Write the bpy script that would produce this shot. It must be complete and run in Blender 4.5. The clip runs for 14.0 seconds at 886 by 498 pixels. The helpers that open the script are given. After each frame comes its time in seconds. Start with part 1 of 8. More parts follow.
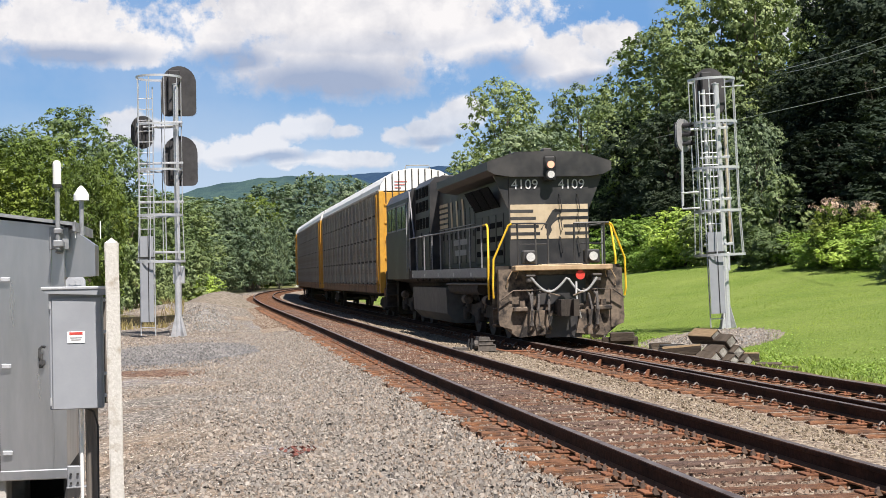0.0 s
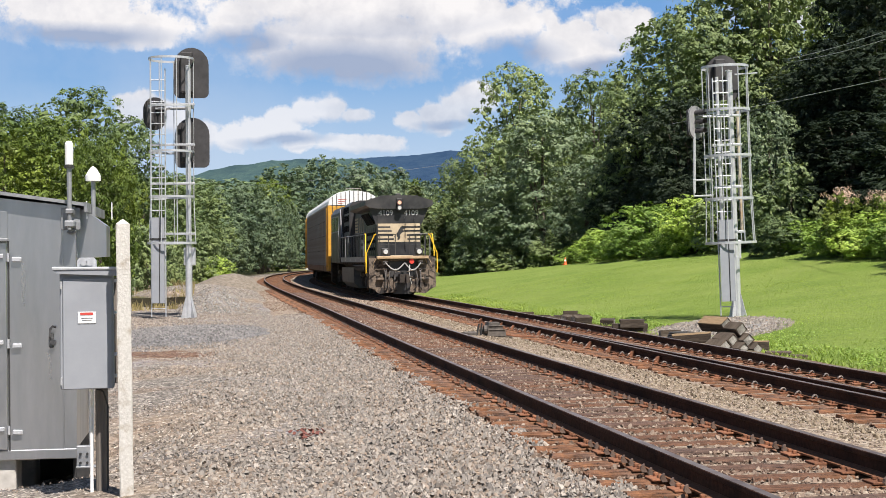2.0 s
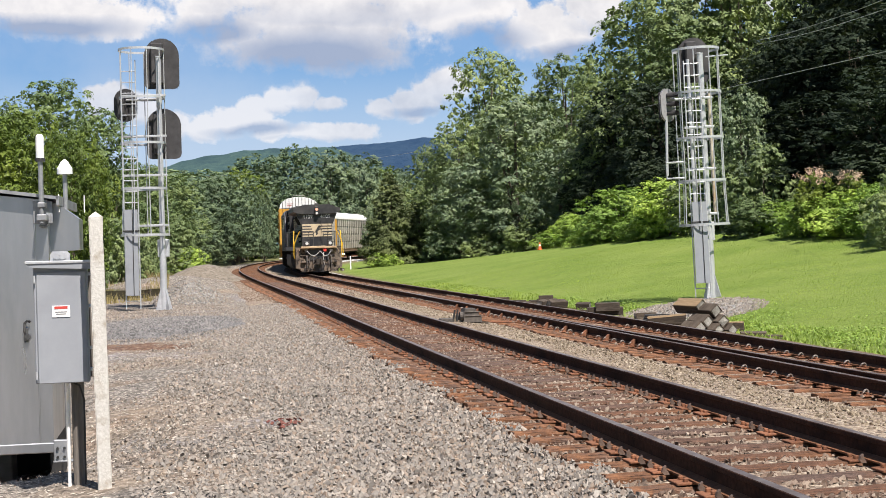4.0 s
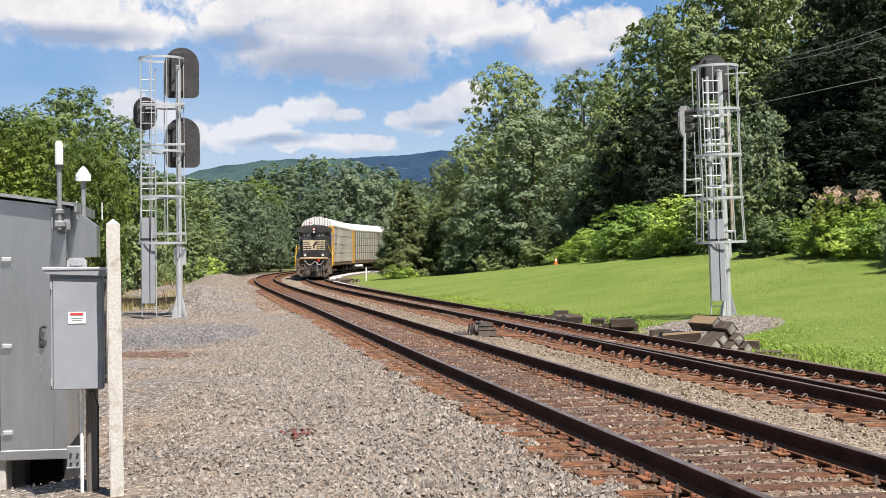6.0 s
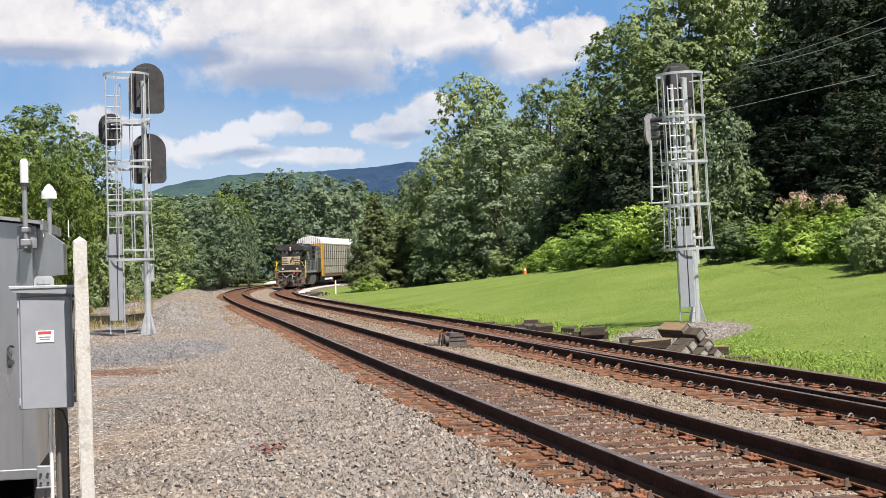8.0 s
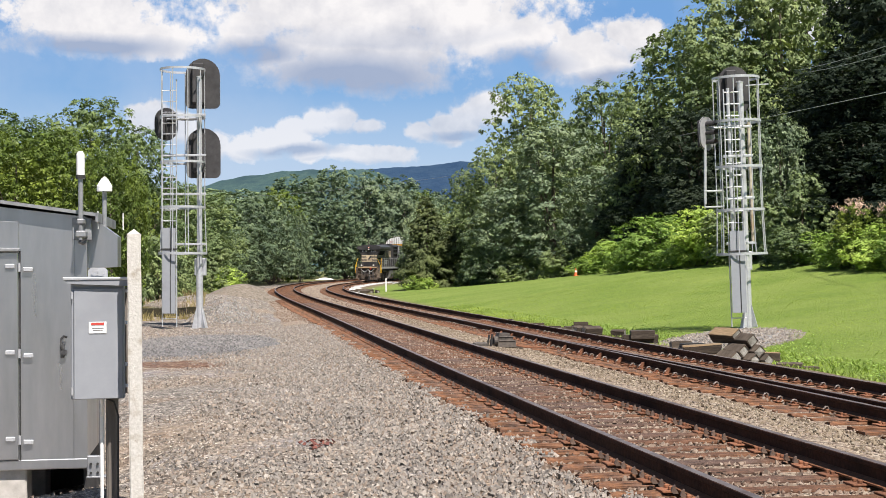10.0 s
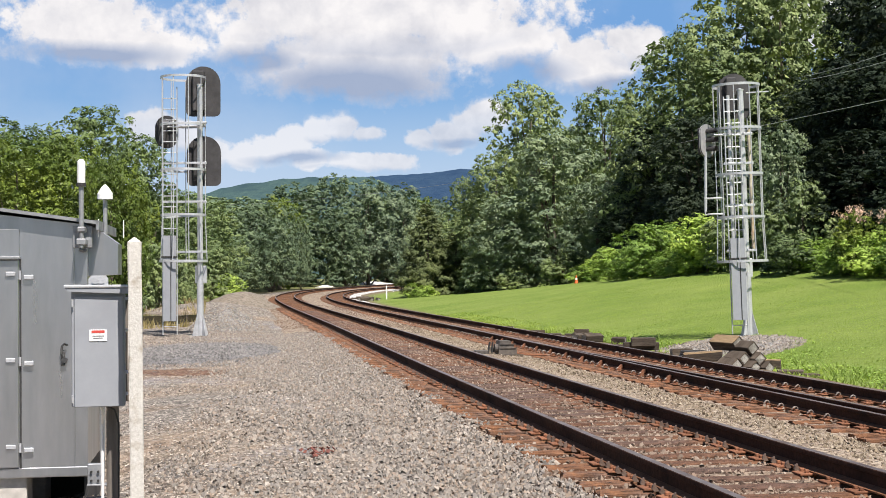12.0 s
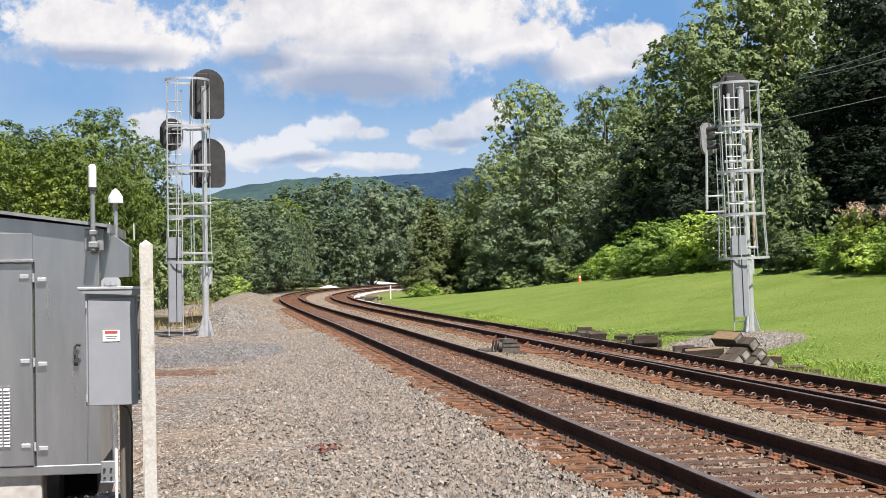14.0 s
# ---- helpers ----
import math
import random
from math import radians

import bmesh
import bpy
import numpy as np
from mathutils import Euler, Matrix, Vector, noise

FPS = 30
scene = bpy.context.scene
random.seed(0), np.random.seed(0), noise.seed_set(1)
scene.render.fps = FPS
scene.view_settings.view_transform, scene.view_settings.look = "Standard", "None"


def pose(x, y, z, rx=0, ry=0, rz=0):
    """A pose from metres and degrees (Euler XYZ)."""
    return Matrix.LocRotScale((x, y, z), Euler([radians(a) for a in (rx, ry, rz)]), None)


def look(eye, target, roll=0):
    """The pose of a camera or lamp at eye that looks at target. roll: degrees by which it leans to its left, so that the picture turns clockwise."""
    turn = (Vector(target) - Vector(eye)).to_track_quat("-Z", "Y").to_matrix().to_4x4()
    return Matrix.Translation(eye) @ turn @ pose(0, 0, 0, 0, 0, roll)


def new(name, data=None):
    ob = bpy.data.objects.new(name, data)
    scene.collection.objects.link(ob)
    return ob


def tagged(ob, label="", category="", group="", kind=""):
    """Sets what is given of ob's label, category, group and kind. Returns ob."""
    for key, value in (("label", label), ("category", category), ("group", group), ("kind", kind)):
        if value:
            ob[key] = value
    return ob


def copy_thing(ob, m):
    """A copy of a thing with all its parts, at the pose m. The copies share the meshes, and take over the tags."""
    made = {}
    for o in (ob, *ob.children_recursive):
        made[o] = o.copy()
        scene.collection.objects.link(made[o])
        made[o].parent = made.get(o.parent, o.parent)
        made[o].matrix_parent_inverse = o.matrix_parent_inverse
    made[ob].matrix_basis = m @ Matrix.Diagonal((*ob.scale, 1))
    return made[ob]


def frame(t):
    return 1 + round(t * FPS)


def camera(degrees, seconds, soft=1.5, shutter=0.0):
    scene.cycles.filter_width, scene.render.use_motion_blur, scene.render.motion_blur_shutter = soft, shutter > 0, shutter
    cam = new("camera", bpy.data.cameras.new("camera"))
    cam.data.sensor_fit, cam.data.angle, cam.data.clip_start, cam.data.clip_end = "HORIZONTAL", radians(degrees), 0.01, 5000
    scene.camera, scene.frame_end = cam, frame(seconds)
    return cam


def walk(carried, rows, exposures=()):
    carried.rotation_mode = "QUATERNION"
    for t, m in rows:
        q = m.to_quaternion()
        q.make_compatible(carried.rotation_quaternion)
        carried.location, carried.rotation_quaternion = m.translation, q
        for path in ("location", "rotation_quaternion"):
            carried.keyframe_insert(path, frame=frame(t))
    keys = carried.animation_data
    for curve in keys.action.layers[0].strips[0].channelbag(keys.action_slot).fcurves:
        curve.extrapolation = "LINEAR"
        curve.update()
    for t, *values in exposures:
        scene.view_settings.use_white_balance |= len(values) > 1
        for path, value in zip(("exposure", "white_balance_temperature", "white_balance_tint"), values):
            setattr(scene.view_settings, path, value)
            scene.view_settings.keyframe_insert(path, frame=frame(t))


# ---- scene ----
EYE = 1.484
cam = camera(35.0, 14.0, soft=0.6)
walk(cam, [
    (0, pose(0, 0, EYE, 91.042, 1.205, 0.154)),
    (0.5, pose(0, 0, EYE, 90.832, 1.110, 0.310)),
    (1, pose(0, 0, EYE, 90.614, 1.159, 0.290)),
    (1.5, pose(0, 0, EYE, 90.454, 0.563, 0.511)),
    (2, pose(0, 0, EYE, 90.421, 0.552, 0.580)),
    (2.5, pose(0, 0, EYE, 90.122, 1.199, -0.128)),
    (2.7, pose(0, 0, EYE, 89.834, 1.718, -0.514)),
    (4.8, pose(0, 0, EYE, 89.962, 1.209, -0.235)),
    (5, pose(0, 0, EYE, 90.254, 0.801, -0.034)),
    (5.5, pose(0, 0, EYE, 90.380, 0.517, -0.010)),
    (6, pose(0, 0, EYE, 90.409, 0.608, 0.202)),
    (6.5, pose(0, 0, EYE, 90.374, 0.790, 0.191)),
    (7, pose(0, 0, EYE, 90.760, 0.749, 0.116)),
    (7.5, pose(0, 0, EYE, 91.001, 1.277, 0.022)),
    (8, pose(0, 0, EYE, 90.844, 1.654, -1.053)),
    (8.5, pose(0, 0, EYE, 90.760, 1.235, -0.729)),
    (9, pose(0, 0, EYE, 90.743, 1.220, 0.442)),
    (11.5, pose(0, 0, EYE, 91.129, 0.093, 1.012)),
    (12, pose(0, 0, EYE, 91.169, 0.501, 1.029)),
    (12.5, pose(0, 0, EYE, 91.283, 0.727, 1.015)),
    (13, pose(0, 0, EYE, 91.383, 0.516, 1.031)),
    (13.5, pose(0, 0, EYE, 91.417, 0.774, 1.152)),
    (13.8, pose(0, 0, EYE, 91.417, 0.774, 1.152)),
    (14, pose(0.01, -0.3, EYE, 91.143, 0.954, 1.185)),
], exposures=[(0.0, 0.78, 6570, 12.3), (14.0, 0.78, 6570, 12.3)])

# ---- light ----
SUN = Vector((0.25, -0.46, 0.85)).normalized()
world = bpy.data.worlds.new("sky")
scene.world = world
world.use_nodes = True
wn = world.node_tree
wn.nodes.clear()
sky = wn.nodes.new("ShaderNodeTexSky")
sky.sky_type, sky.sun_disc = "NISHITA", False
sky.sun_elevation = math.asin(SUN.z)
sky.sun_rotation = math.atan2(SUN.x, SUN.y)
sky.air_density, sky.dust_density, sky.ozone_density = 1.0, 0.2, 3.5
bg = wn.nodes.new("ShaderNodeBackground")
bg.inputs["Strength"].default_value = 0.047
wout = wn.nodes.new("ShaderNodeOutputWorld")
wn.links.new(sky.outputs[0], bg.inputs[0])
wn.links.new(bg.outputs[0], wout.inputs[0])
sun_data = bpy.data.lights.new("sun", "SUN")
sun_data.energy, sun_data.angle, sun_data.color = 5.0, radians(0.53), (1.0, 0.95, 0.885)
sun = new("sun", sun_data)
sun.matrix_world = look(SUN * 100, (0, 0, 0))

# ---- materials ----
def nd(nt, kind, **values):
    n = nt.nodes.new(kind)
    for key, value in values.items():
        n.inputs[key.replace("_", " ")].default_value = value
    return n


def mixed(nt, factor, a, b, blend="MIX"):
    """A colour mix node; a and b are colours or sockets."""
    m = nt.nodes.new("ShaderNodeMix")
    m.data_type, m.blend_type = "RGBA", blend
    for socket, value in ((m.inputs[0], factor), (m.inputs[6], a), (m.inputs[7], b)):
        if isinstance(value, bpy.types.NodeSocket):
            nt.links.new(value, socket)
        elif isinstance(value, (int, float)):
            socket.default_value = value
        else:
            socket.default_value = (*value, 1)
    return m.outputs[2]


def ramp(nt, socket, low, high):
    r = nt.nodes.new("ShaderNodeMapRange")
    r.inputs[1].default_value, r.inputs[2].default_value = low, high
    nt.links.new(socket, r.inputs[0])
    return r.outputs[0]


def noise_of(nt, vector, scale, detail=4.0, rough=0.6):
    n = nd(nt, "ShaderNodeTexNoise", Scale=scale, Detail=detail, Roughness=rough)
    nt.links.new(vector, n.inputs["Vector"])
    return n.outputs[0]


def coords(nt, scale=(1, 1, 1), space="Object"):
    t = nt.nodes.new("ShaderNodeTexCoord")
    m = nt.nodes.new("ShaderNodeMapping")
    m.inputs["Scale"].default_value = scale
    nt.links.new(t.outputs[space], m.inputs[0])
    return m.outputs[0]


def surface(name, c1, c2, grain=20.0, rough=0.7, metal=0.0, bump=0.3, stain=None, stain_scale=1.5, stain_at=(0.5, 0.7),
            stretch=(1, 1, 1), vary=0.0, depth=0.01, rough2=None, spec=0.5):
    """A worn surface: two colours in a fine grain, a broad stain over it, fine relief; vary: from object to object."""
    m = bpy.data.materials.new(name)
    m.use_nodes = True
    nt = m.node_tree
    p = nt.nodes["Principled BSDF"]
    v = coords(nt, stretch)
    fine = noise_of(nt, v, grain, 5.0, 0.65)
    col = mixed(nt, ramp(nt, fine, 0.3, 0.7), c1, c2)
    broad = noise_of(nt, v, stain_scale, 4.0, 0.6)
    if stain:
        col = mixed(nt, ramp(nt, broad, *stain_at), col, stain)
    if vary:
        info = nt.nodes.new("ShaderNodeObjectInfo")
        hsv = nd(nt, "ShaderNodeHueSaturation")
        r = nt.nodes.new("ShaderNodeMapRange")
        r.inputs[3].default_value, r.inputs[4].default_value = 1 - vary, 1 + vary
        nt.links.new(info.outputs["Random"], r.inputs[0])
        nt.links.new(r.outputs[0], hsv.inputs["Value"])
        nt.links.new(col, hsv.inputs["Color"])
        col = hsv.outputs[0]
    nt.links.new(col, p.inputs["Base Color"])
    p.inputs["Metallic"].default_value = metal
    p.inputs["Specular IOR Level"].default_value = spec
    rr = nt.nodes.new("ShaderNodeMapRange")
    rr.inputs[1].default_value, rr.inputs[2].default_value = 0.3, 0.7
    rr.inputs[3].default_value, rr.inputs[4].default_value = rough, rough2 if rough2 is not None else min(1, rough + 0.15)
    nt.links.new(broad, rr.inputs[0])
    nt.links.new(rr.outputs[0], p.inputs["Roughness"])
    if bump:
        b = nd(nt, "ShaderNodeBump", Strength=bump, Distance=depth)
        nt.links.new(fine, b.inputs["Height"])
        nt.links.new(b.outputs[0], p.inputs["Normal"])
    return m


def glowing(name, colour, strength):
    m = bpy.data.materials.new(name)
    m.use_nodes = True
    p = m.node_tree.nodes["Principled BSDF"]
    p.inputs["Base Color"].default_value = (*colour, 1)
    p.inputs["Emission Color"].default_value = (*colour, 1)
    p.inputs["Emission Strength"].default_value = strength
    return m


def leaf_material(name, dark, light, yellow=0.0, shine=0.25):
    """Leaves that differ one by one, lit through from behind."""
    m = bpy.data.materials.new(name)
    m.use_nodes = True
    nt = m.node_tree
    p = nt.nodes["Principled BSDF"]
    geo = nt.nodes.new("ShaderNodeNewGeometry")
    each = nt.nodes.new("ShaderNodeMath")
    each.operation = "MULTIPLY_ADD"
    each.inputs[1].default_value, each.inputs[2].default_value = 0.4, 0.0
    nt.links.new(geo.outputs["Random Per Island"], each.inputs[0])
    twig = ramp(nt, noise_of(nt, coords(nt), 1.3, 3.0), 0.35, 0.7)
    both = nt.nodes.new("ShaderNodeMath")
    both.operation = "MULTIPLY_ADD"
    nt.links.new(twig, both.inputs[0])
    both.inputs[1].default_value = 0.5
    nt.links.new(each.outputs[0], both.inputs[2])
    col = mixed(nt, both.outputs[0], dark, light)
    clump = noise_of(nt, coords(nt), 0.35, 2.0)
    col = mixed(nt, ramp(nt, clump, 0.45, 0.75), col, (light[0] * 1.14 + yellow, light[1] * 1.08 + yellow * 0.6, light[2] * 0.95))
    info = nt.nodes.new("ShaderNodeObjectInfo")
    tint = nd(nt, "ShaderNodeHueSaturation")
    value = nt.nodes.new("ShaderNodeMapRange")
    value.inputs[3].default_value, value.inputs[4].default_value = 0.78, 1.38
    nt.links.new(info.outputs["Random"], value.inputs[0])
    nt.links.new(value.outputs[0], tint.inputs["Value"])
    hue = nt.nodes.new("ShaderNodeMapRange")
    hue.inputs[3].default_value, hue.inputs[4].default_value = 0.513, 0.488
    nt.links.new(info.outputs["Random"], hue.inputs[0])
    nt.links.new(hue.outputs[0], tint.inputs["Hue"])
    nt.links.new(col, tint.inputs["Color"])
    col = tint.outputs[0]
    nt.links.new(col, p.inputs["Base Color"])
    p.inputs["Roughness"].default_value = 0.5
    p.inputs["Specular IOR Level"].default_value = shine
    tr = nt.nodes.new("ShaderNodeBsdfTranslucent")
    warm = mixed(nt, 1.0, col, (1.0, 1.05, 0.45), "MULTIPLY")
    nt.links.new(warm, tr.inputs[0])
    ad = nt.nodes.new("ShaderNodeMixShader")
    ad.inputs[0].default_value = 0.17
    nt.links.new(p.outputs[0], ad.inputs[1])
    nt.links.new(tr.outputs[0], ad.inputs[2])
    nt.links.new(ad.outputs[0], nt.nodes["Material Output"].inputs[0])
    return m


def gravel_material(name, palette, stone=18.0, dust=None, dust_at=(0.55, 0.75)):
    """Crushed stone: each cell of its own grey, with dust between."""
    m = bpy.data.materials.new(name)
    m.use_nodes = True
    nt = m.node_tree
    p = nt.nodes["Principled BSDF"]
    v = coords(nt)
    vo = nd(nt, "ShaderNodeTexVoronoi", Scale=stone, Randomness=1.0)
    nt.links.new(v, vo.inputs["Vector"])
    sep = nt.nodes.new("ShaderNodeSeparateColor")
    nt.links.new(vo.outputs["Color"], sep.inputs[0])
    cr = nt.nodes.new("ShaderNodeValToRGB")
    cr.color_ramp.elements[0].color = (*palette[0], 1)
    cr.color_ramp.elements[1].color = (*palette[-1], 1)
    for i, c in enumerate(palette[1:-1]):
        cr.color_ramp.elements.new((i + 1) / (len(palette) - 1)).color = (*c, 1)
    nt.links.new(sep.outputs[0], cr.inputs[0])
    col = cr.outputs[0]
    broad = noise_of(nt, v, 0.45, 5.0, 0.65)
    if dust:
        col = mixed(nt, ramp(nt, broad, *dust_at), col, dust)
    grit = noise_of(nt, v, 60.0, 4.0)
    col = mixed(nt, 0.55, col, mixed(nt, 1.0, col, mixed(nt, grit, (0.25, 0.25, 0.25), (1.6, 1.55, 1.5)), "MULTIPLY"))
    nt.links.new(col, p.inputs["Base Color"])
    p.inputs["Roughness"].default_value = 0.92
    b = nd(nt, "ShaderNodeBump", Strength=0.9, Distance=0.03)
    nt.links.new(vo.outputs["Distance"], b.inputs["Height"])
    b.invert = True
    nt.links.new(b.outputs[0], p.inputs["Normal"])
    return m


def tie_material():
    """Old ties: some grey, some rust-brown, rust washed down beside the rails, splits along the grain."""
    m = bpy.data.materials.new("tie wood")
    m.use_nodes = True
    nt = m.node_tree
    p = nt.nodes["Principled BSDF"]
    grain = noise_of(nt, coords(nt, (0.35, 6, 6)), 10, 6, 0.7)
    info = nt.nodes.new("ShaderNodeObjectInfo")
    grey = mixed(nt, ramp(nt, grain, 0.3, 0.7), (0.045, 0.03, 0.025), (0.165, 0.112, 0.088))
    brown = mixed(nt, ramp(nt, grain, 0.3, 0.7), (0.05, 0.026, 0.018), (0.20, 0.108, 0.066))
    col = mixed(nt, ramp(nt, info.outputs["Random"], 0.25, 0.75), grey, brown)
    tc = nt.nodes.new("ShaderNodeTexCoord")
    sep = nt.nodes.new("ShaderNodeSeparateXYZ")
    nt.links.new(tc.outputs["Object"], sep.inputs[0])
    far = nt.nodes.new("ShaderNodeMath")
    far.operation = "ABSOLUTE"
    nt.links.new(sep.outputs[0], far.inputs[0])
    wash = ramp(nt, far.outputs[0], 0.35, 0.85)
    blot = ramp(nt, noise_of(nt, coords(nt), 3.0, 5, 0.7), 0.40, 0.62)
    both = nt.nodes.new("ShaderNodeMath")
    both.operation = "MULTIPLY"
    nt.links.new(wash, both.inputs[0])
    nt.links.new(blot, both.inputs[1])
    col = mixed(nt, both.outputs[0], col, mixed(nt, grain, (0.12, 0.05, 0.022), (0.31, 0.155, 0.075)))
    split = noise_of(nt, coords(nt, (0.6, 14, 3)), 5, 4, 0.6)
    col = mixed(nt, ramp(nt, split, 0.60, 0.66), col, (0.012, 0.009, 0.008))
    spot = noise_of(nt, coords(nt, (1, 1, 1)), 9, 5, 0.75)
    col = mixed(nt, 1.0, col, mixed(nt, ramp(nt, spot, 0.3, 0.7), (0.6, 0.58, 0.56), (1.45, 1.4, 1.4)), "MULTIPLY")
    nt.links.new(col, p.inputs["Base Color"])
    p.inputs["Roughness"].default_value = 0.9
    p.inputs["Specular IOR Level"].default_value = 0.25
    b = nd(nt, "ShaderNodeBump", Strength=1.0, Distance=0.02)
    nt.links.new(grain, b.inputs["Height"])
    nt.links.new(b.outputs[0], p.inputs["Normal"])
    return m


M_steel_top = surface("rail head steel", (0.16, 0.125, 0.11), (0.28, 0.235, 0.21), 8, 0.4, 0.6, 0.05, (0.08, 0.05, 0.04), 2.5, (0.45, 0.75))
M_rail = surface("rail rust", (0.03, 0.016, 0.012), (0.08, 0.04, 0.027), 25, 0.8, 0.0, 0.4, (0.022, 0.016, 0.014), 1.2, spec=0.1)
M_foot = surface("rusted rail foot", (0.12, 0.055, 0.03), (0.24, 0.115, 0.06), 22, 0.9, 0.0, 0.5, (0.07, 0.036, 0.022), 1.6, (0.5, 0.75), spec=0.2)
M_tie = tie_material()
M_plate = surface("rusty plate", (0.16, 0.07, 0.04), (0.28, 0.12, 0.06), 30, 0.8, 0.3, 0.5, vary=0.25)
M_clip = surface("clip steel", (0.26, 0.225, 0.20), (0.4, 0.35, 0.31), 30, 0.5, 0.5, 0.2, vary=0.2)
M_anchor = surface("anchor steel", (0.12, 0.08, 0.062), (0.25, 0.175, 0.135), 30, 0.6, 0.4, 0.3, vary=0.25)
M_ballast = gravel_material("ballast", [(0.05, 0.035, 0.026), (0.235, 0.175, 0.125), (0.40, 0.34, 0.265), (0.145, 0.098, 0.068)], 24, (0.15, 0.105, 0.072), (0.5, 0.8))
M_creosote = surface("old timber", (0.034, 0.025, 0.018), (0.09, 0.067, 0.047), 10, 0.9, 0, 0.8, (0.14, 0.115, 0.09), 1.5, (0.5, 0.75), (1, 0.4, 6), 0.3)
M_timber_end = surface("timber end grain", (0.17, 0.162, 0.142), (0.36, 0.345, 0.305), 22, 0.95, 0, 0.6, (0.12, 0.112, 0.095), 4, vary=0.25)
M_galv = surface("galvanised steel", (0.50, 0.51, 0.53), (0.66, 0.67, 0.69), 40, 0.38, 0.5, 0.1, (0.40, 0.41, 0.43), 2.0)
M_bark = surface("bark", (0.06, 0.05, 0.04), (0.16, 0.13, 0.1), 12, 0.95, 0, 0.8)
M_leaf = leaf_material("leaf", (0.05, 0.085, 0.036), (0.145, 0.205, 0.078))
# brighter copy of the plain leaf, sunlight put into its colour
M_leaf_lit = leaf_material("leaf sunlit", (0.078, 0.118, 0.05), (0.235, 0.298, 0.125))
# leaves of the distant trees, bluish air haze mixed into the colour
M_leaf_far_haze = leaf_material("leaf far", (0.05, 0.082, 0.05), (0.165, 0.225, 0.125))
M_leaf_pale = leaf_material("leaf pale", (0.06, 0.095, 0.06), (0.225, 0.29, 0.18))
M_leaf_yellow = leaf_material("leaf yellow green", (0.035, 0.06, 0.012), (0.19, 0.255, 0.042), 0.012)
# dark green leaves, darkened further in colour for the hillside's shade
M_leaf_dark_shade = leaf_material("leaf dark", (0.024, 0.036, 0.026), (0.042, 0.058, 0.038), shine=0.05)
M_leaf_grey = leaf_material("leaf silvery", (0.075, 0.115, 0.07), (0.235, 0.3, 0.175))
M_leaf_bright = leaf_material("leaf bright", (0.15, 0.235, 0.046), (0.32, 0.45, 0.1))
M_flower = leaf_material("flower pink", (0.42, 0.29, 0.23), (0.72, 0.53, 0.46))


# ---- mesh helpers ----
def part(name, bm, material, parent=None, label="", smooth=False):
    me = bpy.data.meshes.new(name)
    bm.to_mesh(me)
    bm.free()
    for mat in (material if isinstance(material, (list, tuple)) else [material]):
        me.materials.append(mat)
    if smooth:
        me.shade_smooth()
    ob = new(name, me)
    ob.parent = parent
    if label:
        tagged(ob, label)
    return ob


def mesh_of(name, verts, faces, material, parent=None, label="", smooth=False):
    me = bpy.data.meshes.new(name)
    me.from_pydata(verts, [], faces)
    for mat in (material if isinstance(material, (list, tuple)) else [material]):
        me.materials.append(mat)
    if smooth:
        me.shade_smooth()
    ob = new(name, me)
    ob.parent = parent
    if label:
        tagged(ob, label)
    return ob


def quads_mesh(name, v, n_sides, material, parent=None):
    """A mesh of many loose polygons: v is an array of polygons x corners x 3."""
    v = np.asarray(v, dtype=np.float32)
    n = len(v)
    me = bpy.data.meshes.new(name)
    me.vertices.add(n * n_sides)
    me.vertices.foreach_set("co", v.reshape(-1))
    me.loops.add(n * n_sides)
    me.loops.foreach_set("vertex_index", np.arange(n * n_sides, dtype=np.int32))
    me.polygons.add(n)
    me.polygons.foreach_set("loop_start", np.arange(0, n * n_sides, n_sides, dtype=np.int32))
    me.polygons.foreach_set("loop_total", np.full(n, n_sides, dtype=np.int32))
    me.update(calc_edges=True)
    me.materials.append(material)
    ob = new(name, me)
    ob.parent = parent
    return ob


def box(bm, c, size, bevel=0.0, m=None, mat=0):
    """A box round c, bevelled; m turns it about its own middle."""
    r = bmesh.ops.create_cube(bm, size=1.0)
    vs = r["verts"]
    bmesh.ops.scale(bm, vec=size, verts=vs)
    fs = list({f for v in vs for f in v.link_faces})
    if bevel:
        es = list({e for v in vs for e in v.link_edges})
        out = bmesh.ops.bevel(bm, geom=es, offset=bevel, segments=1, affect="EDGES")
        vs = list({v for f in out["faces"] for v in f.verts} | {v for v in vs if v.is_valid})
        fs = list({f for v in vs for f in v.link_faces})
    for f in fs:
        f.material_index = mat
    if m is not None:
        bmesh.ops.transform(bm, matrix=m, verts=vs)
    bmesh.ops.translate(bm, vec=c, verts=vs)
    return vs


def rod(bm, a, b, r, seg=8, r2=None, mat=0):
    """A round bar from a to b."""
    a, b = Vector(a), Vector(b)
    d = b - a
    q = d.to_track_quat("Z", "Y").to_matrix().to_4x4()
    out = bmesh.ops.create_cone(bm, cap_ends=True, segments=seg, radius1=r, radius2=r if r2 is None else r2, depth=d.length)
    bmesh.ops.transform(bm, matrix=Matrix.Translation((a + b) / 2) @ q, verts=out["verts"])
    for f in {f for v in out["verts"] for f in v.link_faces}:
        f.material_index = mat
    return out["verts"]


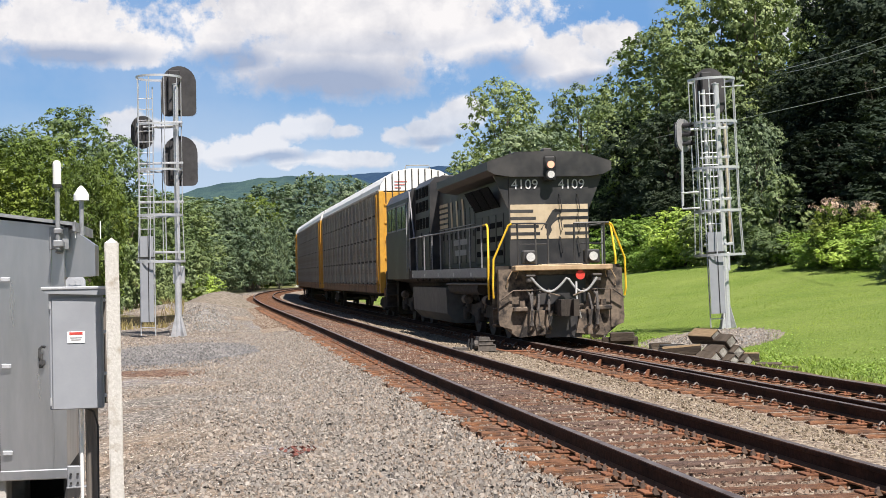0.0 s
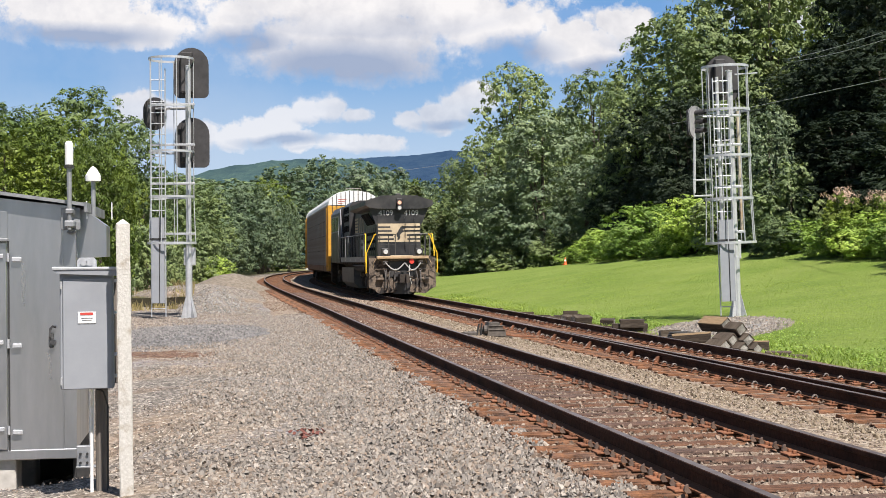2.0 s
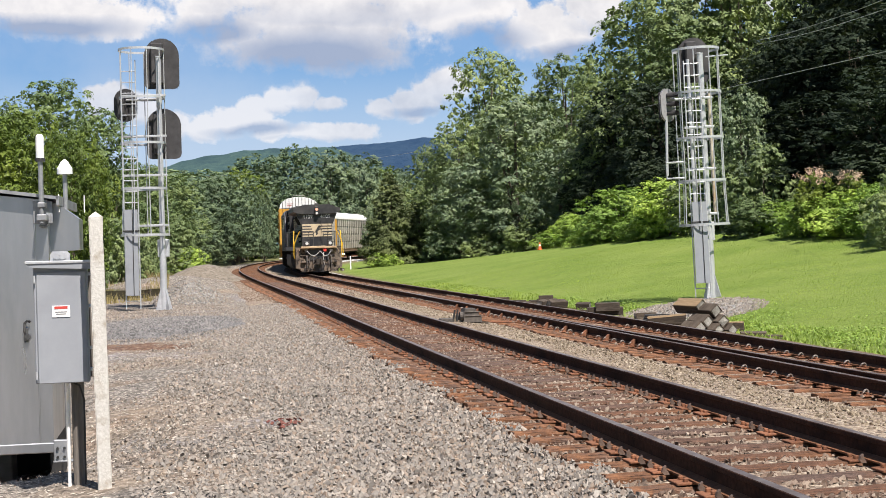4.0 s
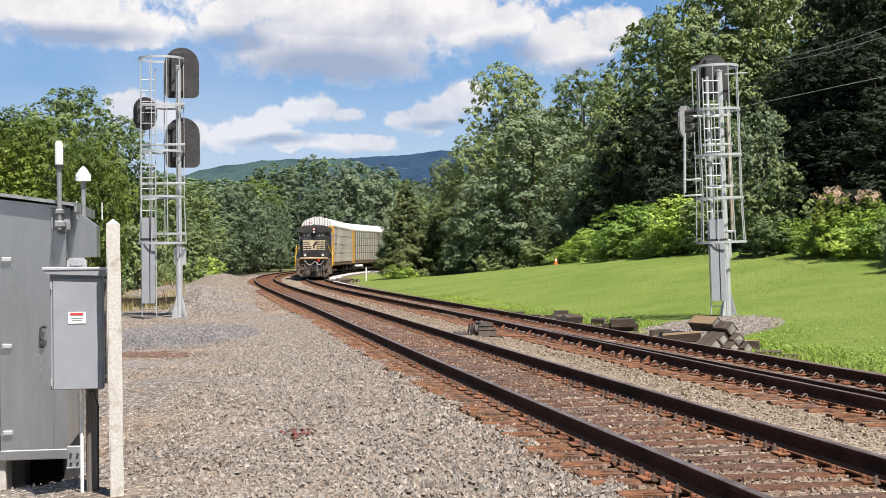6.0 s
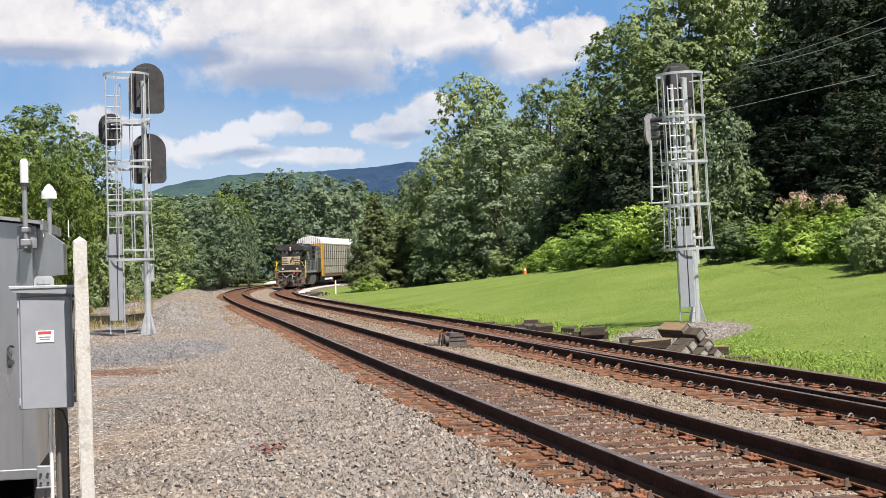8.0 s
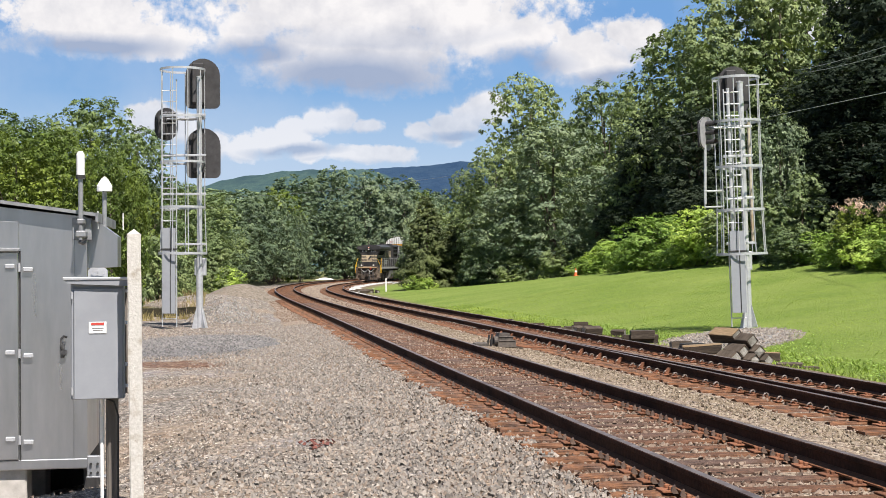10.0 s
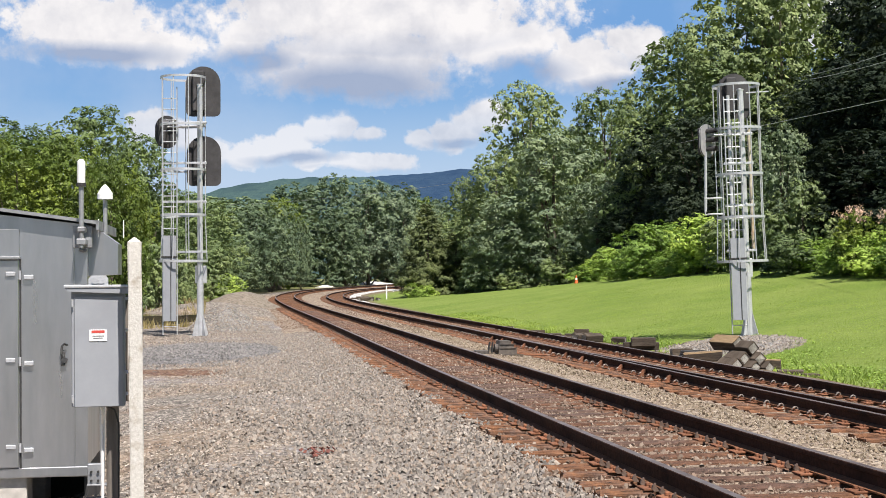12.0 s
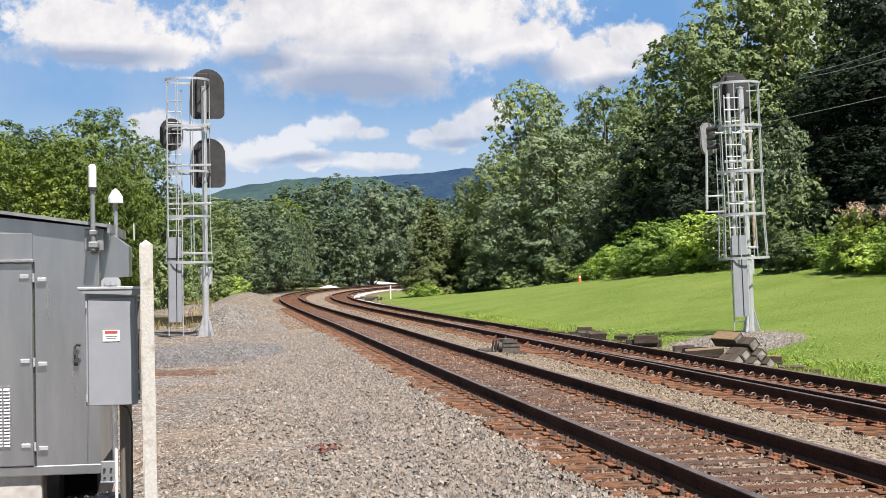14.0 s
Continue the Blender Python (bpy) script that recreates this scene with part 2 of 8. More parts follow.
def pipe(bm, points, r, seg=8, mat=0):
    """A bent round bar through the points."""
    pts = [Vector(p) for p in points]
    rings = []
    up = Vector((0.123, 0.31, 0.94))
    for i, p in enumerate(pts):
        t = (pts[min(i + 1, len(pts) - 1)] - pts[max(i - 1, 0)]).normalized()
        n = t.cross(up)
        n = n.normalized() if n.length > 1e-3 else t.orthogonal().normalized()
        b = t.cross(n)
        rings.append([bm.verts.new(p + (n * math.cos(2 * math.pi * k / seg) + b * math.sin(2 * math.pi * k / seg)) * r) for k in range(seg)])
    for ra, rb in zip(rings, rings[1:]):
        for k in range(seg):
            bm.faces.new((ra[k], ra[(k + 1) % seg], rb[(k + 1) % seg], rb[k])).material_index = mat
    for ring in (rings[0], rings[-1]):
        try:
            bm.faces.new(ring).material_index = mat
        except ValueError:
            pass
    bmesh.ops.recalc_face_normals(bm, faces=bm.faces[:])


def prism(bm, outline, axis, a, b, mat=0):
    """An outline of (p, q) points drawn out along axis 'x', 'y' or 'z' from a to b."""
    def at(p, q, h):
        return {"x": (h, p, q), "y": (p, h, q), "z": (p, q, h)}[axis]
    lo = [bm.verts.new(at(p, q, a)) for p, q in outline]
    hi = [bm.verts.new(at(p, q, b)) for p, q in outline]
    n = len(outline)
    fs = [bm.faces.new(lo), bm.faces.new(hi)]
    fs += [bm.faces.new((lo[i], lo[(i + 1) % n], hi[(i + 1) % n], hi[i])) for i in range(n)]
    for f in fs:
        f.material_index = mat
    bmesh.ops.recalc_face_normals(bm, faces=fs)
    return lo + hi


def empty(name, m=None):
    ob = new(name)
    if m is not None:
        ob.matrix_world = m
    return ob


# ---- the line of the tracks ----
KNOTS = [-10, 20, 45, 70, 95, 120, 145, 175, 210]
BENDS = [0.577, 0.588, -0.436, 0.25, 0.807, 2.577, 3.617, 3.487, 3.676]
S = np.arange(-10.0, 380.0, 0.5)
_k = np.interp(S, KNOTS, BENDS) / 1000
HEAD = radians(-10.863) + np.concatenate([[0], np.cumsum((_k[1:] + _k[:-1]) * 0.25)])
CX = 6.187 + np.concatenate([[0], np.cumsum((np.sin(HEAD[1:]) + np.sin(HEAD[:-1])) * 0.25)])
CY = -10 + np.concatenate([[0], np.cumsum((np.cos(HEAD[1:]) + np.cos(HEAD[:-1])) * 0.25)])
GAUGE, Z2 = 1.505, -0.149


def apart(s):
    return 4.198 + 0.048 * (np.clip(np.asarray(s), -10, 200) - 50) / 50


def climb(s):
    """The gentle grade of the line beyond the straight."""
    return 0.23e-4 * np.maximum(0, np.clip(np.asarray(s), 0, 300) - 60) ** 2


def on_track(s, u=0.0):
    """Plan place and heading s metres along the near track, u metres to its right."""
    h = np.interp(s, S, HEAD)
    x = np.interp(s, S, CX) + np.where(np.asarray(s) < -10, (np.asarray(s) + 10) * np.sin(HEAD[0]), 0)
    y = np.interp(s, S, CY) + np.where(np.asarray(s) < -10, (np.asarray(s) + 10) * np.cos(HEAD[0]), 0)
    return x + np.cos(h) * u, y - np.sin(h) * u, h


def track_coords(x, y):
    """s and u of the plan places x, y."""
    x, y = np.atleast_1d(x).astype(float), np.atleast_1d(y).astype(float)
    ss = np.arange(-60.0, 380.0, 2.0)
    px_, py_, _ = on_track(ss)
    s = np.empty(x.size)
    for i in range(0, x.size, 4000):
        d = (x[i:i + 4000, None] - px_) ** 2 + (y[i:i + 4000, None] - py_) ** 2
        s[i:i + 4000] = ss[d.argmin(1)]
    for _ in range(3):
        px2, py2, h = on_track(s)
        s = s + (x - px2) * np.sin(h) + (y - py2) * np.cos(h)
    px2, py2, h = on_track(s)
    return s, (x - px2) * np.cos(h) - (y - py2) * np.sin(h)


def smooth_step(a, b, x):
    t = np.clip((np.asarray(x, dtype=float) - a) / (b - a), 0, 1)
    return t * t * (3 - 2 * t)


def ground_height(x, y):
    s, u = track_coords(x, y)
    left = -0.26 - 0.12 * smooth_step(-2.6, -1.5, u) - 0.22 * smooth_step(-4.0, -6.5, u) * smooth_step(30, 16, s)
    edge = apart(s) + 2.3
    slope = np.interp(s, [0, 50, 65, 85, 118, 150, 200], [0.12, 0.125, 0.15, 0.145, 0.085, 0.03, 0.01])
    rise = np.clip(u - edge - 0.8, 0, 28)
    hill = np.clip(u - edge - 26, 0, 70) * np.interp(s, [0, 80, 140], [0.22, 0.16, 0.05])
    right = -0.42 - 0.2 * smooth_step(0, 1.2, u - edge) + slope * rise + hill
    z = np.where(u > edge - 0.6, right, left)
    mid = (u > -1.9) & (u < edge - 0.2)
    z = np.where(mid, -0.48, z)
    z = z + climb(s)
    # hollow under the shelter
    z = z - 0.4 * np.exp(-(((np.asarray(x) + 4.6) / 1.35) ** 4 + ((np.asarray(y) - 13.6) / 1.1) ** 4))
    # heaps of fine gravel by the signal, and the far bank
    for hx, hy, r, top in ((-8.4, 50.5, 2.2, 0.12), (-11.6, 62.0, 4.5, 0.75), (-15.0, 74.0, 4.5, 0.6)):
        z = z + top * np.exp(-((np.asarray(x) - hx) ** 2 + (np.asarray(y) - hy) ** 2) / (r * r) * 1.6) * (u < -2.2)
    return z


# ---- ground ----
def ground_sheet():
    def spread(fine_lo, fine_hi, step, far_lo, far_hi):
        mid = np.arange(fine_lo, fine_hi + step, step)
        out, d = [], step
        a = fine_hi
        while a < far_hi:
            d *= 1.17
            a += d
            out.append(a)
        low, d, a = [], step, fine_lo
        while a > far_lo:
            d *= 1.17
            a -= d
            low.append(a)
        return np.concatenate([low[::-1], mid, out])
    gx, gy = spread(-16, 26, 0.5, -1400, 1400), spread(4, 84, 0.5, -600, 2400)
    X, Y = np.meshgrid(gx, gy)
    x, y = X.ravel(), Y.ravel()
    z = ground_height(x, y)
    s, u = track_coords(x, y)
    bumps = np.array([noise.noise((a * 0.6, b * 0.6, 0)) for a, b in zip(x, y)])
    z = z + 0.03 * bumps * ((u < -2.5) | (u > 8))
    verts = np.c_[x, y, z]
    nx, ny = len(gx), len(gy)
    idx = np.arange(nx * ny).reshape(ny, nx)
    faces = np.stack([idx[:-1, :-1], idx[:-1, 1:], idx[1:, 1:], idx[1:, :-1]], -1).reshape(-1, 4)
    ob = mesh_of("ground", verts.tolist(), faces.tolist(), ground_material(), smooth=True)
    edge = apart(s) + 2.3
    grass = smooth_step(-0.6, 0.9, u - edge - 0.55 + 0.35 * bumps)
    scrub = smooth_step(0, 3, -u - np.interp(s, [30, 60, 90, 120], [16, 10, 6, 3.5]) + bumps)
    gravel = (u < 0) * (1 - scrub)
    layer = ob.data.color_attributes.new("zone", "FLOAT_COLOR", "POINT")
    layer.data.foreach_set("color", np.c_[gravel, grass, scrub * (u < 0), np.ones_like(x)].astype(np.float32).ravel())
    return tagged(ob, "gravel yard and mown green lawn beside the tracks", "ground", kind="structure")


def ground_material():
    m = bpy.data.materials.new("ground")
    m.use_nodes = True
    nt = m.node_tree
    p = nt.nodes["Principled BSDF"]
    v = coords(nt)
    zone = nt.nodes.new("ShaderNodeAttribute")
    zone.attribute_name = "zone"
    sep = nt.nodes.new("ShaderNodeSeparateColor")
    nt.links.new(zone.outputs["Color"], sep.inputs[0])
    # crushed stone, sand and dust
    vo = nd(nt, "ShaderNodeTexVoronoi", Scale=34.0)
    nt.links.new(v, vo.inputs["Vector"])
    cell = nt.nodes.new("ShaderNodeSeparateColor")
    nt.links.new(vo.outputs["Color"], cell.inputs[0])
    stone = mixed(nt, cell.outputs[0], (0.06, 0.055, 0.05), (0.31, 0.28, 0.245))
    broad = noise_of(nt, v, 0.35, 6.0, 0.65)
    sand = mixed(nt, noise_of(nt, v, 30, 4), (0.17, 0.13, 0.095), (0.33, 0.265, 0.2))
    gravel = mixed(nt, ramp(nt, broad, 0.46, 0.66), stone, sand)
    patch = noise_of(nt, v, 0.9, 5.0, 0.7)
    gravel = mixed(nt, ramp(nt, patch, 0.55, 0.75), gravel, mixed(nt, cell.outputs[1], (0.10, 0.065, 0.045), (0.24, 0.17, 0.12)))
    cool = noise_of(nt, coords(nt, (0.8, 0.5, 1)), 0.55, 5.0, 0.7)
    gravel = mixed(nt, ramp(nt, cool, 0.54, 0.68), gravel, mixed(nt, cell.outputs[2], (0.09, 0.088, 0.10), (0.33, 0.32, 0.33)))
    speck = ramp(nt, cell.outputs[1], 0.93, 0.96)
    gravel = mixed(nt, speck, gravel, (0.5, 0.46, 0.4))
    clod = nd(nt, "ShaderNodeTexVoronoi", Scale=15.0)
    nt.links.new(v, clod.inputs["Vector"])
    lump = nt.nodes.new("ShaderNodeSeparateColor")
    nt.links.new(clod.outputs["Color"], lump.inputs[0])
    gravel = mixed(nt, 1.0, gravel, mixed(nt, lump.outputs[0], (0.62, 0.61, 0.6), (1.42, 1.4, 1.38)), "MULTIPLY")
    damp = noise_of(nt, coords(nt, (1, 0.6, 1)), 1.7, 6.0, 0.75)
    gravel = mixed(nt, ramp(nt, damp, 0.56, 0.7), gravel, mixed(nt, 1.0, gravel, (0.66, 0.66, 0.72), "MULTIPLY"))
    # mown grass
    blade = noise_of(nt, coords(nt, (1, 0.5, 1)), 55, 4, 0.7)
    turf = mixed(nt, blade, (0.055, 0.098, 0.015), (0.185, 0.262, 0.047))
    turf = mixed(nt, ramp(nt, noise_of(nt, v, 0.22, 5, 0.6), 0.35, 0.75), turf, (0.19, 0.24, 0.06))
    turf = mixed(nt, ramp(nt, noise_of(nt, v, 1.6, 5, 0.7), 0.55, 0.8), turf, (0.115, 0.175, 0.03))
    mown = nd(nt, "ShaderNodeTexNoise", Scale=7.0, Detail=6.0, Roughness=0.75)
    nt.links.new(v, mown.inputs["Vector"])
    turf = mixed(nt, 1.0, turf, mixed(nt, ramp(nt, mown.outputs[0], 0.3, 0.7), (0.66, 0.69, 0.64), (1.3, 1.27, 1.24)), "MULTIPLY")
    scrub = mixed(nt, noise_of(nt, v, 3, 5), (0.16, 0.13, 0.07), (0.12, 0.16, 0.04))
    dirt = mixed(nt, noise_of(nt, v, 8, 5), (0.10, 0.075, 0.055), (0.2, 0.15, 0.11))
    col = mixed(nt, sep.outputs[0], dirt, gravel)
    col = mixed(nt, sep.outputs[2], col, scrub)
    col = mixed(nt, sep.outputs[1], col, turf)
    nt.links.new(col, p.inputs["Base Color"])
    p.inputs["Roughness"].default_value = 0.95
    p.inputs["Specular IOR Level"].default_value = 0.2
    b = nd(nt, "ShaderNodeBump", Strength=0.8, Distance=0.03)
    nt.links.new(mixed(nt, sep.outputs[1], vo.outputs["Distance"], blade), b.inputs["Height"])
    nt.links.new(b.outputs[0], p.inputs["Normal"])
    return m


def ballast_bed():
    us = [-2.5, -1.9, -1.55, -1.3, -0.4, 0.4, 1.3, 1.8, 2.3, 2.8, 3.3, 4.1, 4.9, 5.4, 5.7, 6.3, 6.75]
    zs = [-0.31, -0.25, -0.245, -0.245, -0.215, -0.215, -0.222, -0.25, -0.30, -0.37, -0.372, -0.357, -0.357, -0.372, -0.42, -0.5, -0.6]
    ss = np.concatenate([np.arange(-14, 80, 0.5), np.arange(80, 300, 2.0)])
    verts = []
    for s in ss:
        for u, z in zip(us, zs):
            x, y, _ = on_track(s, u)
            verts.append((float(x), float(y), z + float(climb(s)) + 0.02 * noise.noise((float(x) * 1.5, float(y) * 1.5, 3))))
    n = len(us)
    faces = [(i * n + j, i * n + j + 1, (i + 1) * n + j + 1, (i + 1) * n + j) for i in range(len(ss) - 1) for j in range(n - 1)]
    ob = mesh_of("ballast_bed", verts, faces, M_ballast, smooth=True)
    tagged(ob, "rust-stained crushed stone ballast under two railway tracks", "ballast", kind="structure")


def pale_strip():
    """Fresh pale stone along the inside of the curve."""
    us, zs = [5.3, 5.7, 6.3, 7.0, 7.6], [-0.36, -0.37, -0.45, -0.55, -0.62]
    ss = np.arange(52, 190, 1.5)
    verts = []
    for s in ss:
        wide = float(np.interp(s, [52, 62, 100, 190], [0.3, 0.75, 1.0, 1.0]))
        for k, (u, z) in enumerate(zip(us, zs)):
            x, y, _ = on_track(s, us[0] + (u - us[0]) * wide + (0.15 * noise.noise((s * 0.7, k, 2)) if k == 4 else 0))
            verts.append((float(x), float(y), z + 0.02 + float(climb(s)) + 0.02 * noise.noise((float(x) * 2, float(y) * 2, 8))))
    n = len(us)
    faces = [(i * n + j, i * n + j + 1, (i + 1) * n + j + 1, (i + 1) * n + j) for i in range(len(ss) - 1) for j in range(n - 1)]
    ob = mesh_of("ballast_shoulder", verts, faces, gravel_material("pale fresh stone", [(0.20, 0.20, 0.20), (0.46, 0.46, 0.45), (0.66, 0.66, 0.64)], 9), smooth=True)
    tagged(ob, "pale fresh crushed stone shoulder along the curve", "ballast", kind="structure")


PROFILE = [(-0.0375, -0.006), (-0.033, 0), (0.033, 0), (0.0375, -0.006), (0.0375, -0.036), (0.010, -0.050), (0.009, -0.128), (0.076, -0.155),
           (0.076, -0.168), (-0.076, -0.168), (-0.076, -0.155), (-0.009, -0.128), (-0.010, -0.050), (-0.0375, -0.036)]


def rail(u_of, z, parent, lo=-13.0, hi=290.0):
    ss = np.concatenate([np.arange(lo, 50, 1.0), np.arange(50, hi, 2.0)])
    n = len(PROFILE)
    verts = []
    for s in ss:
        for p, q in PROFILE:
            x, y, _ = on_track(s, u_of(s) + p)
            verts.append((float(x), float(y), z + q + float(climb(s))))
    faces = [(i * n + j, (i + 1) * n + j, (i + 1) * n + (j + 1) % n, i * n + (j + 1) % n) for i in range(len(ss) - 1) for j in range(n)]
    ob = mesh_of("rail", verts, faces, [M_rail, M_steel_top, M_foot], parent, "rusted steel rail with a worn shiny head")
    mats = np.zeros(len(faces), dtype=np.int32)
    mats[np.arange(len(faces)) % n < 3] = 1
    mats[np.arange(len(faces)) % n == 0] = 0
    mats[np.isin(np.arange(len(faces)) % n, (6, 7, 9, 10))] = 2
    ob.data.polygons.foreach_set("material_index", mats)
    return ob


def tie_meshes():
    """Hewn ties with worn, ragged edges and split ends."""
    made = []
    for i in range(6):
        rng = random.Random(40 + i)
        bm = bmesh.new()
        rows_ = []
        cuts = 18
        for k in range(cuts + 1):
            x = -1.3 + 2.6 * k / cuts + (rng.uniform(-0.03, 0.03) if k in (0, cuts) else 0)
            wear = 0.012 + 0.012 * rng.random()
            ring = []
            for y, z in ((-0.1, -0.18), (-0.1, -wear), (-0.08, 0), (-0.03, 0.002), (0.03, 0.002), (0.08, 0), (0.1, -wear), (0.1, -0.18)):
                ring.append(bm.verts.new((x + rng.uniform(-0.02, 0.02) * (k in (0, cuts)), y + rng.uniform(-0.011, 0.011), z + rng.uniform(-0.008, 0.003))))
            rows_.append(ring)
        for ra, rb in zip(rows_, rows_[1:]):
            for q in range(7):
                bm.faces.new((ra[q], rb[q], rb[q + 1], ra[q + 1]))
        bm.faces.new(rows_[0])
        bm.faces.new(rows_[-1][::-1])
        bmesh.ops.recalc_face_normals(bm, faces=bm.faces[:])
        me = bpy.data.meshes.new("tie")
        bm.to_mesh(me)
        bm.free()
        me.materials.append(M_tie)
        made.append(me)
    return made


def small_mesh(name, build, material):
    bm = bmesh.new()
    build(bm)
    me = bpy.data.meshes.new(name)
    bm.to_mesh(me)
    bm.free()
    me.materials.append(material)
    return me


def build_plate(bm):
    box(bm, (0, 0, 0), (0.37, 0.19, 0.018), 0.004)
    for x in (-0.11, 0.11):
        for y in (-0.05, 0.05):
            box(bm, (x, y, 0.022), (0.035, 0.03, 0.03), 0.006)


def build_anchor(bm):
    outline = [(0, 0), (0.04, 0), (0.054, 0.02), (0.046, 0.048), (0.024, 0.066), (0.022, 0.04), (0.009, 0.02)]
    prism(bm, outline, "y", -0.014, 0.014)


def build_clip(bm):
    pipe(bm, [(0.05 * math.cos(a) , 0.0 + 0.02 * math.sin(2 * a), 0.012 + 0.05 * math.sin(a)) for a in np.linspace(0, math.pi, 8)], 0.011, 5)


def railway_track(u0, z, name, clips):
    t = empty(name)
    tagged(t, "railway track with rusted rails on weathered wooden ties", "railway track", kind="structure")
    for side in (-1, 1):
        rail(lambda s, side=side: (apart(s) if u0 else 0) + side * GAUGE / 2, z, t)
    far_v, far_f = [], []
    rng = random.Random(7 + int(u0))
    plate = small_mesh("tie_plate", build_plate, M_plate)
    hook = small_mesh("rail_clip", build_clip, M_clip) if clips else small_mesh("rail_anchor", build_anchor, M_anchor)
    i, s = 0, -6.0
    TIE_PLACES[u0] = []
    while s < 285:
        TIE_PLACES[u0].append(s)
        u = float(apart(s)) if u0 else 0.0
        u_here = u + rng.uniform(-0.05, 0.05)
        x, y, h = on_track(s, u_here)
        m = pose(float(x), float(y), z + float(climb(s)) - 0.186 + rng.uniform(-0.008, 0.004), 0, 0, math.degrees(-float(h)) + rng.uniform(-1.2, 1.2))
        if 5 < s < 75:
            ob = new("tie", TIES[rng.randrange(6)])
            ob.parent, ob.matrix_world = t, m
        else:
            b = len(far_v)
            for dx, dy, dz in ((-1.3, -0.11, -0.1), (1.3, -0.11, -0.1), (1.3, 0.11, -0.1), (-1.3, 0.11, -0.1), (-1.3, -0.11, 0), (1.3, -0.11, 0), (1.3, 0.11, 0), (-1.3, 0.11, 0)):
                far_v.append(tuple(m @ Vector((dx, dy, dz))))
            far_f += [tuple(b + k for k in f) for f in ((4, 5, 6, 7), (0, 1, 5, 4), (1, 2, 6, 5), (2, 3, 7, 6), (3, 0, 4, 7))]
        if 6 < s < 50:
            for side in (-1, 1):
                x, y, h = on_track(s, u + side * GAUGE / 2)
                ob = new("tie_plate", plate)
                ob.parent, ob.matrix_world = t, pose(float(x), float(y), z - 0.176, 0, 0, math.degrees(-float(h)))
                for along in ((-0.15, 0.15) if not clips else (0.0,)):
                    for face in ((-1,) if not clips else (-1, 1)):
                        if rng.random() < 0.3:
                            continue
                        x2, y2, _ = on_track(s + along, u + side * GAUGE / 2 + face * (0.085 if not clips else 0.105))
                        ob = new(hook.name.split(".")[0], hook)
                        ob.parent, ob.matrix_world = t, pose(float(x2), float(y2), z - (0.18 if not clips else 0.172), 0, 0, math.degrees(-float(h)) + (180 if face < 0 else 0) + rng.uniform(-8, 8))
        i += 1
        s += 0.5 + rng.uniform(-0.015, 0.015)
    far = mesh_of("far_ties", far_v, far_f, M_tie, t)
    tagged(far, "rows of weathered wooden ties", kind="stuff")
    return t


def switch_rail(track):
    """The point rail beside the far track's near rail, and the braces that hold the stock rail."""
    ob = rail(lambda s: float(apart(s)) - GAUGE / 2 + float(np.interp(s, [-13, 15, 22, 34], [0.76, 0.37, 0.27, 0.078])), Z2 - 0.004, track, -13.0, 34.5)
    ob.name = "switch_rail"
    tagged(ob, "worn switch rail lying close beside the stock rail")
    brace = small_mesh("rail_brace", lambda bm: prism(bm, [(0, 0), (-0.12, 0), (-0.11, 0.03), (-0.035, 0.105), (0, 0.11)], "y", -0.045, 0.045), M_plate)
    for s in TIE_PLACES[1]:
        if 23.5 < s < 41 and int(s * 2) % 3 == 0:
            x, y, h = on_track(s, float(apart(s)) - GAUGE / 2 - 0.03)
            ob = new("rail_brace", brace)
            ob.parent, ob.matrix_world = track, pose(float(x), float(y), Z2 - 0.168, 0, 0, math.degrees(-float(h)))


TIE_PLACES = {}
ground_sheet()
ballast_bed()
pale_strip()
TIES = tie_meshes()
railway_track(0, 0.0, "track_near", False)
switch_rail(railway_track(1, Z2, "track_far", True))


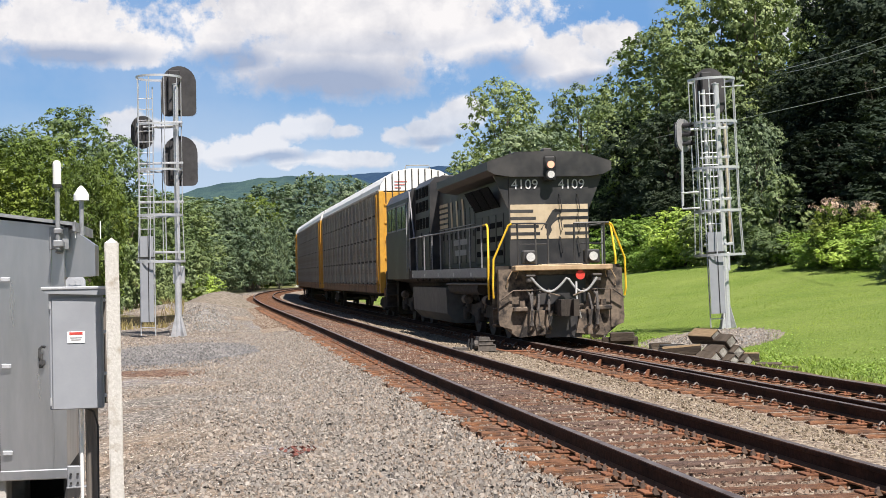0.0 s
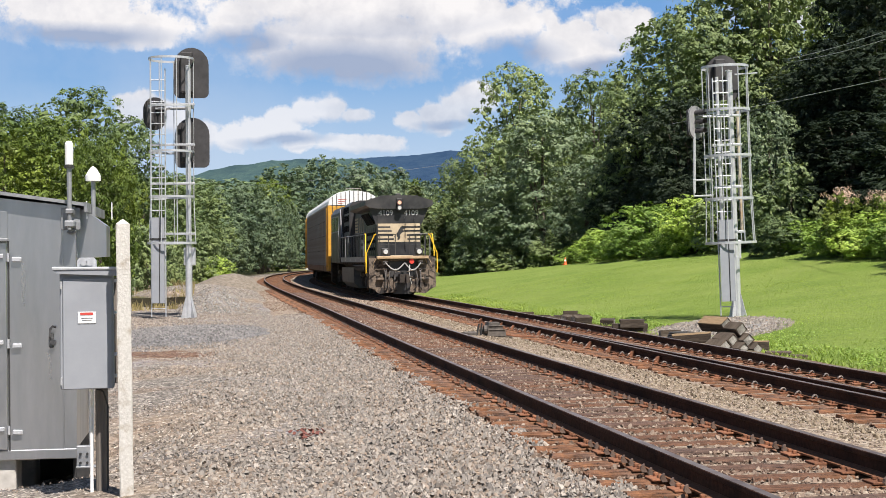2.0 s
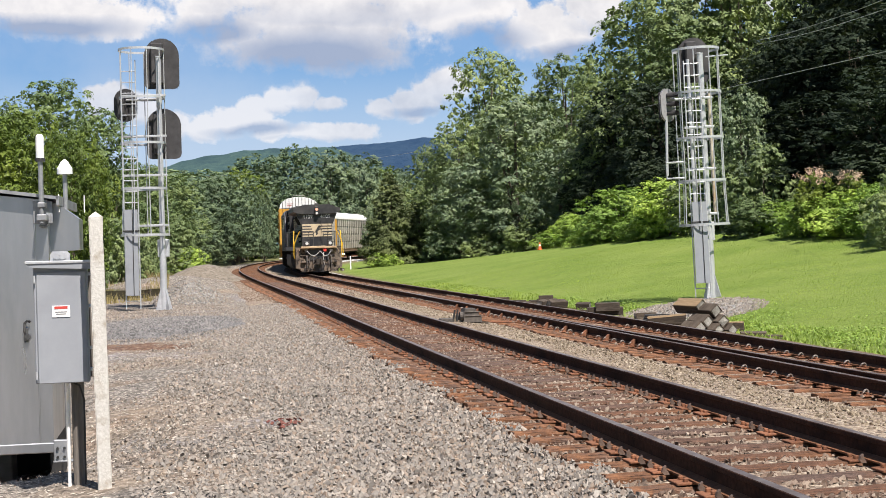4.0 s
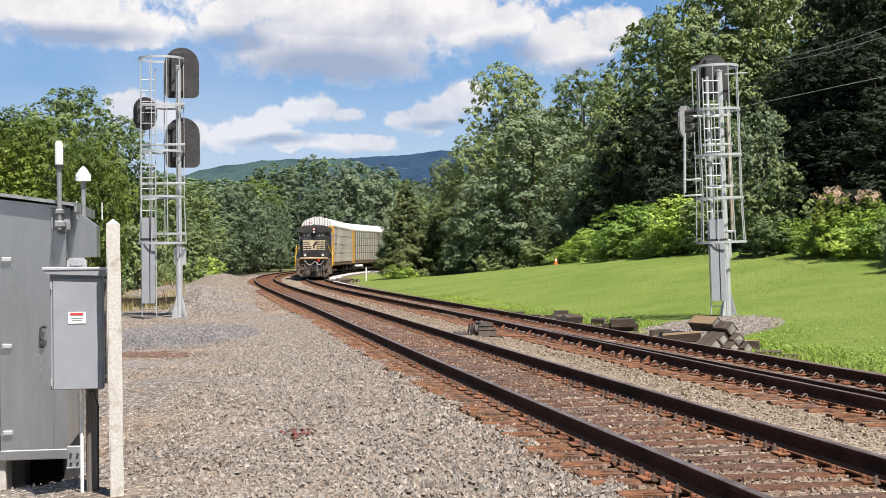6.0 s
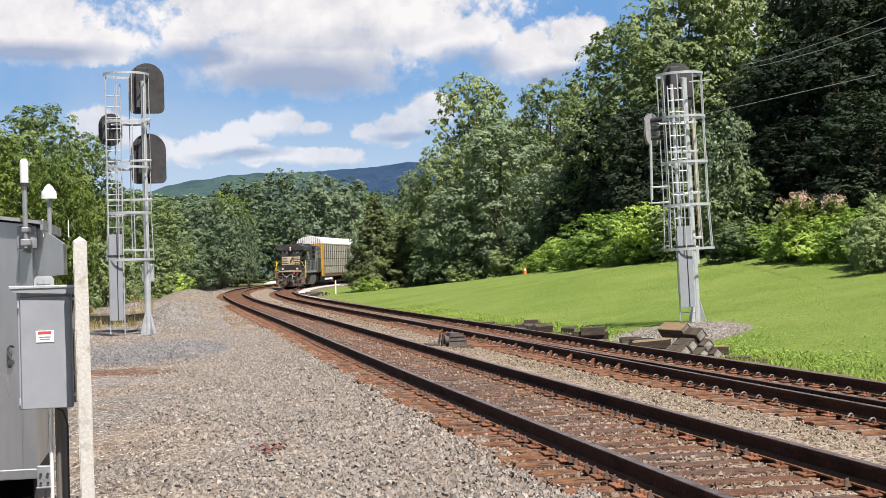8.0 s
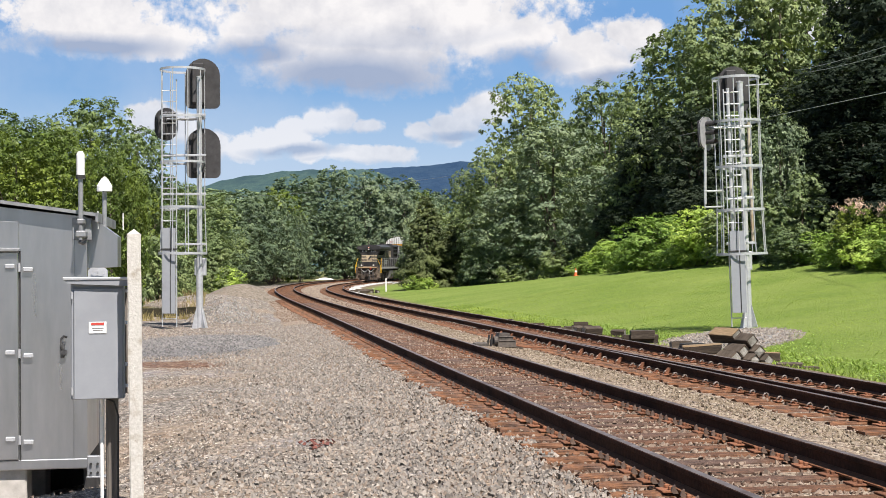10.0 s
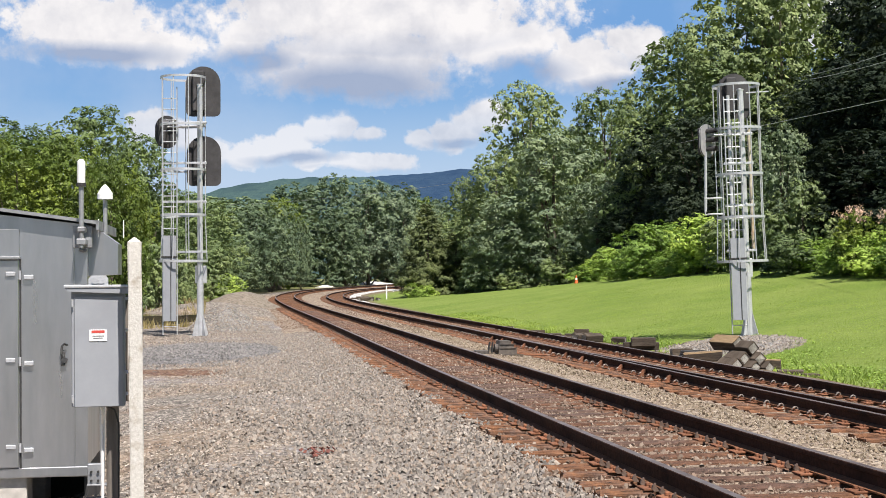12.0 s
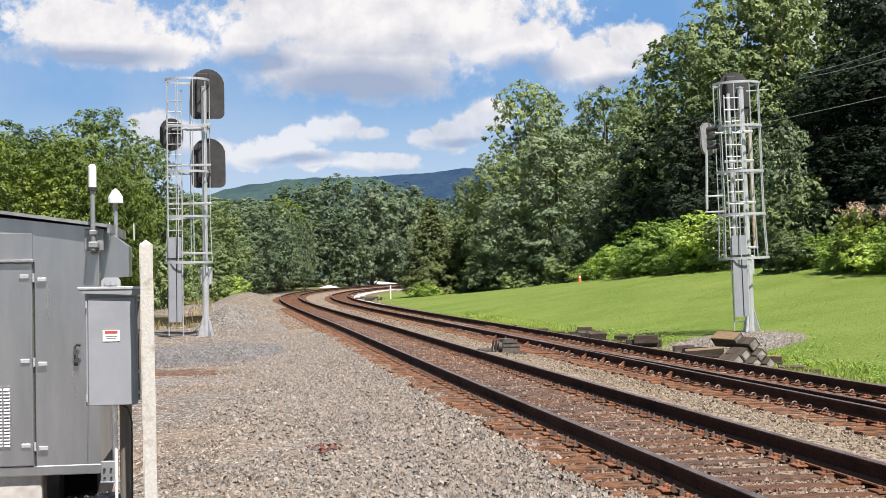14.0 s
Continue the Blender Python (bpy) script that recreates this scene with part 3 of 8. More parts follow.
# ---- sky, clouds and distance ----
def cloud_bank():
    """Fair-weather clouds on a far curved sheet."""
    m = bpy.data.materials.new("clouds")
    m.use_nodes = True
    nt = m.node_tree
    nt.nodes.clear()
    uv = nt.nodes.new("ShaderNodeUVMap")
    uv.uv_map = "sky"
    warp = nd(nt, "ShaderNodeTexNoise", Scale=1.1, Detail=7.0, Roughness=0.62)
    nt.links.new(uv.outputs[0], warp.inputs["Vector"])
    fine = nd(nt, "ShaderNodeTexNoise", Scale=3.6, Detail=10.0, Roughness=0.66)
    nt.links.new(uv.outputs[0], fine.inputs["Vector"])

    def math_node(op, a, b=None):
        n = nt.nodes.new("ShaderNodeMath")
        n.operation = op
        for i, value in enumerate((a, b)):
            if value is None:
                continue
            if isinstance(value, (int, float)):
                n.inputs[i].default_value = value
            else:
                nt.links.new(value, n.inputs[i])
        return n.outputs[0]
    off = nt.nodes.new("ShaderNodeVectorMath")
    off.operation = "MULTIPLY_ADD"
    nt.links.new(warp.outputs["Color"], off.inputs[0])
    off.inputs[1].default_value = (0.22, 0.16, 0)
    off.inputs[2].default_value = (-0.11, -0.08, 0)
    place = nt.nodes.new("ShaderNodeVectorMath")
    place.operation = "ADD"
    nt.links.new(uv.outputs[0], place.inputs[0])
    nt.links.new(off.outputs[0], place.inputs[1])
    # degrees to the right and above the level, half widths, weight
    puffs = [(-3.4, 10.6, 8.2, 1.9, 1.0), (-4.2, 9.0, 5.2, 1.5, 1.0), (1.2, 9.5, 3.2, 1.2, 1.0), (-9.0, 9.6, 1.7, 1.0, 0.9), (-15.4, 10.0, 3.2, 1.5, 1.0), (-14.0, 9.2, 4.2, 0.8, 0.9), (5.3, 8.5, 2.5, 1.1, 1.0), (6.8, 9.3, 1.6, 1.1, 0.9),
             (-5.9, 5.95, 0.75, 0.62, 1.0), (-5.2, 6.05, 0.8, 0.6, 1.0), (-4.2, 5.85, 0.9, 0.32, 0.85), (-7.8, 5.3, 1.0, 0.6, 0.95), (-6.9, 5.5, 0.8, 0.75, 1.0), (-8.9, 5.1, 1.0, 0.55, 0.95),
             (-4.3, 4.68, 1.3, 0.4, 1.0), (-3.1, 4.75, 1.1, 0.44, 1.0), (-6.2, 4.8, 0.8, 0.38, 0.8), (-1.9, 5.7, 0.7, 0.45, 0.9), (-0.9, 5.85, 0.95, 0.75, 1.0), (0.0, 6.2, 1.0, 0.8, 1.0), (0.9, 6.5, 1.0, 0.8, 1.0),
             (-12.6, 6.2, 1.1, 0.8, 0.95), (-11.6, 5.9, 0.9, 0.65, 0.95), (-10.1, 5.2, 1.2, 0.7, 0.95), (-20.5, 5.5, 2.6, 0.6, 0.9), (16, 10, 5, 1.6, 1.0), (-30, 10, 7, 2.4, 1.0), (28, 8, 7, 2.4, 1.0), (-2, 18, 14, 2.4, 1.0),
             (-26, 19, 8, 2.4, 1.0), (-4.6, 8.2, 4.6, 1.1, 1.0)]
    total = base = None
    sep = nt.nodes.new("ShaderNodeSeparateXYZ")
    nt.links.new(place.outputs[0], sep.inputs[0])
    for az, el, rx, ry, w in puffs:
        dx = math_node("DIVIDE", math_node("SUBTRACT", sep.outputs[0], az * 0.1), rx * 0.1)
        dy = math_node("DIVIDE", math_node("SUBTRACT", sep.outputs[1], el * 0.1), ry * 0.1)
        r = math_node("SQRT", math_node("ADD", math_node("MULTIPLY", dx, dx), math_node("MULTIPLY", dy, dy)))
        v = math_node("MULTIPLY", math_node("SUBTRACT", 1.12, r), w)
        total = v if total is None else math_node("MAXIMUM", total, v)
        low = math_node("MAXIMUM", math_node("MULTIPLY", math_node("ADD", dy, 0.15), -1.0), 0.0)
        inside = math_node("MINIMUM", math_node("MULTIPLY", math_node("MAXIMUM", v, 0.0), 4.0), 1.0)
        g = math_node("MULTIPLY", inside, low)
        base = g if base is None else math_node("MAXIMUM", base, g)
    curl = nd(nt, "ShaderNodeTexNoise", Scale=13.0, Detail=6.0, Roughness=0.6)
    nt.links.new(uv.outputs[0], curl.inputs["Vector"])
    total = math_node("ADD", total, math_node("MULTIPLY", math_node("SUBTRACT", curl.outputs[0], 0.5), 0.9))
    body = math_node("ADD", total, math_node("MULTIPLY", math_node("SUBTRACT", fine.outputs[0], 0.5), 1.5))
    # wide undersides, their shade painted in as grey
    under = None
    for az, el, rx, ry in ((-4.6, 7.7, 5.6, 1.25), (-8.5, 8.6, 2.5, 0.8), (-15.0, 8.9, 4.4, 0.6), (2.5, 8.2, 2.4, 0.9), (6.0, 7.6, 2.6, 0.5), (-6.9, 4.85, 2.2, 0.3), (-0.4, 5.5, 1.6, 0.25)):
        dx = math_node("DIVIDE", math_node("SUBTRACT", sep.outputs[0], az * 0.1), rx * 0.1)
        dy = math_node("DIVIDE", math_node("SUBTRACT", sep.outputs[1], el * 0.1), ry * 0.1)
        r = math_node("SQRT", math_node("ADD", math_node("MULTIPLY", dx, dx), math_node("MULTIPLY", dy, dy)))
        v = math_node("MAXIMUM", math_node("SUBTRACT", 1.2, r), 0.0)
        under = v if under is None else math_node("MAXIMUM", under, v)
    base = math_node("MAXIMUM", math_node("MULTIPLY", base, 0.55), under)
    # crisp where the heaps stand up, soft at the bases
    soft_low = ramp(nt, base, 0.0, 0.5)
    alpha = math_node("ADD", math_node("MULTIPLY", ramp(nt, body, 0.10, 0.36), math_node("SUBTRACT", 1.0, soft_low)), math_node("MULTIPLY", ramp(nt, body, -0.05, 0.5), soft_low))
    # sunlit upper sides of the heaps, painted into the colour by shifted noise
    up = nt.nodes.new("ShaderNodeVectorMath")
    up.operation = "ADD"
    nt.links.new(place.outputs[0], up.inputs[0])
    up.inputs[1].default_value = (0.03, 0.075, 0)
    heap_a = nd(nt, "ShaderNodeTexNoise", Scale=1.9, Detail=7.0, Roughness=0.58)
    nt.links.new(place.outputs[0], heap_a.inputs["Vector"])
    heap_b = nd(nt, "ShaderNodeTexNoise", Scale=1.9, Detail=7.0, Roughness=0.58)
    nt.links.new(up.outputs[0], heap_b.inputs["Vector"])
    relief = math_node("SUBTRACT", heap_b.outputs[0], heap_a.outputs[0])
    big = nd(nt, "ShaderNodeTexNoise", Scale=1.1, Detail=3.0, Roughness=0.5)
    nt.links.new(uv.outputs[0], big.inputs["Vector"])
    shade = math_node("ADD", math_node("MULTIPLY", relief, 2.6), math_node("MULTIPLY", math_node("SUBTRACT", 0.50, big.outputs[0]), 1.6))
    shade = math_node("ADD", shade, 0.18)
    white = mixed(nt, ramp(nt, shade, 0.0, 0.75), (0.60, 0.595, 0.595), (0.36, 0.375, 0.42))
    white = mixed(nt, math_node("MULTIPLY", ramp(nt, base, 0.12, 0.85), 0.95), white, (0.22, 0.275, 0.385))
    flat = nt.nodes.new("ShaderNodeSeparateXYZ")
    nt.links.new(uv.outputs[0], flat.inputs[0])
    blue = mixed(nt, ramp(nt, flat.outputs[1], 0.3, 1.0), (0.225, 0.36, 0.515), (0.115, 0.245, 0.46))
    wisp = nd(nt, "ShaderNodeTexNoise", Scale=0.8, Detail=6.0, Roughness=0.6)
    nt.links.new(uv.outputs[0], wisp.inputs["Vector"])
    blue = mixed(nt, math_node("MULTIPLY", ramp(nt, wisp.outputs[0], 0.48, 0.75), 0.4), blue, (0.40, 0.45, 0.53))
    low_haze = math_node("MULTIPLY", ramp(nt, flat.outputs[1], 0.72, 0.40), 0.6)
    blue = mixed(nt, low_haze, blue, (0.36, 0.44, 0.54))
    alpha = math_node("MULTIPLY", alpha, math_node("ADD", 0.72, math_node("MULTIPLY", ramp(nt, flat.outputs[1], 0.62, 0.75), 0.28)))
    em = nt.nodes.new("ShaderNodeEmission")
    em.inputs[1].default_value = 0.925
    nt.links.new(mixed(nt, alpha, blue, white), em.inputs[0])
    out = nt.nodes.new("ShaderNodeOutputMaterial")
    nt.links.new(em.outputs[0], out.inputs[0])
    R = 3600.0
    az, el = np.linspace(-45, 45, 46), np.linspace(-0.5, 27, 16)
    verts = [(R * math.sin(radians(a)), R * math.cos(radians(a)), EYE + R * math.tan(radians(e))) for e in el for a in az]
    n = len(az)
    faces = [(j * n + i, j * n + i + 1, (j + 1) * n + i + 1, (j + 1) * n + i) for j in range(len(el) - 1) for i in range(n - 1)]
    ob = mesh_of("backdrop_clouds", verts, faces, m, smooth=True)
    layer = ob.data.uv_layers.new(name="sky")
    for loop in ob.data.loops:
        j, i = divmod(loop.vertex_index, n)
        layer.data[loop.index].uv = (az[i] * 0.1, el[j] * 0.1)
    tagged(ob, "white cumulus clouds with grey bases in a blue sky", "sky", kind="structure")


def far_ridge(name, radius, crest, material, seed, label):
    """A wooded ridge: crest is rows of (degrees to the right, degrees above the level)."""
    az = np.linspace(-40, 40, 321)
    top = np.interp(az, [c[0] for c in crest], [c[1] for c in crest])
    rng = np.random.RandomState(seed)
    jag = np.convolve(rng.uniform(-1, 1, az.size + 4), np.ones(3) / 3, "same")[2:-2] * 0.07
    verts, rows_ = [], 14
    for j in range(rows_):
        f_ = j / (rows_ - 1)
        for a, t, g in zip(az, top, jag):
            r = radius * (0.8 + 0.2 * f_) + 12 * noise.noise((a * 0.8, f_ * 6, seed))
            h = r * math.tan(radians(t + g * (f_ > 0.9))) * (f_ ** 0.8)
            h += (0.03 * radius * 0.18 * noise.noise((a * 0.5, f_ * 3, seed + 5))) * f_ * (1 - f_) * 4
            verts.append((r * math.sin(radians(a)), r * math.cos(radians(a)), h - 4))
    n = az.size
    faces = [(j * n + i, j * n + i + 1, (j + 1) * n + i + 1, (j + 1) * n + i) for j in range(rows_ - 1) for i in range(n - 1)]
    ob = mesh_of(name, verts, faces, material, smooth=True)
    tagged(ob, label, "hill", kind="structure")


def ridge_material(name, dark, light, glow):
    """Far woods, with the blue haze of the air put in as emission."""
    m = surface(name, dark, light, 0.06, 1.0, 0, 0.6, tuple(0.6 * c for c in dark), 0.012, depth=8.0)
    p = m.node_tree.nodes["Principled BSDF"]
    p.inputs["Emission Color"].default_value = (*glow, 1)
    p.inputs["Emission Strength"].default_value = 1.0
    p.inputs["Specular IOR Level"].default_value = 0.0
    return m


cloud_bank()
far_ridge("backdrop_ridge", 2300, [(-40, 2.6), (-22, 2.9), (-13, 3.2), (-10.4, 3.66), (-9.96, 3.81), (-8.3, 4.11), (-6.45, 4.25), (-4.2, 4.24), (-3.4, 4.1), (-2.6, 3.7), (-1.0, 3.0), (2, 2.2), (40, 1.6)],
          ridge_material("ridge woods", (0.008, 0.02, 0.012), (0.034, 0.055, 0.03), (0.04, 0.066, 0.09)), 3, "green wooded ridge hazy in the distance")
# a second ridge, coloured dark blue to stand in for a cloud's shadow
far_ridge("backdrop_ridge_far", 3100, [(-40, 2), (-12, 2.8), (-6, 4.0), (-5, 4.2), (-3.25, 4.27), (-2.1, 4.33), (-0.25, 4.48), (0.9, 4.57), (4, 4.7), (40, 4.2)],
          ridge_material("ridge woods blue", (0.006, 0.012, 0.016), (0.018, 0.028, 0.03), (0.024, 0.05, 0.108)), 9, "wooded ridge behind, cloud shadow and haze put into its dark blue")


# ---- trees ----
def unit(v):
    return v / np.linalg.norm(v, axis=-1)[..., None]


def leaves(rng, centres, radii, count, size, droop=0.0, face=None):
    """Leaf sprays on flattened tufts: three-cornered leaves laid like shingles, facing out of their tuft and up."""
    m = len(centres)
    d = rng.normal(size=(m, count, 3))
    if face is not None:
        d = d + face[:, None] * 1.1
    d = unit(d)
    p = centres[:, None] + d * radii[:, None] * (rng.uniform(0.5, 1.08, (m, count)))[..., None]
    n = d * 0.55 + rng.normal(size=d.shape) * 0.3 + np.array([0, 0, 0.45])
    if face is not None:
        n = n + face[:, None] * 0.45
    p, n = p.reshape(-1, 3), unit(n.reshape(-1, 3))
    a = unit(np.cross(n, rng.normal(size=n.shape)))
    b = np.cross(n, a)
    a[:, 2] -= droop
    sa = size * rng.uniform(0.45, 0.95, len(p))[:, None]
    wide = sa * rng.uniform(0.5, 0.85, len(p))[:, None]
    skew = rng.uniform(-0.5, 0.3, len(p))[:, None]
    return np.stack([p - a * sa * 0.7 - b * wide, p - a * sa * (0.55 + skew) + b * wide, p + a * sa], 1)


def tree(name, material, height, spread, seed, lobes=26, per=420, leaf=0.30, base=0.14, label="", shape="round", droop=0.0):
    """A tree of trunk, limbs and a crown of boughs, each a mound of leaf tufts with gaps of shade between."""
    rng = np.random.RandomState(seed)
    total = int(lobes * per * 0.072)
    lobes = int(lobes * (1.5 if shape == "round" else 1))
    t = empty(name)
    tagged(t, label, "shrub" if "shrub" in name else "tree")
    tips, widths, outs = [], [], []
    z0, z1 = height * base, height
    for i in range(lobes):
        f_ = (i + rng.uniform(0.1, 0.9)) / lobes
        z = z0 + (z1 - z0) * (0.03 + 0.88 * f_)
        a = i * 2.4 + rng.uniform(-0.5, 0.5)
        if shape == "cone":
            w = spread * (1.0 - 0.92 * f_) * rng.uniform(0.55, 0.85)
            lr = spread * rng.uniform(0.2, 0.34) * (1.1 - 0.7 * f_)
            rad = np.array([lr * 1.2, lr * 1.2, lr * rng.uniform(0.4, 0.6)])
        else:
            w = spread * math.sqrt(1 - 0.93 * (max(0.0, f_ - 0.42) / 0.58) ** 3.2 - 0.5 * (max(0.0, 0.3 - f_) / 0.3) ** 2) * rng.uniform(0.4, 0.82)
            lr = spread * rng.uniform(0.22, 0.42) * (1.08 - 0.2 * f_)
            rad = np.array([lr, lr, lr * rng.uniform(0.62, 0.9)])
        c = np.array([w * math.cos(a), w * math.sin(a), min(z, height - rad[2])])
        tips.append(c)
        widths.append(rad)
        outs.append((math.cos(a) * w / spread, math.sin(a) * w / spread, 0.55))
    share = np.array([r[0] ** 2 for r in widths])
    share = np.maximum(5, share / share.sum() * total).astype(int)
    mids, sizes, faces = [], [], []
    for c, rad, out, k in zip(tips, widths, outs, share):
        d = unit(rng.normal(size=(k, 3)) + np.array(out) * 0.75)
        reach = np.where(rng.uniform(0, 1, k) < 0.1, rng.uniform(1.05, 1.25, k), rng.uniform(0.78, 1.0, k))
        mids.append(c + d * rad * reach[:, None])
        tr_ = rad[0] * rng.uniform(0.2, 0.4, k)
        sizes.append(np.c_[tr_, tr_, tr_ * rng.uniform(0.45, 0.75, k)])
        faces.append(d)
    mids, sizes, faces = np.concatenate(mids), np.concatenate(sizes), np.concatenate(faces)
    # broad leaves deep in the crown close it against the light
    deep = leaves(rng, np.array(tips), np.array(widths) * 0.72, 24, leaf * 1.6, droop)
    core = leaves(rng, np.array([[0, 0, (z0 + z1) * 0.47]]), np.array([[spread * 0.6, spread * 0.6, (z1 - z0) * 0.4]]), lobes * 12, leaf * 1.9, droop)
    quads_mesh("crown", np.concatenate([leaves(rng, mids, sizes, 20, leaf * 0.88, droop, faces), deep, core]), 3, material, t)
    bm = bmesh.new()
    r0 = max(0.05, height * 0.016)
    lean = rng.uniform(-0.3, 0.3, 2)
    spine = [Vector((lean[0] * k * 0.4, lean[1] * k * 0.4, height * 0.8 * k - 0.3 * (k == 0))) for k in np.linspace(0, 1, 6)]
    for k, (a, b) in enumerate(zip(spine, spine[1:])):
        rod(bm, a, b, r0 * (1.25 - 0.2 * k), 8, r0 * (1.05 - 0.2 * k))
    part("trunk", bm, M_bark, t)
    for c in tips[:: max(1, lobes // 9)]:
        bm = bmesh.new()
        k = min(4, int(5 * max(0.1, (c[2] / height - 0.25))))
        mid = spine[k].lerp(Vector(c), 0.5) + Vector((0, 0, -0.05 * height * 0.2))
        rod(bm, spine[k], mid, r0 * 0.45, 6, r0 * 0.3)
        rod(bm, mid, Vector(c), r0 * 0.3, 5, r0 * 0.1)
        part("limb", bm, M_bark, t)
    return t


def standing(x, y, sink=0.1):
    return float(ground_height(x, y)[0]) - sink


def plant(template, height, spread, spots):
    """The grown tree and its copies: x, y, turn, half width, height of the top above the rails."""
    for i, (x, y, turn, half, top) in enumerate(spots):
        z = standing(x, y)
        m = Matrix.LocRotScale((x, y, z), Euler((0, 0, radians(turn))), (half / spread, half / spread, (top - z) / height))
        made = template if i == 0 else copy_thing(template, pose(0, 0, 0))
        made.matrix_basis = m


# ---- the train ----
def near_coupler(t):
    """Where the near coupler stands along the line at t seconds: the train draws away, slowing a little."""
    return 32.3 + 15.4 * t - 0.088 * t * t + 0.6 * max(0.0, t - 9.2) ** 2


def vehicle_pose(s_near, length, bogie):
    """A vehicle whose near coupler stands s_near along the far track; its own +y looks to the near end."""
    a, b = s_near + bogie, s_near + length - bogie
    xa, ya, _ = on_track(a, float(apart(a)))
    xb, yb, _ = on_track(b, float(apart(b)))
    xa, ya, xb, yb = float(xa), float(ya), float(xb), float(yb)
    za, zb = float(climb(a)), float(climb(b))
    pitch = math.degrees(math.atan2(za - zb, math.hypot(xa - xb, ya - yb)))
    return pose((xa + xb) / 2, (ya + yb) / 2, Z2 + (za + zb) / 2, 0, 0, math.degrees(math.atan2(ya - yb, xa - xb)) - 90) @ pose(0, 0, 0, pitch)


def ride(vehicle, behind, length, bogie):
    walk(vehicle, [(float(t), vehicle_pose(near_coupler(t) + behind, length, bogie)) for t in np.arange(0, 14.01, 0.5)])


def roll_wheels(wheelset, y, z, radius):
    rows, t = [], 0.0
    while t < 14.0001:
        rows.append((t, pose(0, y, z, math.degrees((near_coupler(t) - 32.3) / radius))))
        t += 1 / 30
    walk(wheelset, rows)


M_black = surface("dusty black paint", (0.014, 0.014, 0.016), (0.026, 0.026, 0.028), 5, 0.4, 0, 0.08, (0.075, 0.07, 0.066), 0.9, (0.42, 0.78))
M_grille = surface("black wire grille", (0.006, 0.006, 0.007), (0.011, 0.011, 0.012), 60, 0.9, 0, 0.5, spec=0.1)
M_tank = surface("dusty grey tank", (0.07, 0.068, 0.066), (0.12, 0.115, 0.11), 4, 0.6, 0, 0.2, (0.17, 0.155, 0.135), 0.9, (0.5, 0.8))
M_under = surface("dirty underframe", (0.022, 0.018, 0.015), (0.062, 0.05, 0.04), 7, 0.85, 0, 0.5, (0.10, 0.076, 0.056), 1.6, (0.52, 0.82))
M_pilot = surface("brown dusted steel", (0.085, 0.066, 0.05), (0.21, 0.16, 0.118), 9, 0.8, 0, 0.4, (0.02, 0.017, 0.016), 2.6, (0.48, 0.62))
M_cream = surface("dusty cream paint", (0.44, 0.35, 0.23), (0.54, 0.44, 0.30), 6, 0.55, 0, 0.08, (0.30, 0.23, 0.15), 1.6, (0.5, 0.8))
M_tan = surface("worn tan beam", (0.34, 0.23, 0.13), (0.5, 0.36, 0.22), 6, 0.75, 0, 0.2, (0.2, 0.13, 0.08), 2.5)
M_yellow = surface("yellow paint", (0.80, 0.47, 0.02), (0.86, 0.54, 0.04), 10, 0.45, 0, 0.1, (0.5, 0.3, 0.05), 3, (0.6, 0.85))
M_decal = surface("white lettering", (0.5, 0.5, 0.5), (0.6, 0.6, 0.6), 10, 0.6, 0, 0)
M_rail_grey = surface("worn grey handrail", (0.22, 0.22, 0.23), (0.36, 0.36, 0.37), 20, 0.5, 0.3, 0.1)
M_hose = surface("rubber hose", (0.045, 0.04, 0.037), (0.12, 0.108, 0.10), 25, 0.7, 0, 0.2)
M_cable = surface("pale grey cable", (0.28, 0.28, 0.28), (0.42, 0.42, 0.41), 25, 0.5, 0.2, 0.1)
M_red = surface("red glad hand", (0.55, 0.03, 0.02), (0.65, 0.06, 0.04), 15, 0.6, 0, 0.1)
M_lens = surface("lamp lens", (0.42, 0.42, 0.42), (0.6, 0.6, 0.58), 30, 0.1, 0, 0.0)
M_window = surface("dark window glass", (0.008, 0.01, 0.012), (0.012, 0.014, 0.016), 3, 0.06, 0, 0)
M_lamp = glowing("lit headlight", (0.8, 0.36, 0.24), 0.35)
M_wheel = surface("wheel steel", (0.06, 0.05, 0.045), (0.12, 0.1, 0.085), 12, 0.7, 0.3, 0.2)


def wheel_pair(radius, parent, half=0.75):
    """Two wheels and their axle in one turning set."""
    bm = bmesh.new()
    rod(bm, (-half - 0.1, 0, 0), (half + 0.1, 0, 0), 0.09, 10)
    for sx in (-1, 1):
        rod(bm, (sx * half - 0.06, 0, 0), (sx * half + 0.06, 0, 0), radius, 28)
        rod(bm, (sx * (half - 0.075) - 0.015, 0, 0), (sx * (half - 0.075) + 0.015, 0, 0), radius + 0.03, 28)
        for k in range(6):
            a = k * math.pi / 3
            box(bm, (sx * (half + 0.065), 0.3 * radius * 2 * math.cos(a) * 0.9, 0.3 * radius * 2 * math.sin(a) * 0.9), (0.02, 0.09, 0.09), 0.01)
    return part("wheelset", bm, M_wheel, parent)


def lettering(name, body, size, m, material, parent, label=""):
    cu = bpy.data.curves.new(name, "FONT")
    cu.body, cu.size, cu.extrude, cu.align_x, cu.align_y = body, size, 0.004, "CENTER", "CENTER"
    tmp = new("lettering", cu)
    bpy.context.view_layer.update()
    me = bpy.data.meshes.new_from_object(tmp.evaluated_get(bpy.context.evaluated_depsgraph_get()))
    bpy.data.objects.remove(tmp)
    bpy.data.curves.remove(cu)
    me.name = name
    me.materials.clear()
    me.materials.append(material)
    ob = new(name, me)
    ob.parent, ob.matrix_local = parent, m
    if label:
        tagged(ob, label)
    return ob


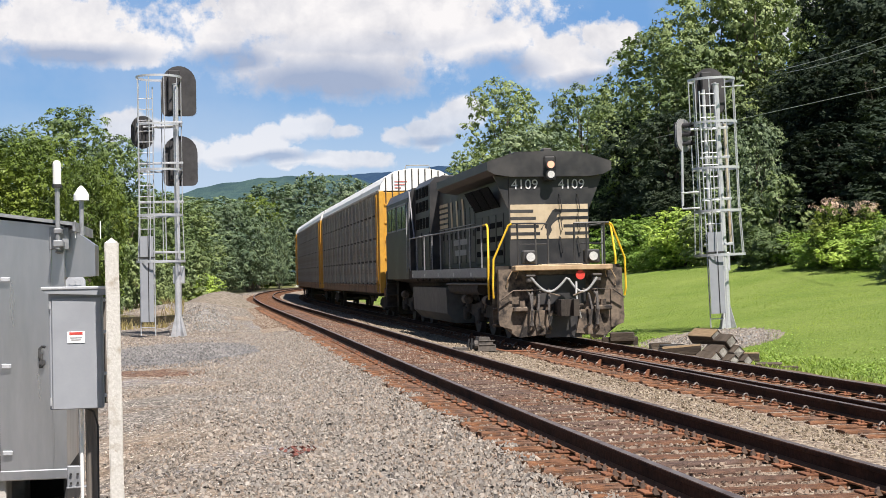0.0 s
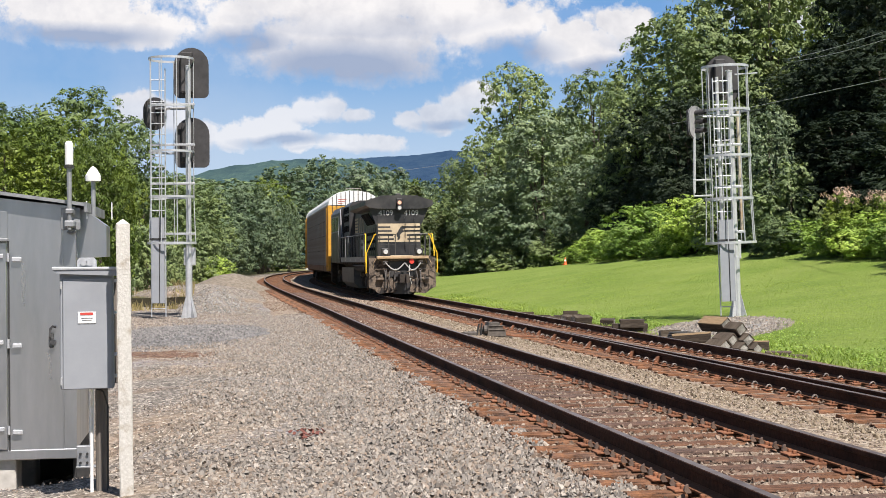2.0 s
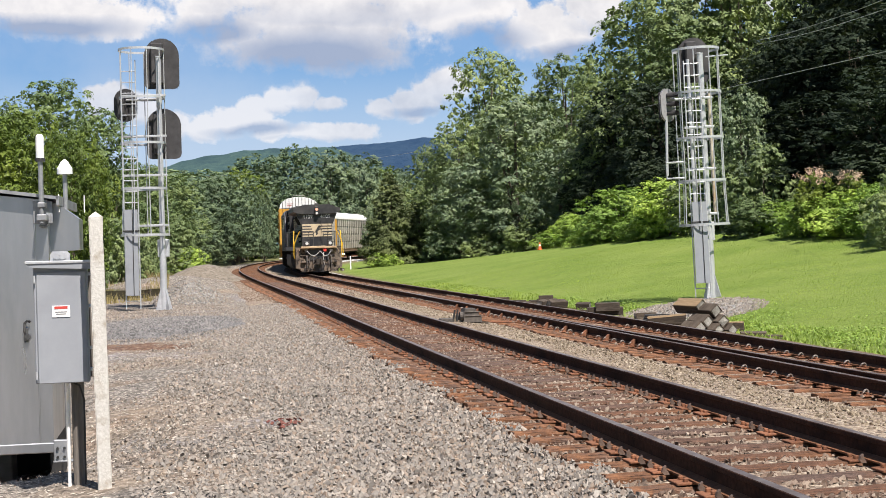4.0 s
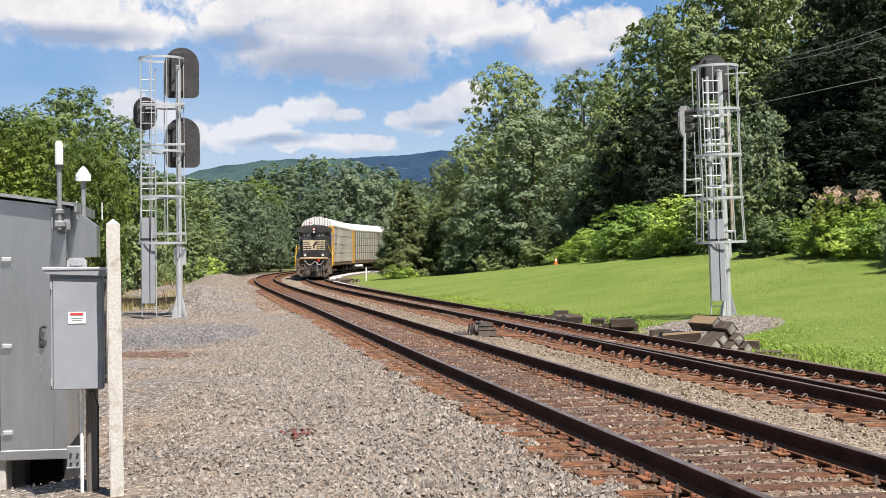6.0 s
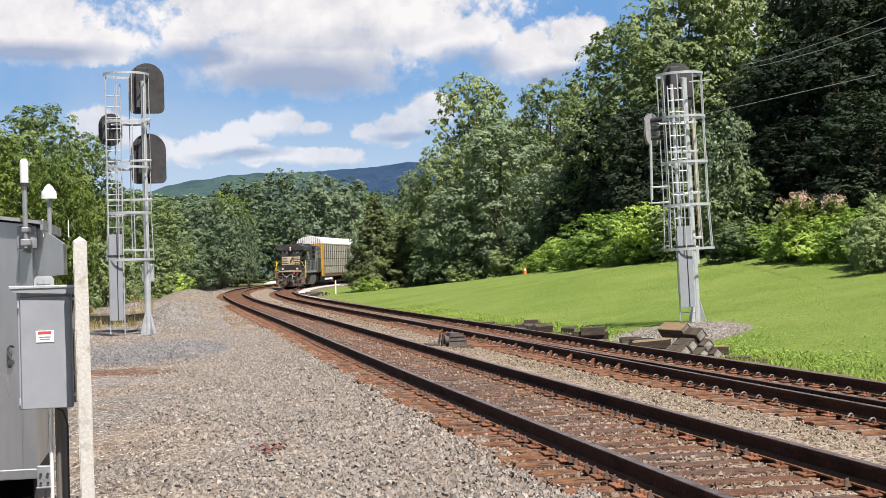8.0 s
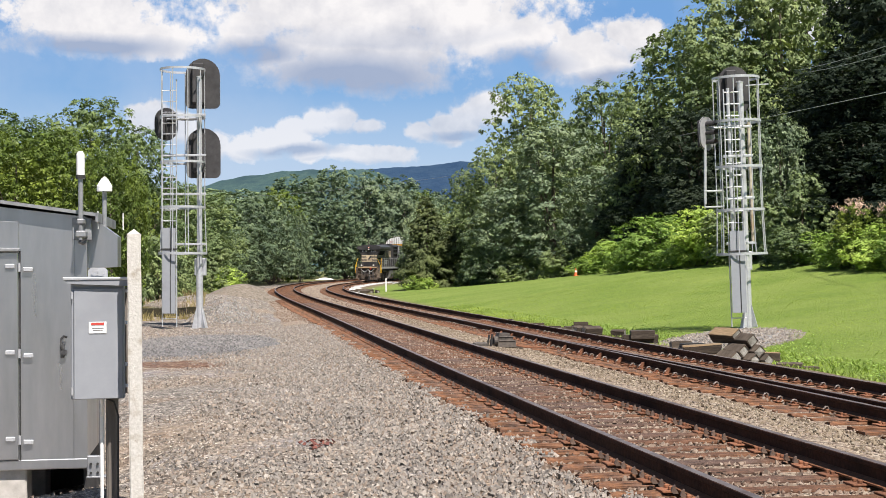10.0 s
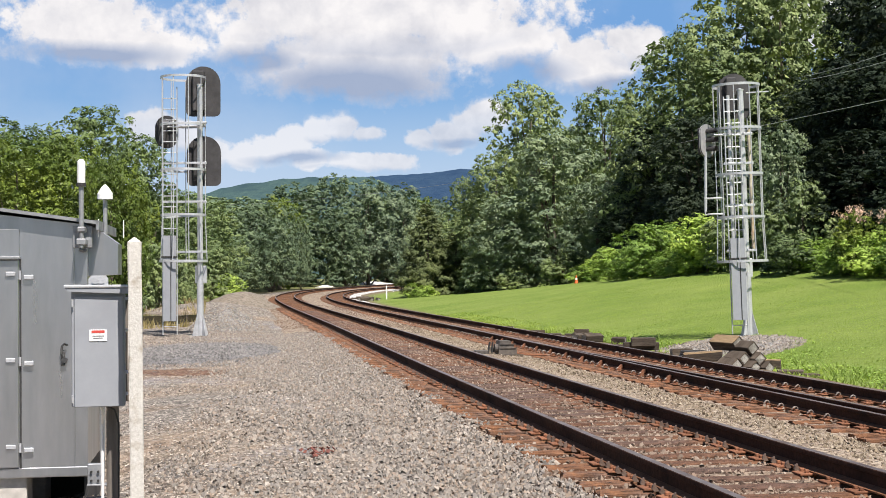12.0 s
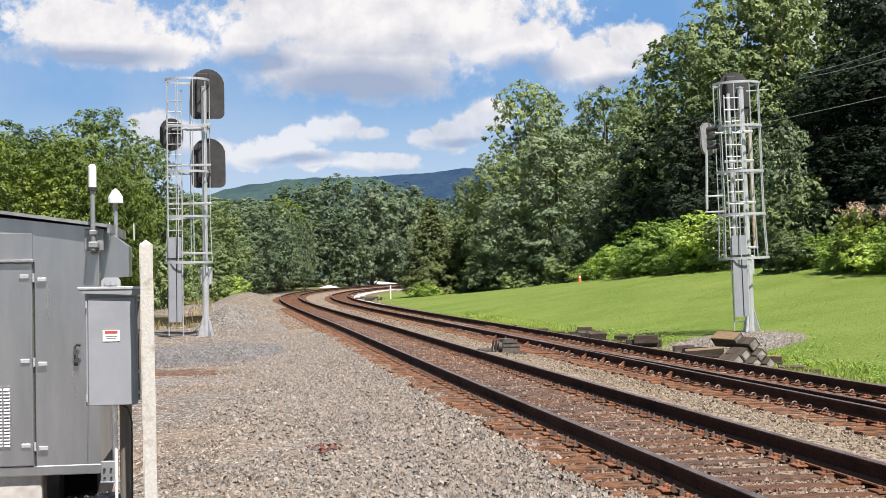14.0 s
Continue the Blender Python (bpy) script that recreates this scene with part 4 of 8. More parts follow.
def build_locomotive():
    t = empty("locomotive")
    tagged(t, "black diesel locomotive with cream stripes and yellow handrails", "locomotive")

    def Y(a):
        return 11.15 - a

    def piece(name, build, material, parent=t, label="", smooth=False):
        bm = bmesh.new()
        build(bm)
        return part(name, bm, material, parent, label, smooth)

    # frame and deck
    def deck(bm):
        prism(bm, [(-1.52, 1.5), (-1.52, 1.8), (1.52, 1.8), (1.52, 1.5), (0.7, 1.35), (0.55, 0.95), (-0.55, 0.95), (-0.7, 1.35)], "y", Y(21.6), Y(1.15))
        for a in np.arange(2.5, 15, 1.25):
            for sx in (-1, 1):
                box(bm, (sx * 1.5, Y(a), 1.6), (0.06, 0.07, 0.3), 0.01)
    piece("underframe", deck, M_under, label="dusty black underframe")

    # long hood with its doors
    def hood(bm):
        prism(bm, [(-0.99, 1.8), (-0.99, 4.42), (-0.82, 4.58), (0.82, 4.58), (0.99, 4.42), (0.99, 1.8)], "y", Y(12.2), Y(1.9))
        box(bm, (0, Y(10.6), 4.6), (1.1, 1.8, 0.2), 0.04)
        rod(bm, (0, Y(11.2), 4.45), (0, Y(11.2), 4.84), 0.3, 14)
    piece("hood", hood, M_black)
    door_bm = bmesh.new()
    box(door_bm, (0, 0, 0), (0.03, 0.62, 1.55), 0.012)
    rod(door_bm, (0.03, 0.22, -0.05), (0.03, 0.22, 0.12), 0.015, 6)
    rod(door_bm, (-0.03, 0.22, -0.05), (-0.03, 0.22, 0.12), 0.015, 6)
    door = part("hood_door", door_bm, M_black, t)
    first = True
    for a in np.arange(6.6, 12.0, 0.72):
        for sx in (-1, 1):
            ob = door if first else new("hood_door", door.data)
            ob.parent, ob.location = t, (sx * 0.995, Y(a), 2.72)
            first = False

    # equipment cabin between hood and cab, with its grilles
    def cabin(bm):
        prism(bm, [(-1.3, 1.8), (-1.3, 4.5), (-1.1, 4.72), (1.1, 4.72), (1.3, 4.5), (1.3, 1.8)], "y", Y(15.5), Y(12.2))
        box(bm, (0, Y(13.9), 4.76), (1.5, 1.5, 0.14), 0.03)
    cabin_ob = piece("equipment_cabin", cabin, M_black, label="tall black equipment cabin behind the cab")
    for sx in (-1, 1):
        for a in (12.75, 13.45, 14.15, 14.85):
            for z in (3.3, 3.85, 4.3):
                piece("grille", lambda bm: (box(bm, (sx * 1.305, Y(a), z), (0.02, 0.5, 0.34), 0.006), [box(bm, (sx * 1.32, Y(a), z + 0.09 * (k - 1)), (0.02, 0.46, 0.02), 0) for k in range(3)]), M_grille, cabin_ob)
        for a in (13.0, 14.6):
            piece("cabin_door", lambda bm: (box(bm, (sx * 1.31, Y(a), 2.45), (0.025, 1.3, 1.1), 0.01), rod(bm, (sx * 1.335, Y(a + 0.5), 2.4), (sx * 1.335, Y(a + 0.5), 2.6), 0.015, 6)), M_black, cabin_ob)

    # radiator section that overhangs the hood
    def wings(bm):
        prism(bm, [(-1.55, 4.12), (-1.55, 4.33), (-0.95, 4.52), (-0.3, 4.58), (0.3, 4.58), (0.95, 4.52), (1.55, 4.33), (1.55, 4.12), (1.36, 4.02), (0.97, 3.96), (-0.97, 3.96), (-1.36, 4.02)], "y", Y(9.3), Y(1.75))
        box(bm, (0, Y(1.74), 4.15), (0.3, 0.06, 0.62), 0.04)
        box(bm, (0, Y(2.1), 4.62), (0.22, 0.3, 0.1), 0.02)
        for a in (2.1, 9.0):
            for sx in (-1, 1):
                rod(bm, (sx * 0.9, Y(a), 4.5), (sx * 0.9, Y(a), 4.62), 0.02, 6)
    piece("radiator_section", wings, M_black)
    for sx in (-1, 1):
        def brace(bm, sx=sx):
            prism(bm, [(sx * 0.99, 3.2), (sx * 1.02, 3.2), (sx * 1.36, 4.0), (sx * 0.99, 4.0)], "y", Y(2.0), Y(1.93))
        piece("bracket", brace, M_black)
        for a in (3.0, 4.1, 5.2):
            def screen(bm, a=a, sx=sx):
                m = pose(0, 0, 0, 0, sx * 30, 0)
                box(bm, (sx * 1.14, Y(a + 0.5), 3.55), (0.03, 1.0, 0.6), 0.01, m)
                for k in range(5):
                    box(bm, (sx * (1.165 + (k - 2) * 0.055), Y(a + 0.5), 3.55 + (k - 2) * 0.1), (0.03, 0.96, 0.02), 0, m)
            piece("intake_screen", screen, M_grille, label="black intake screen")

    # end face: cream panel with black bars, numbers, lamps
    yf = Y(1.895)

    def panel(bm):
        box(bm, (0, yf, 2.87), (1.94, 0.012, 0.84), 0.003)
    cream = piece("stripe_panel", panel, M_cream, label="cream panel with black bars and a dark emblem")
    for z, x0, x1 in ((3.13, -0.97, -0.13), (3.13, 0.4, 0.97), (2.955, -0.97, -0.25), (2.955, 0.34, 0.97), (2.76, -0.97, -0.35), (2.76, 0.27, 0.97), (2.58, -0.97, -0.38), (2.58, 0.24, 0.97)):
        piece("bar", lambda bm: box(bm, ((x0 + x1) / 2, yf + 0.008, z), (x1 - x0, 0.008, 0.075), 0.002), M_black, cream)

    def emblem(bm):
        shape = ((0.17, 3.19), (0.23, 3.15), (0.32, 3.10), (0.28, 3.06), (0.2, 3.04), (0.18, 2.97), (0.26, 2.985), (0.35, 2.96), (0.32, 2.88), (0.28, 2.90), (0.3, 2.93), (0.2, 2.91),
                 (0.15, 2.88), (0.07, 2.81), (0.03, 2.74), (0.06, 2.67), (0.0, 2.55), (-0.09, 2.55), (-0.06, 2.66), (-0.12, 2.73), (-0.11, 2.8), (-0.15, 2.77), (-0.19, 2.66), (-0.23, 2.68),
                 (-0.13, 2.81), (-0.09, 2.86), (-0.04, 2.95), (0.02, 3.05), (0.09, 3.15))
        prism(bm, [(-x, z) for x, z in shape], "y", yf + 0.004, yf + 0.012)
    piece("emblem", emblem, M_black, cream)
    for x in (-0.57, 0.6):
        lettering("road_number", "4109", 0.34, pose(x, yf + 0.006, 3.77, 90, 0, 180), M_decal, t, "white road number")

    def gasket(bm, z):
        rod(bm, (0, Y(1.74), z), (0, Y(1.62), z), 0.125, 18)
    for z in (4.24, 4.0):
        head = piece("headlight", lambda bm: gasket(bm, z), M_black, label="round headlight")
        piece("lens", lambda bm: rod(bm, (0, Y(1.62), z), (0, Y(1.605), z), 0.088, 18), M_lamp if z > 4.1 else M_lens, head, "lit warm lens" if z > 4.1 else "clear unlit lens")
    # grab irons on the end face
    for x in (-0.75, -0.3):
        for z in (2.3, 2.85, 3.35):
            piece("grab_iron", lambda bm: pipe(bm, [(x, yf, z - 0.2), (x, yf + 0.07, z - 0.18), (x + 0.05, yf + 0.07, z + 0.18), (x + 0.05, yf, z + 0.2)], 0.012, 5), M_black)

    # pilot
    def pilot(bm):
        prism(bm, [(-1.5, 0.45), (-1.5, 1.72), (1.5, 1.72), (1.5, 0.45), (1.1, 0.14), (-1.1, 0.14)], "y", Y(1.1), Y(0.9))
        prism(bm, [(-1.05, 0.12), (-0.85, 0.75), (-0.42, 0.75), (-0.3, 0.2)], "y", Y(0.9), Y(0.72))
        prism(bm, [(1.05, 0.12), (0.85, 0.75), (0.42, 0.75), (0.3, 0.2)], "y", Y(0.9), Y(0.72))
    piece("pilot", pilot, M_pilot, label="dusty brown pilot plate")
    # no recess is cut: a black box gives the opening's shade as colour
    piece("dark_pocket", lambda bm: box(bm, (0, Y(0.885), 1.22), (1.2, 0.05, 0.72), 0.02), M_black)
    piece("anticlimber", lambda bm: box(bm, (0, Y(0.72), 1.74), (2.35, 0.36, 0.13), 0.02), M_tan, label="worn tan end beam")
    piece("beam_lip", lambda bm: box(bm, (0.05, Y(0.70), 1.815), (1.0, 0.3, 0.03), 0.008), M_cream)

    def coupler(bm):
        box(bm, (0, Y(0.65), 0.82), (0.34, 0.6, 0.3), 0.04)
        prism(bm, [(-0.24, Y(0.35)), (-0.2, Y(0.0)), (-0.06, Y(-0.03)), (-0.05, Y(0.14)), (0.08, Y(0.16)), (0.12, Y(0.02)), (0.22, Y(0.05)), (0.25, Y(0.35))], "z", 0.62, 1.0)
        rod(bm, (-0.42, Y(0.5), 0.86), (-0.2, Y(0.4), 0.86), 0.03, 6)
    piece("coupler", coupler, M_under, label="rusty brown coupler")
    piece("plow_plate", lambda bm: prism(bm, [(-0.42, 0.1), (-0.36, 0.6), (0.36, 0.6), (0.42, 0.1)], "y", Y(0.86), Y(0.8)), M_black)

    # corner steps
    for sx in (-1, 1):
        def steps(bm, sx=sx):
            for z in (0.42, 0.8, 1.18):
                box(bm, (sx * 1.33, Y(1.3), z), (0.42, 0.34, 0.04), 0.008)
            box(bm, (sx * 1.12, Y(1.3), 0.95), (0.03, 0.36, 1.2), 0.006)
            box(bm, (sx * 1.33, Y(1.48), 0.95), (0.42, 0.03, 1.2), 0.006)
            prism(bm, [(sx * 1.2, 0.3), (sx * 1.5, 0.4), (sx * 1.53, 0.55), (sx * 1.5, 1.2), (sx * 1.2, 1.2)], "y", Y(0.92), Y(0.86))
        piece("step_well", steps, M_pilot)
        piece("yellow_handrail", lambda bm: pipe(bm, [(sx * 1.6, Y(1.05), 1.05), (sx * 1.62, Y(1.0), 1.25), (sx * 1.6, Y(0.98), 1.95), (sx * 1.26, Y(0.85), 2.74), (sx * 1.18, Y(0.82), 2.79)], 0.026, 8), M_yellow, label="bright yellow handrail")
        piece("yellow_handrail", lambda bm: pipe(bm, [(sx * 1.57, Y(1.75), 1.0), (sx * 1.58, Y(1.72), 1.3), (sx * 1.58, Y(1.68), 2.0), (sx * 1.54, Y(1.9), 2.75), (sx * 1.54, Y(2.05), 2.82), (sx * 1.54, Y(2.4), 2.82)], 0.026, 8), M_yellow, label="bright yellow handrail")
        piece("grab_loop", lambda bm: pipe(bm, [(sx * 1.32, Y(0.88), 1.3), (sx * 1.3, Y(0.8), 1.5), (sx * 1.2, Y(0.78), 1.68), (sx * 1.05, Y(0.78), 1.66), (sx * 1.1, Y(0.85), 1.5)], 0.016, 6), M_tan)

        # front railing
        def railing(bm, sx=sx):
            pipe(bm, [(sx * 1.18, Y(0.82), 2.79), (sx * 0.75, Y(0.8), 2.79), (sx * 0.32, Y(0.8), 2.78)], 0.022, 7)
            for x in (1.05, 0.62, 0.32):
                rod(bm, (sx * x, Y(0.8), 1.8), (sx * x, Y(0.8), 2.79), 0.024, 7)
            rod(bm, (sx * 1.05, Y(0.8), 2.3), (sx * 0.32, Y(0.8), 2.3), 0.014, 6)
        piece("end_railing", railing, M_black)
        # ditch light
        lamp = piece("ditch_light", lambda bm: (box(bm, (sx * 0.76, Y(0.9), 2.0), (0.36, 0.24, 0.32), 0.03), rod(bm, (sx * 0.76, Y(0.78), 2.0), (sx * 0.76, Y(0.72), 2.0), 0.125, 16)), M_black, label="ditch light in a black box")
        piece("lens", lambda bm: rod(bm, (sx * 0.76, Y(0.72), 2.0), (sx * 0.76, Y(0.705), 2.0), 0.105, 16), M_lens, lamp, "clear round lens")
        # side railing
        def side_rail(bm, sx=sx):
            pipe(bm, [(sx * 1.54, Y(2.4), 2.82), (sx * 1.54, Y(15.2), 2.85)], 0.022, 7)
        piece("side_rail", side_rail, M_rail_grey)
        post_me = None
        for a in np.arange(2.7, 15.3, 1.55):
            if post_me is None:
                ob = piece("railing_post", lambda bm: rod(bm, (0, 0, 0), (0, 0, 1.05), 0.02, 6), M_rail_grey)
                post_me = ob.data
            else:
                ob = new("railing_post", post_me)
                ob.parent = t
            ob.location = (sx * 1.54, Y(a), 1.78)
        piece("sill_stripe", lambda bm: box(bm, (sx * 1.525, Y(8.5), 1.66), (0.012, 12.6, 0.24), 0.003), M_rail_grey)

        # radiator cabin side: tall panels, a kick plate and a grab rail
        for a in (2.6, 3.5, 4.4, 5.3):
            pan = piece("side_panel", lambda bm: box(bm, (sx * 1.0, Y(a + 0.35), 2.5), (0.03, 0.8, 1.25), 0.012), M_black)
            for z in (2.15, 2.5, 2.85):
                piece("louvre", lambda bm: box(bm, (sx * 1.02, Y(a + 0.35), z), (0.02, 0.6, 0.14), 0.006), M_grille, pan)
        piece("hood_grab_rail", lambda bm: pipe(bm, [(sx * 1.0, Y(6.3), 3.0), (sx * 1.06, Y(6.35), 3.0), (sx * 1.06, Y(12.0), 3.0), (sx * 1.0, Y(12.1), 3.0)], 0.014, 6), M_rail_grey)
        piece("cab_stay", lambda bm: (rod(bm, (sx * 1.5, Y(15.4), 4.45), (sx * 1.5, Y(14.3), 2.85), 0.026, 7), rod(bm, (sx * 1.5, Y(15.4), 4.45), (sx * 1.5, Y(15.5), 1.85), 0.026, 7)), M_rail_grey, label="pale sloping handrail behind the cab")
        for a in np.arange(4.2, 15.2, 2.6):
            piece("step_light", lambda bm: box(bm, (sx * 1.535, Y(a), 1.62), (0.02, 0.16, 0.1), 0.004), M_decal)
        # brake cylinders and pipes on the trucks
        for a in (3.6, 6.6, 15.9, 18.9):
            piece("brake_cylinder", lambda bm: (rod(bm, (sx * 1.2, Y(a - 0.2), 0.95), (sx * 1.2, Y(a + 0.25), 0.95), 0.13, 12), rod(bm, (sx * 1.2, Y(a + 0.25), 0.95), (sx * 1.18, Y(a + 0.7), 0.7), 0.03, 6)), M_pilot)
        piece("brake_pipe", lambda bm: pipe(bm, [(sx * 1.42, Y(2.2), 1.38), (sx * 1.45, Y(8.4), 1.36)], 0.03, 6), M_tank)

        # side emblem: plain cream bars and shapes
        for k in range(5):
            piece("side_bar", lambda bm: box(bm, (sx * 1.018, Y(11.3), 3.1 + k * 0.16), (0.008, 1.5, 0.1), 0.002), M_cream)
        for a in (8.0, 9.0, 9.9):
            piece("side_shape", lambda bm: prism(bm, [(Y(a - 0.2), 3.02), (Y(a - 0.05), 3.78), (Y(a + 0.2), 3.78), (Y(a + 0.05), 3.02)], "x", sx * 1.013, sx * 1.02), M_cream)
        for k, (a0, a1) in enumerate(((7.4, 9.6), (7.6, 9.4))):
            piece("letter_bar", lambda bm: box(bm, (sx * 1.016, Y((a0 + a1) / 2), 2.55 - 0.3 * k), (0.008, a1 - a0, 0.16), 0.002), M_rail_grey)

    # pilot and steps at the cab end
    def far_pilot(bm):
        prism(bm, [(-1.5, 0.4), (-1.5, 1.8), (1.5, 1.8), (1.5, 0.4), (1.1, 0.16), (-1.1, 0.16)], "y", Y(22.0), Y(21.75))
        for sx in (-1, 1):
            for z in (0.45, 0.9, 1.35):
                box(bm, (sx * 1.33, Y(21.45), z), (0.4, 0.5, 0.04), 0.008)
            box(bm, (sx * 1.12, Y(21.45), 1.0), (0.03, 0.55, 1.4), 0.006)
    piece("cab_end_pilot", far_pilot, M_under, label="dusty dark pilot and steps at the cab end")
    piece("white_hose", lambda bm: pipe(bm, [(-0.3, Y(0.62), 1.4), (-0.26, Y(0.5), 1.1), (-0.3, Y(0.45), 0.75), (-0.36, Y(0.5), 0.55)], 0.026, 6), M_cable, label="pale air hose")
    # hoses
    def jumper(bm):
        xs = np.linspace(0.8, -0.8, 29)
        pipe(bm, [(float(x), Y(0.6), float(np.interp(x, [-0.8, 0.8], [1.5, 1.53])) - 0.34 * abs(math.sin(math.pi * (float(x) + 0.8) / (0.72 if x < -0.08 else 0.88) + (0 if x < -0.08 else -0.82 * math.pi)))) for x in xs], 0.03, 7)
    piece("jumper_cable", jumper, M_cable, label="pale grey jumper cable")
    for x in (-0.8, 0.8):
        piece("cable_plug", lambda bm: (box(bm, (x, Y(0.66), 1.46), (0.2, 0.14, 0.12), 0.03), box(bm, (x, Y(0.64), 1.56), (0.22, 0.16, 0.05), 0.015)), M_hose)
    piece("glad_hand", lambda bm: (rod(bm, (-0.4, Y(0.66), 1.56), (-0.4, Y(0.6), 1.56), 0.11, 14), box(bm, (-0.4, Y(0.62), 1.66), (0.1, 0.1, 0.08), 0.02)), M_red, label="red hose coupling")
    for x, dx in ((0.3, 0.06), (0.5, 0.1), (-0.5, -0.1), (0.72, 0.05), (-0.72, -0.06), (0.85, -0.04), (-0.85, 0.05)):
        piece("air_hose", lambda bm: pipe(bm, [(x, Y(0.85), 1.25), (x + dx, Y(0.62), 1.1), (x + dx * 1.5, Y(0.55), 0.75), (x + dx, Y(0.6), 0.4), (x, Y(0.72), 0.3)], 0.03, 6), M_hose)
    for sx in (-1, 1):
        piece("hose_bracket", lambda bm: (box(bm, (sx * 0.98, Y(0.78), 0.78), (0.42, 0.16, 0.12), 0.03), rod(bm, (sx * 0.98, Y(0.78), 0.84), (sx * 0.98, Y(0.78), 0.98), 0.08, 8)), M_pilot)
        piece("cut_lever", lambda bm: pipe(bm, [(sx * 1.5, Y(0.72), 1.0), (sx * 1.2, Y(0.7), 1.22), (sx * 0.6, Y(0.68), 1.22), (sx * 0.15, Y(0.4), 1.08)], 0.018, 6), M_pilot)

    # cab at the far end
    def cab(bm):
        prism(bm, [(-1.53, 1.5), (-1.53, 4.25), (-1.36, 4.56), (-0.6, 4.7), (0.6, 4.7), (1.36, 4.56), (1.53, 4.25), (1.53, 1.5)], "y", Y(21.2), Y(15.5))
        prism(bm, [(-1.5, 1.5), (-1.5, 3.15), (-1.2, 3.35), (1.2, 3.35), (1.5, 3.15), (1.5, 1.5)], "y", Y(21.7), Y(21.2))
    cab_ob = piece("cab", cab, M_black)
    for sx in (-1, 1):
        for a0, a1 in ((16.0, 16.9), (17.1, 18.1), (18.6, 19.6), (19.8, 20.8)):
            win = piece("cab_window", lambda bm: box(bm, (sx * 1.535, Y((a0 + a1) / 2), 3.65), (0.02, a1 - a0, 0.8), 0.008), M_window, cab_ob)
            for z in (3.22, 4.08):
                piece("window_frame", lambda bm: box(bm, (sx * 1.545, Y((a0 + a1) / 2), z), (0.03, a1 - a0 + 0.1, 0.05), 0.006), M_rail_grey, win)
        piece("battery_box", lambda bm: box(bm, (sx * 1.35, Y(17.6), 2.1), (0.32, 3.8, 0.9), 0.04), M_black)
        piece("cab_grab_rail", lambda bm: pipe(bm, [(sx * 1.6, Y(15.45), 1.7), (sx * 1.6, Y(15.4), 3.0), (sx * 1.56, Y(15.6), 4.1)], 0.022, 6), M_rail_grey)

    # tank, air reservoirs and trucks
    piece("fuel_tank", lambda bm: prism(bm, [(-1.42, 0.5), (-1.45, 1.25), (1.45, 1.25), (1.42, 0.5), (1.15, 0.22), (-1.15, 0.22)], "y", Y(15.2), Y(8.6)), M_tank, label="dusty grey fuel tank")
    for sx in (-1, 1):
        piece("air_reservoir", lambda bm: rod(bm, (sx * 1.25, Y(8.4), 1.25), (sx * 1.25, Y(4.0), 1.25), 0.17, 12), M_under)
    wheelsets = []
    for a in (5.1, 17.4):
        truck = piece("truck", lambda bm: box(bm, (0, Y(a), 0.75), (1.8, 3.6, 0.2), 0.03), M_under, label="dusty three-axle truck")
        for sx in (-1, 1):
            piece("side_frame", lambda bm: prism(bm, [(Y(a - 2.4), 0.62), (Y(a - 2.3), 0.95), (Y(a - 1.2), 0.8), (Y(a), 0.9), (Y(a + 1.2), 0.8), (Y(a + 2.3), 0.95), (Y(a + 2.4), 0.62), (Y(a + 1.2), 0.5), (Y(a - 1.2), 0.5)], "x", sx * 1.0 - 0.09, sx * 1.0 + 0.09), M_under, truck)
        for k in (-2.0, 0.0, 2.0):
            wheelsets.append((wheel_pair(0.53, truck), Y(a + k), 0.53))
            for sx in (-1, 1):
                piece("axle_box", lambda bm: (box(bm, (sx * 1.12, Y(a + k), 0.55), (0.2, 0.36, 0.36), 0.05), rod(bm, (sx * 1.1, Y(a + k - 0.4), 0.6), (sx * 1.1, Y(a + k - 0.4), 1.0), 0.09, 8)), M_under, truck)
    return t, wheelsets


M_screen = surface("dusty galvanised panel", (0.26, 0.25, 0.225), (0.38, 0.365, 0.33), 9, 0.6, 0.1, 0.15, (0.19, 0.155, 0.115), 0.9, (0.42, 0.72), vary=0.22)
M_post = surface("dusty tan post", (0.30, 0.28, 0.245), (0.40, 0.38, 0.335), 8, 0.7, 0, 0.1, (0.25, 0.21, 0.155), 1.2, (0.5, 0.8))
M_end_yellow = surface("yellow car end", (0.50, 0.25, 0.025), (0.62, 0.33, 0.04), 6, 0.55, 0, 0.1, (0.34, 0.18, 0.05), 1.5, (0.5, 0.8))
M_roof = surface("white roof sheet", (0.72, 0.72, 0.70), (0.80, 0.80, 0.78), 6, 0.45, 0.1, 0.05, (0.55, 0.53, 0.5), 0.9, (0.55, 0.8))
M_sign = surface("faded red paint", (0.45, 0.10, 0.08), (0.55, 0.16, 0.13), 10, 0.6, 0, 0)
M_sill = surface("rusty brown sill", (0.15, 0.085, 0.05), (0.24, 0.15, 0.09), 6, 0.8, 0, 0.3, (0.08, 0.055, 0.04), 1.5)


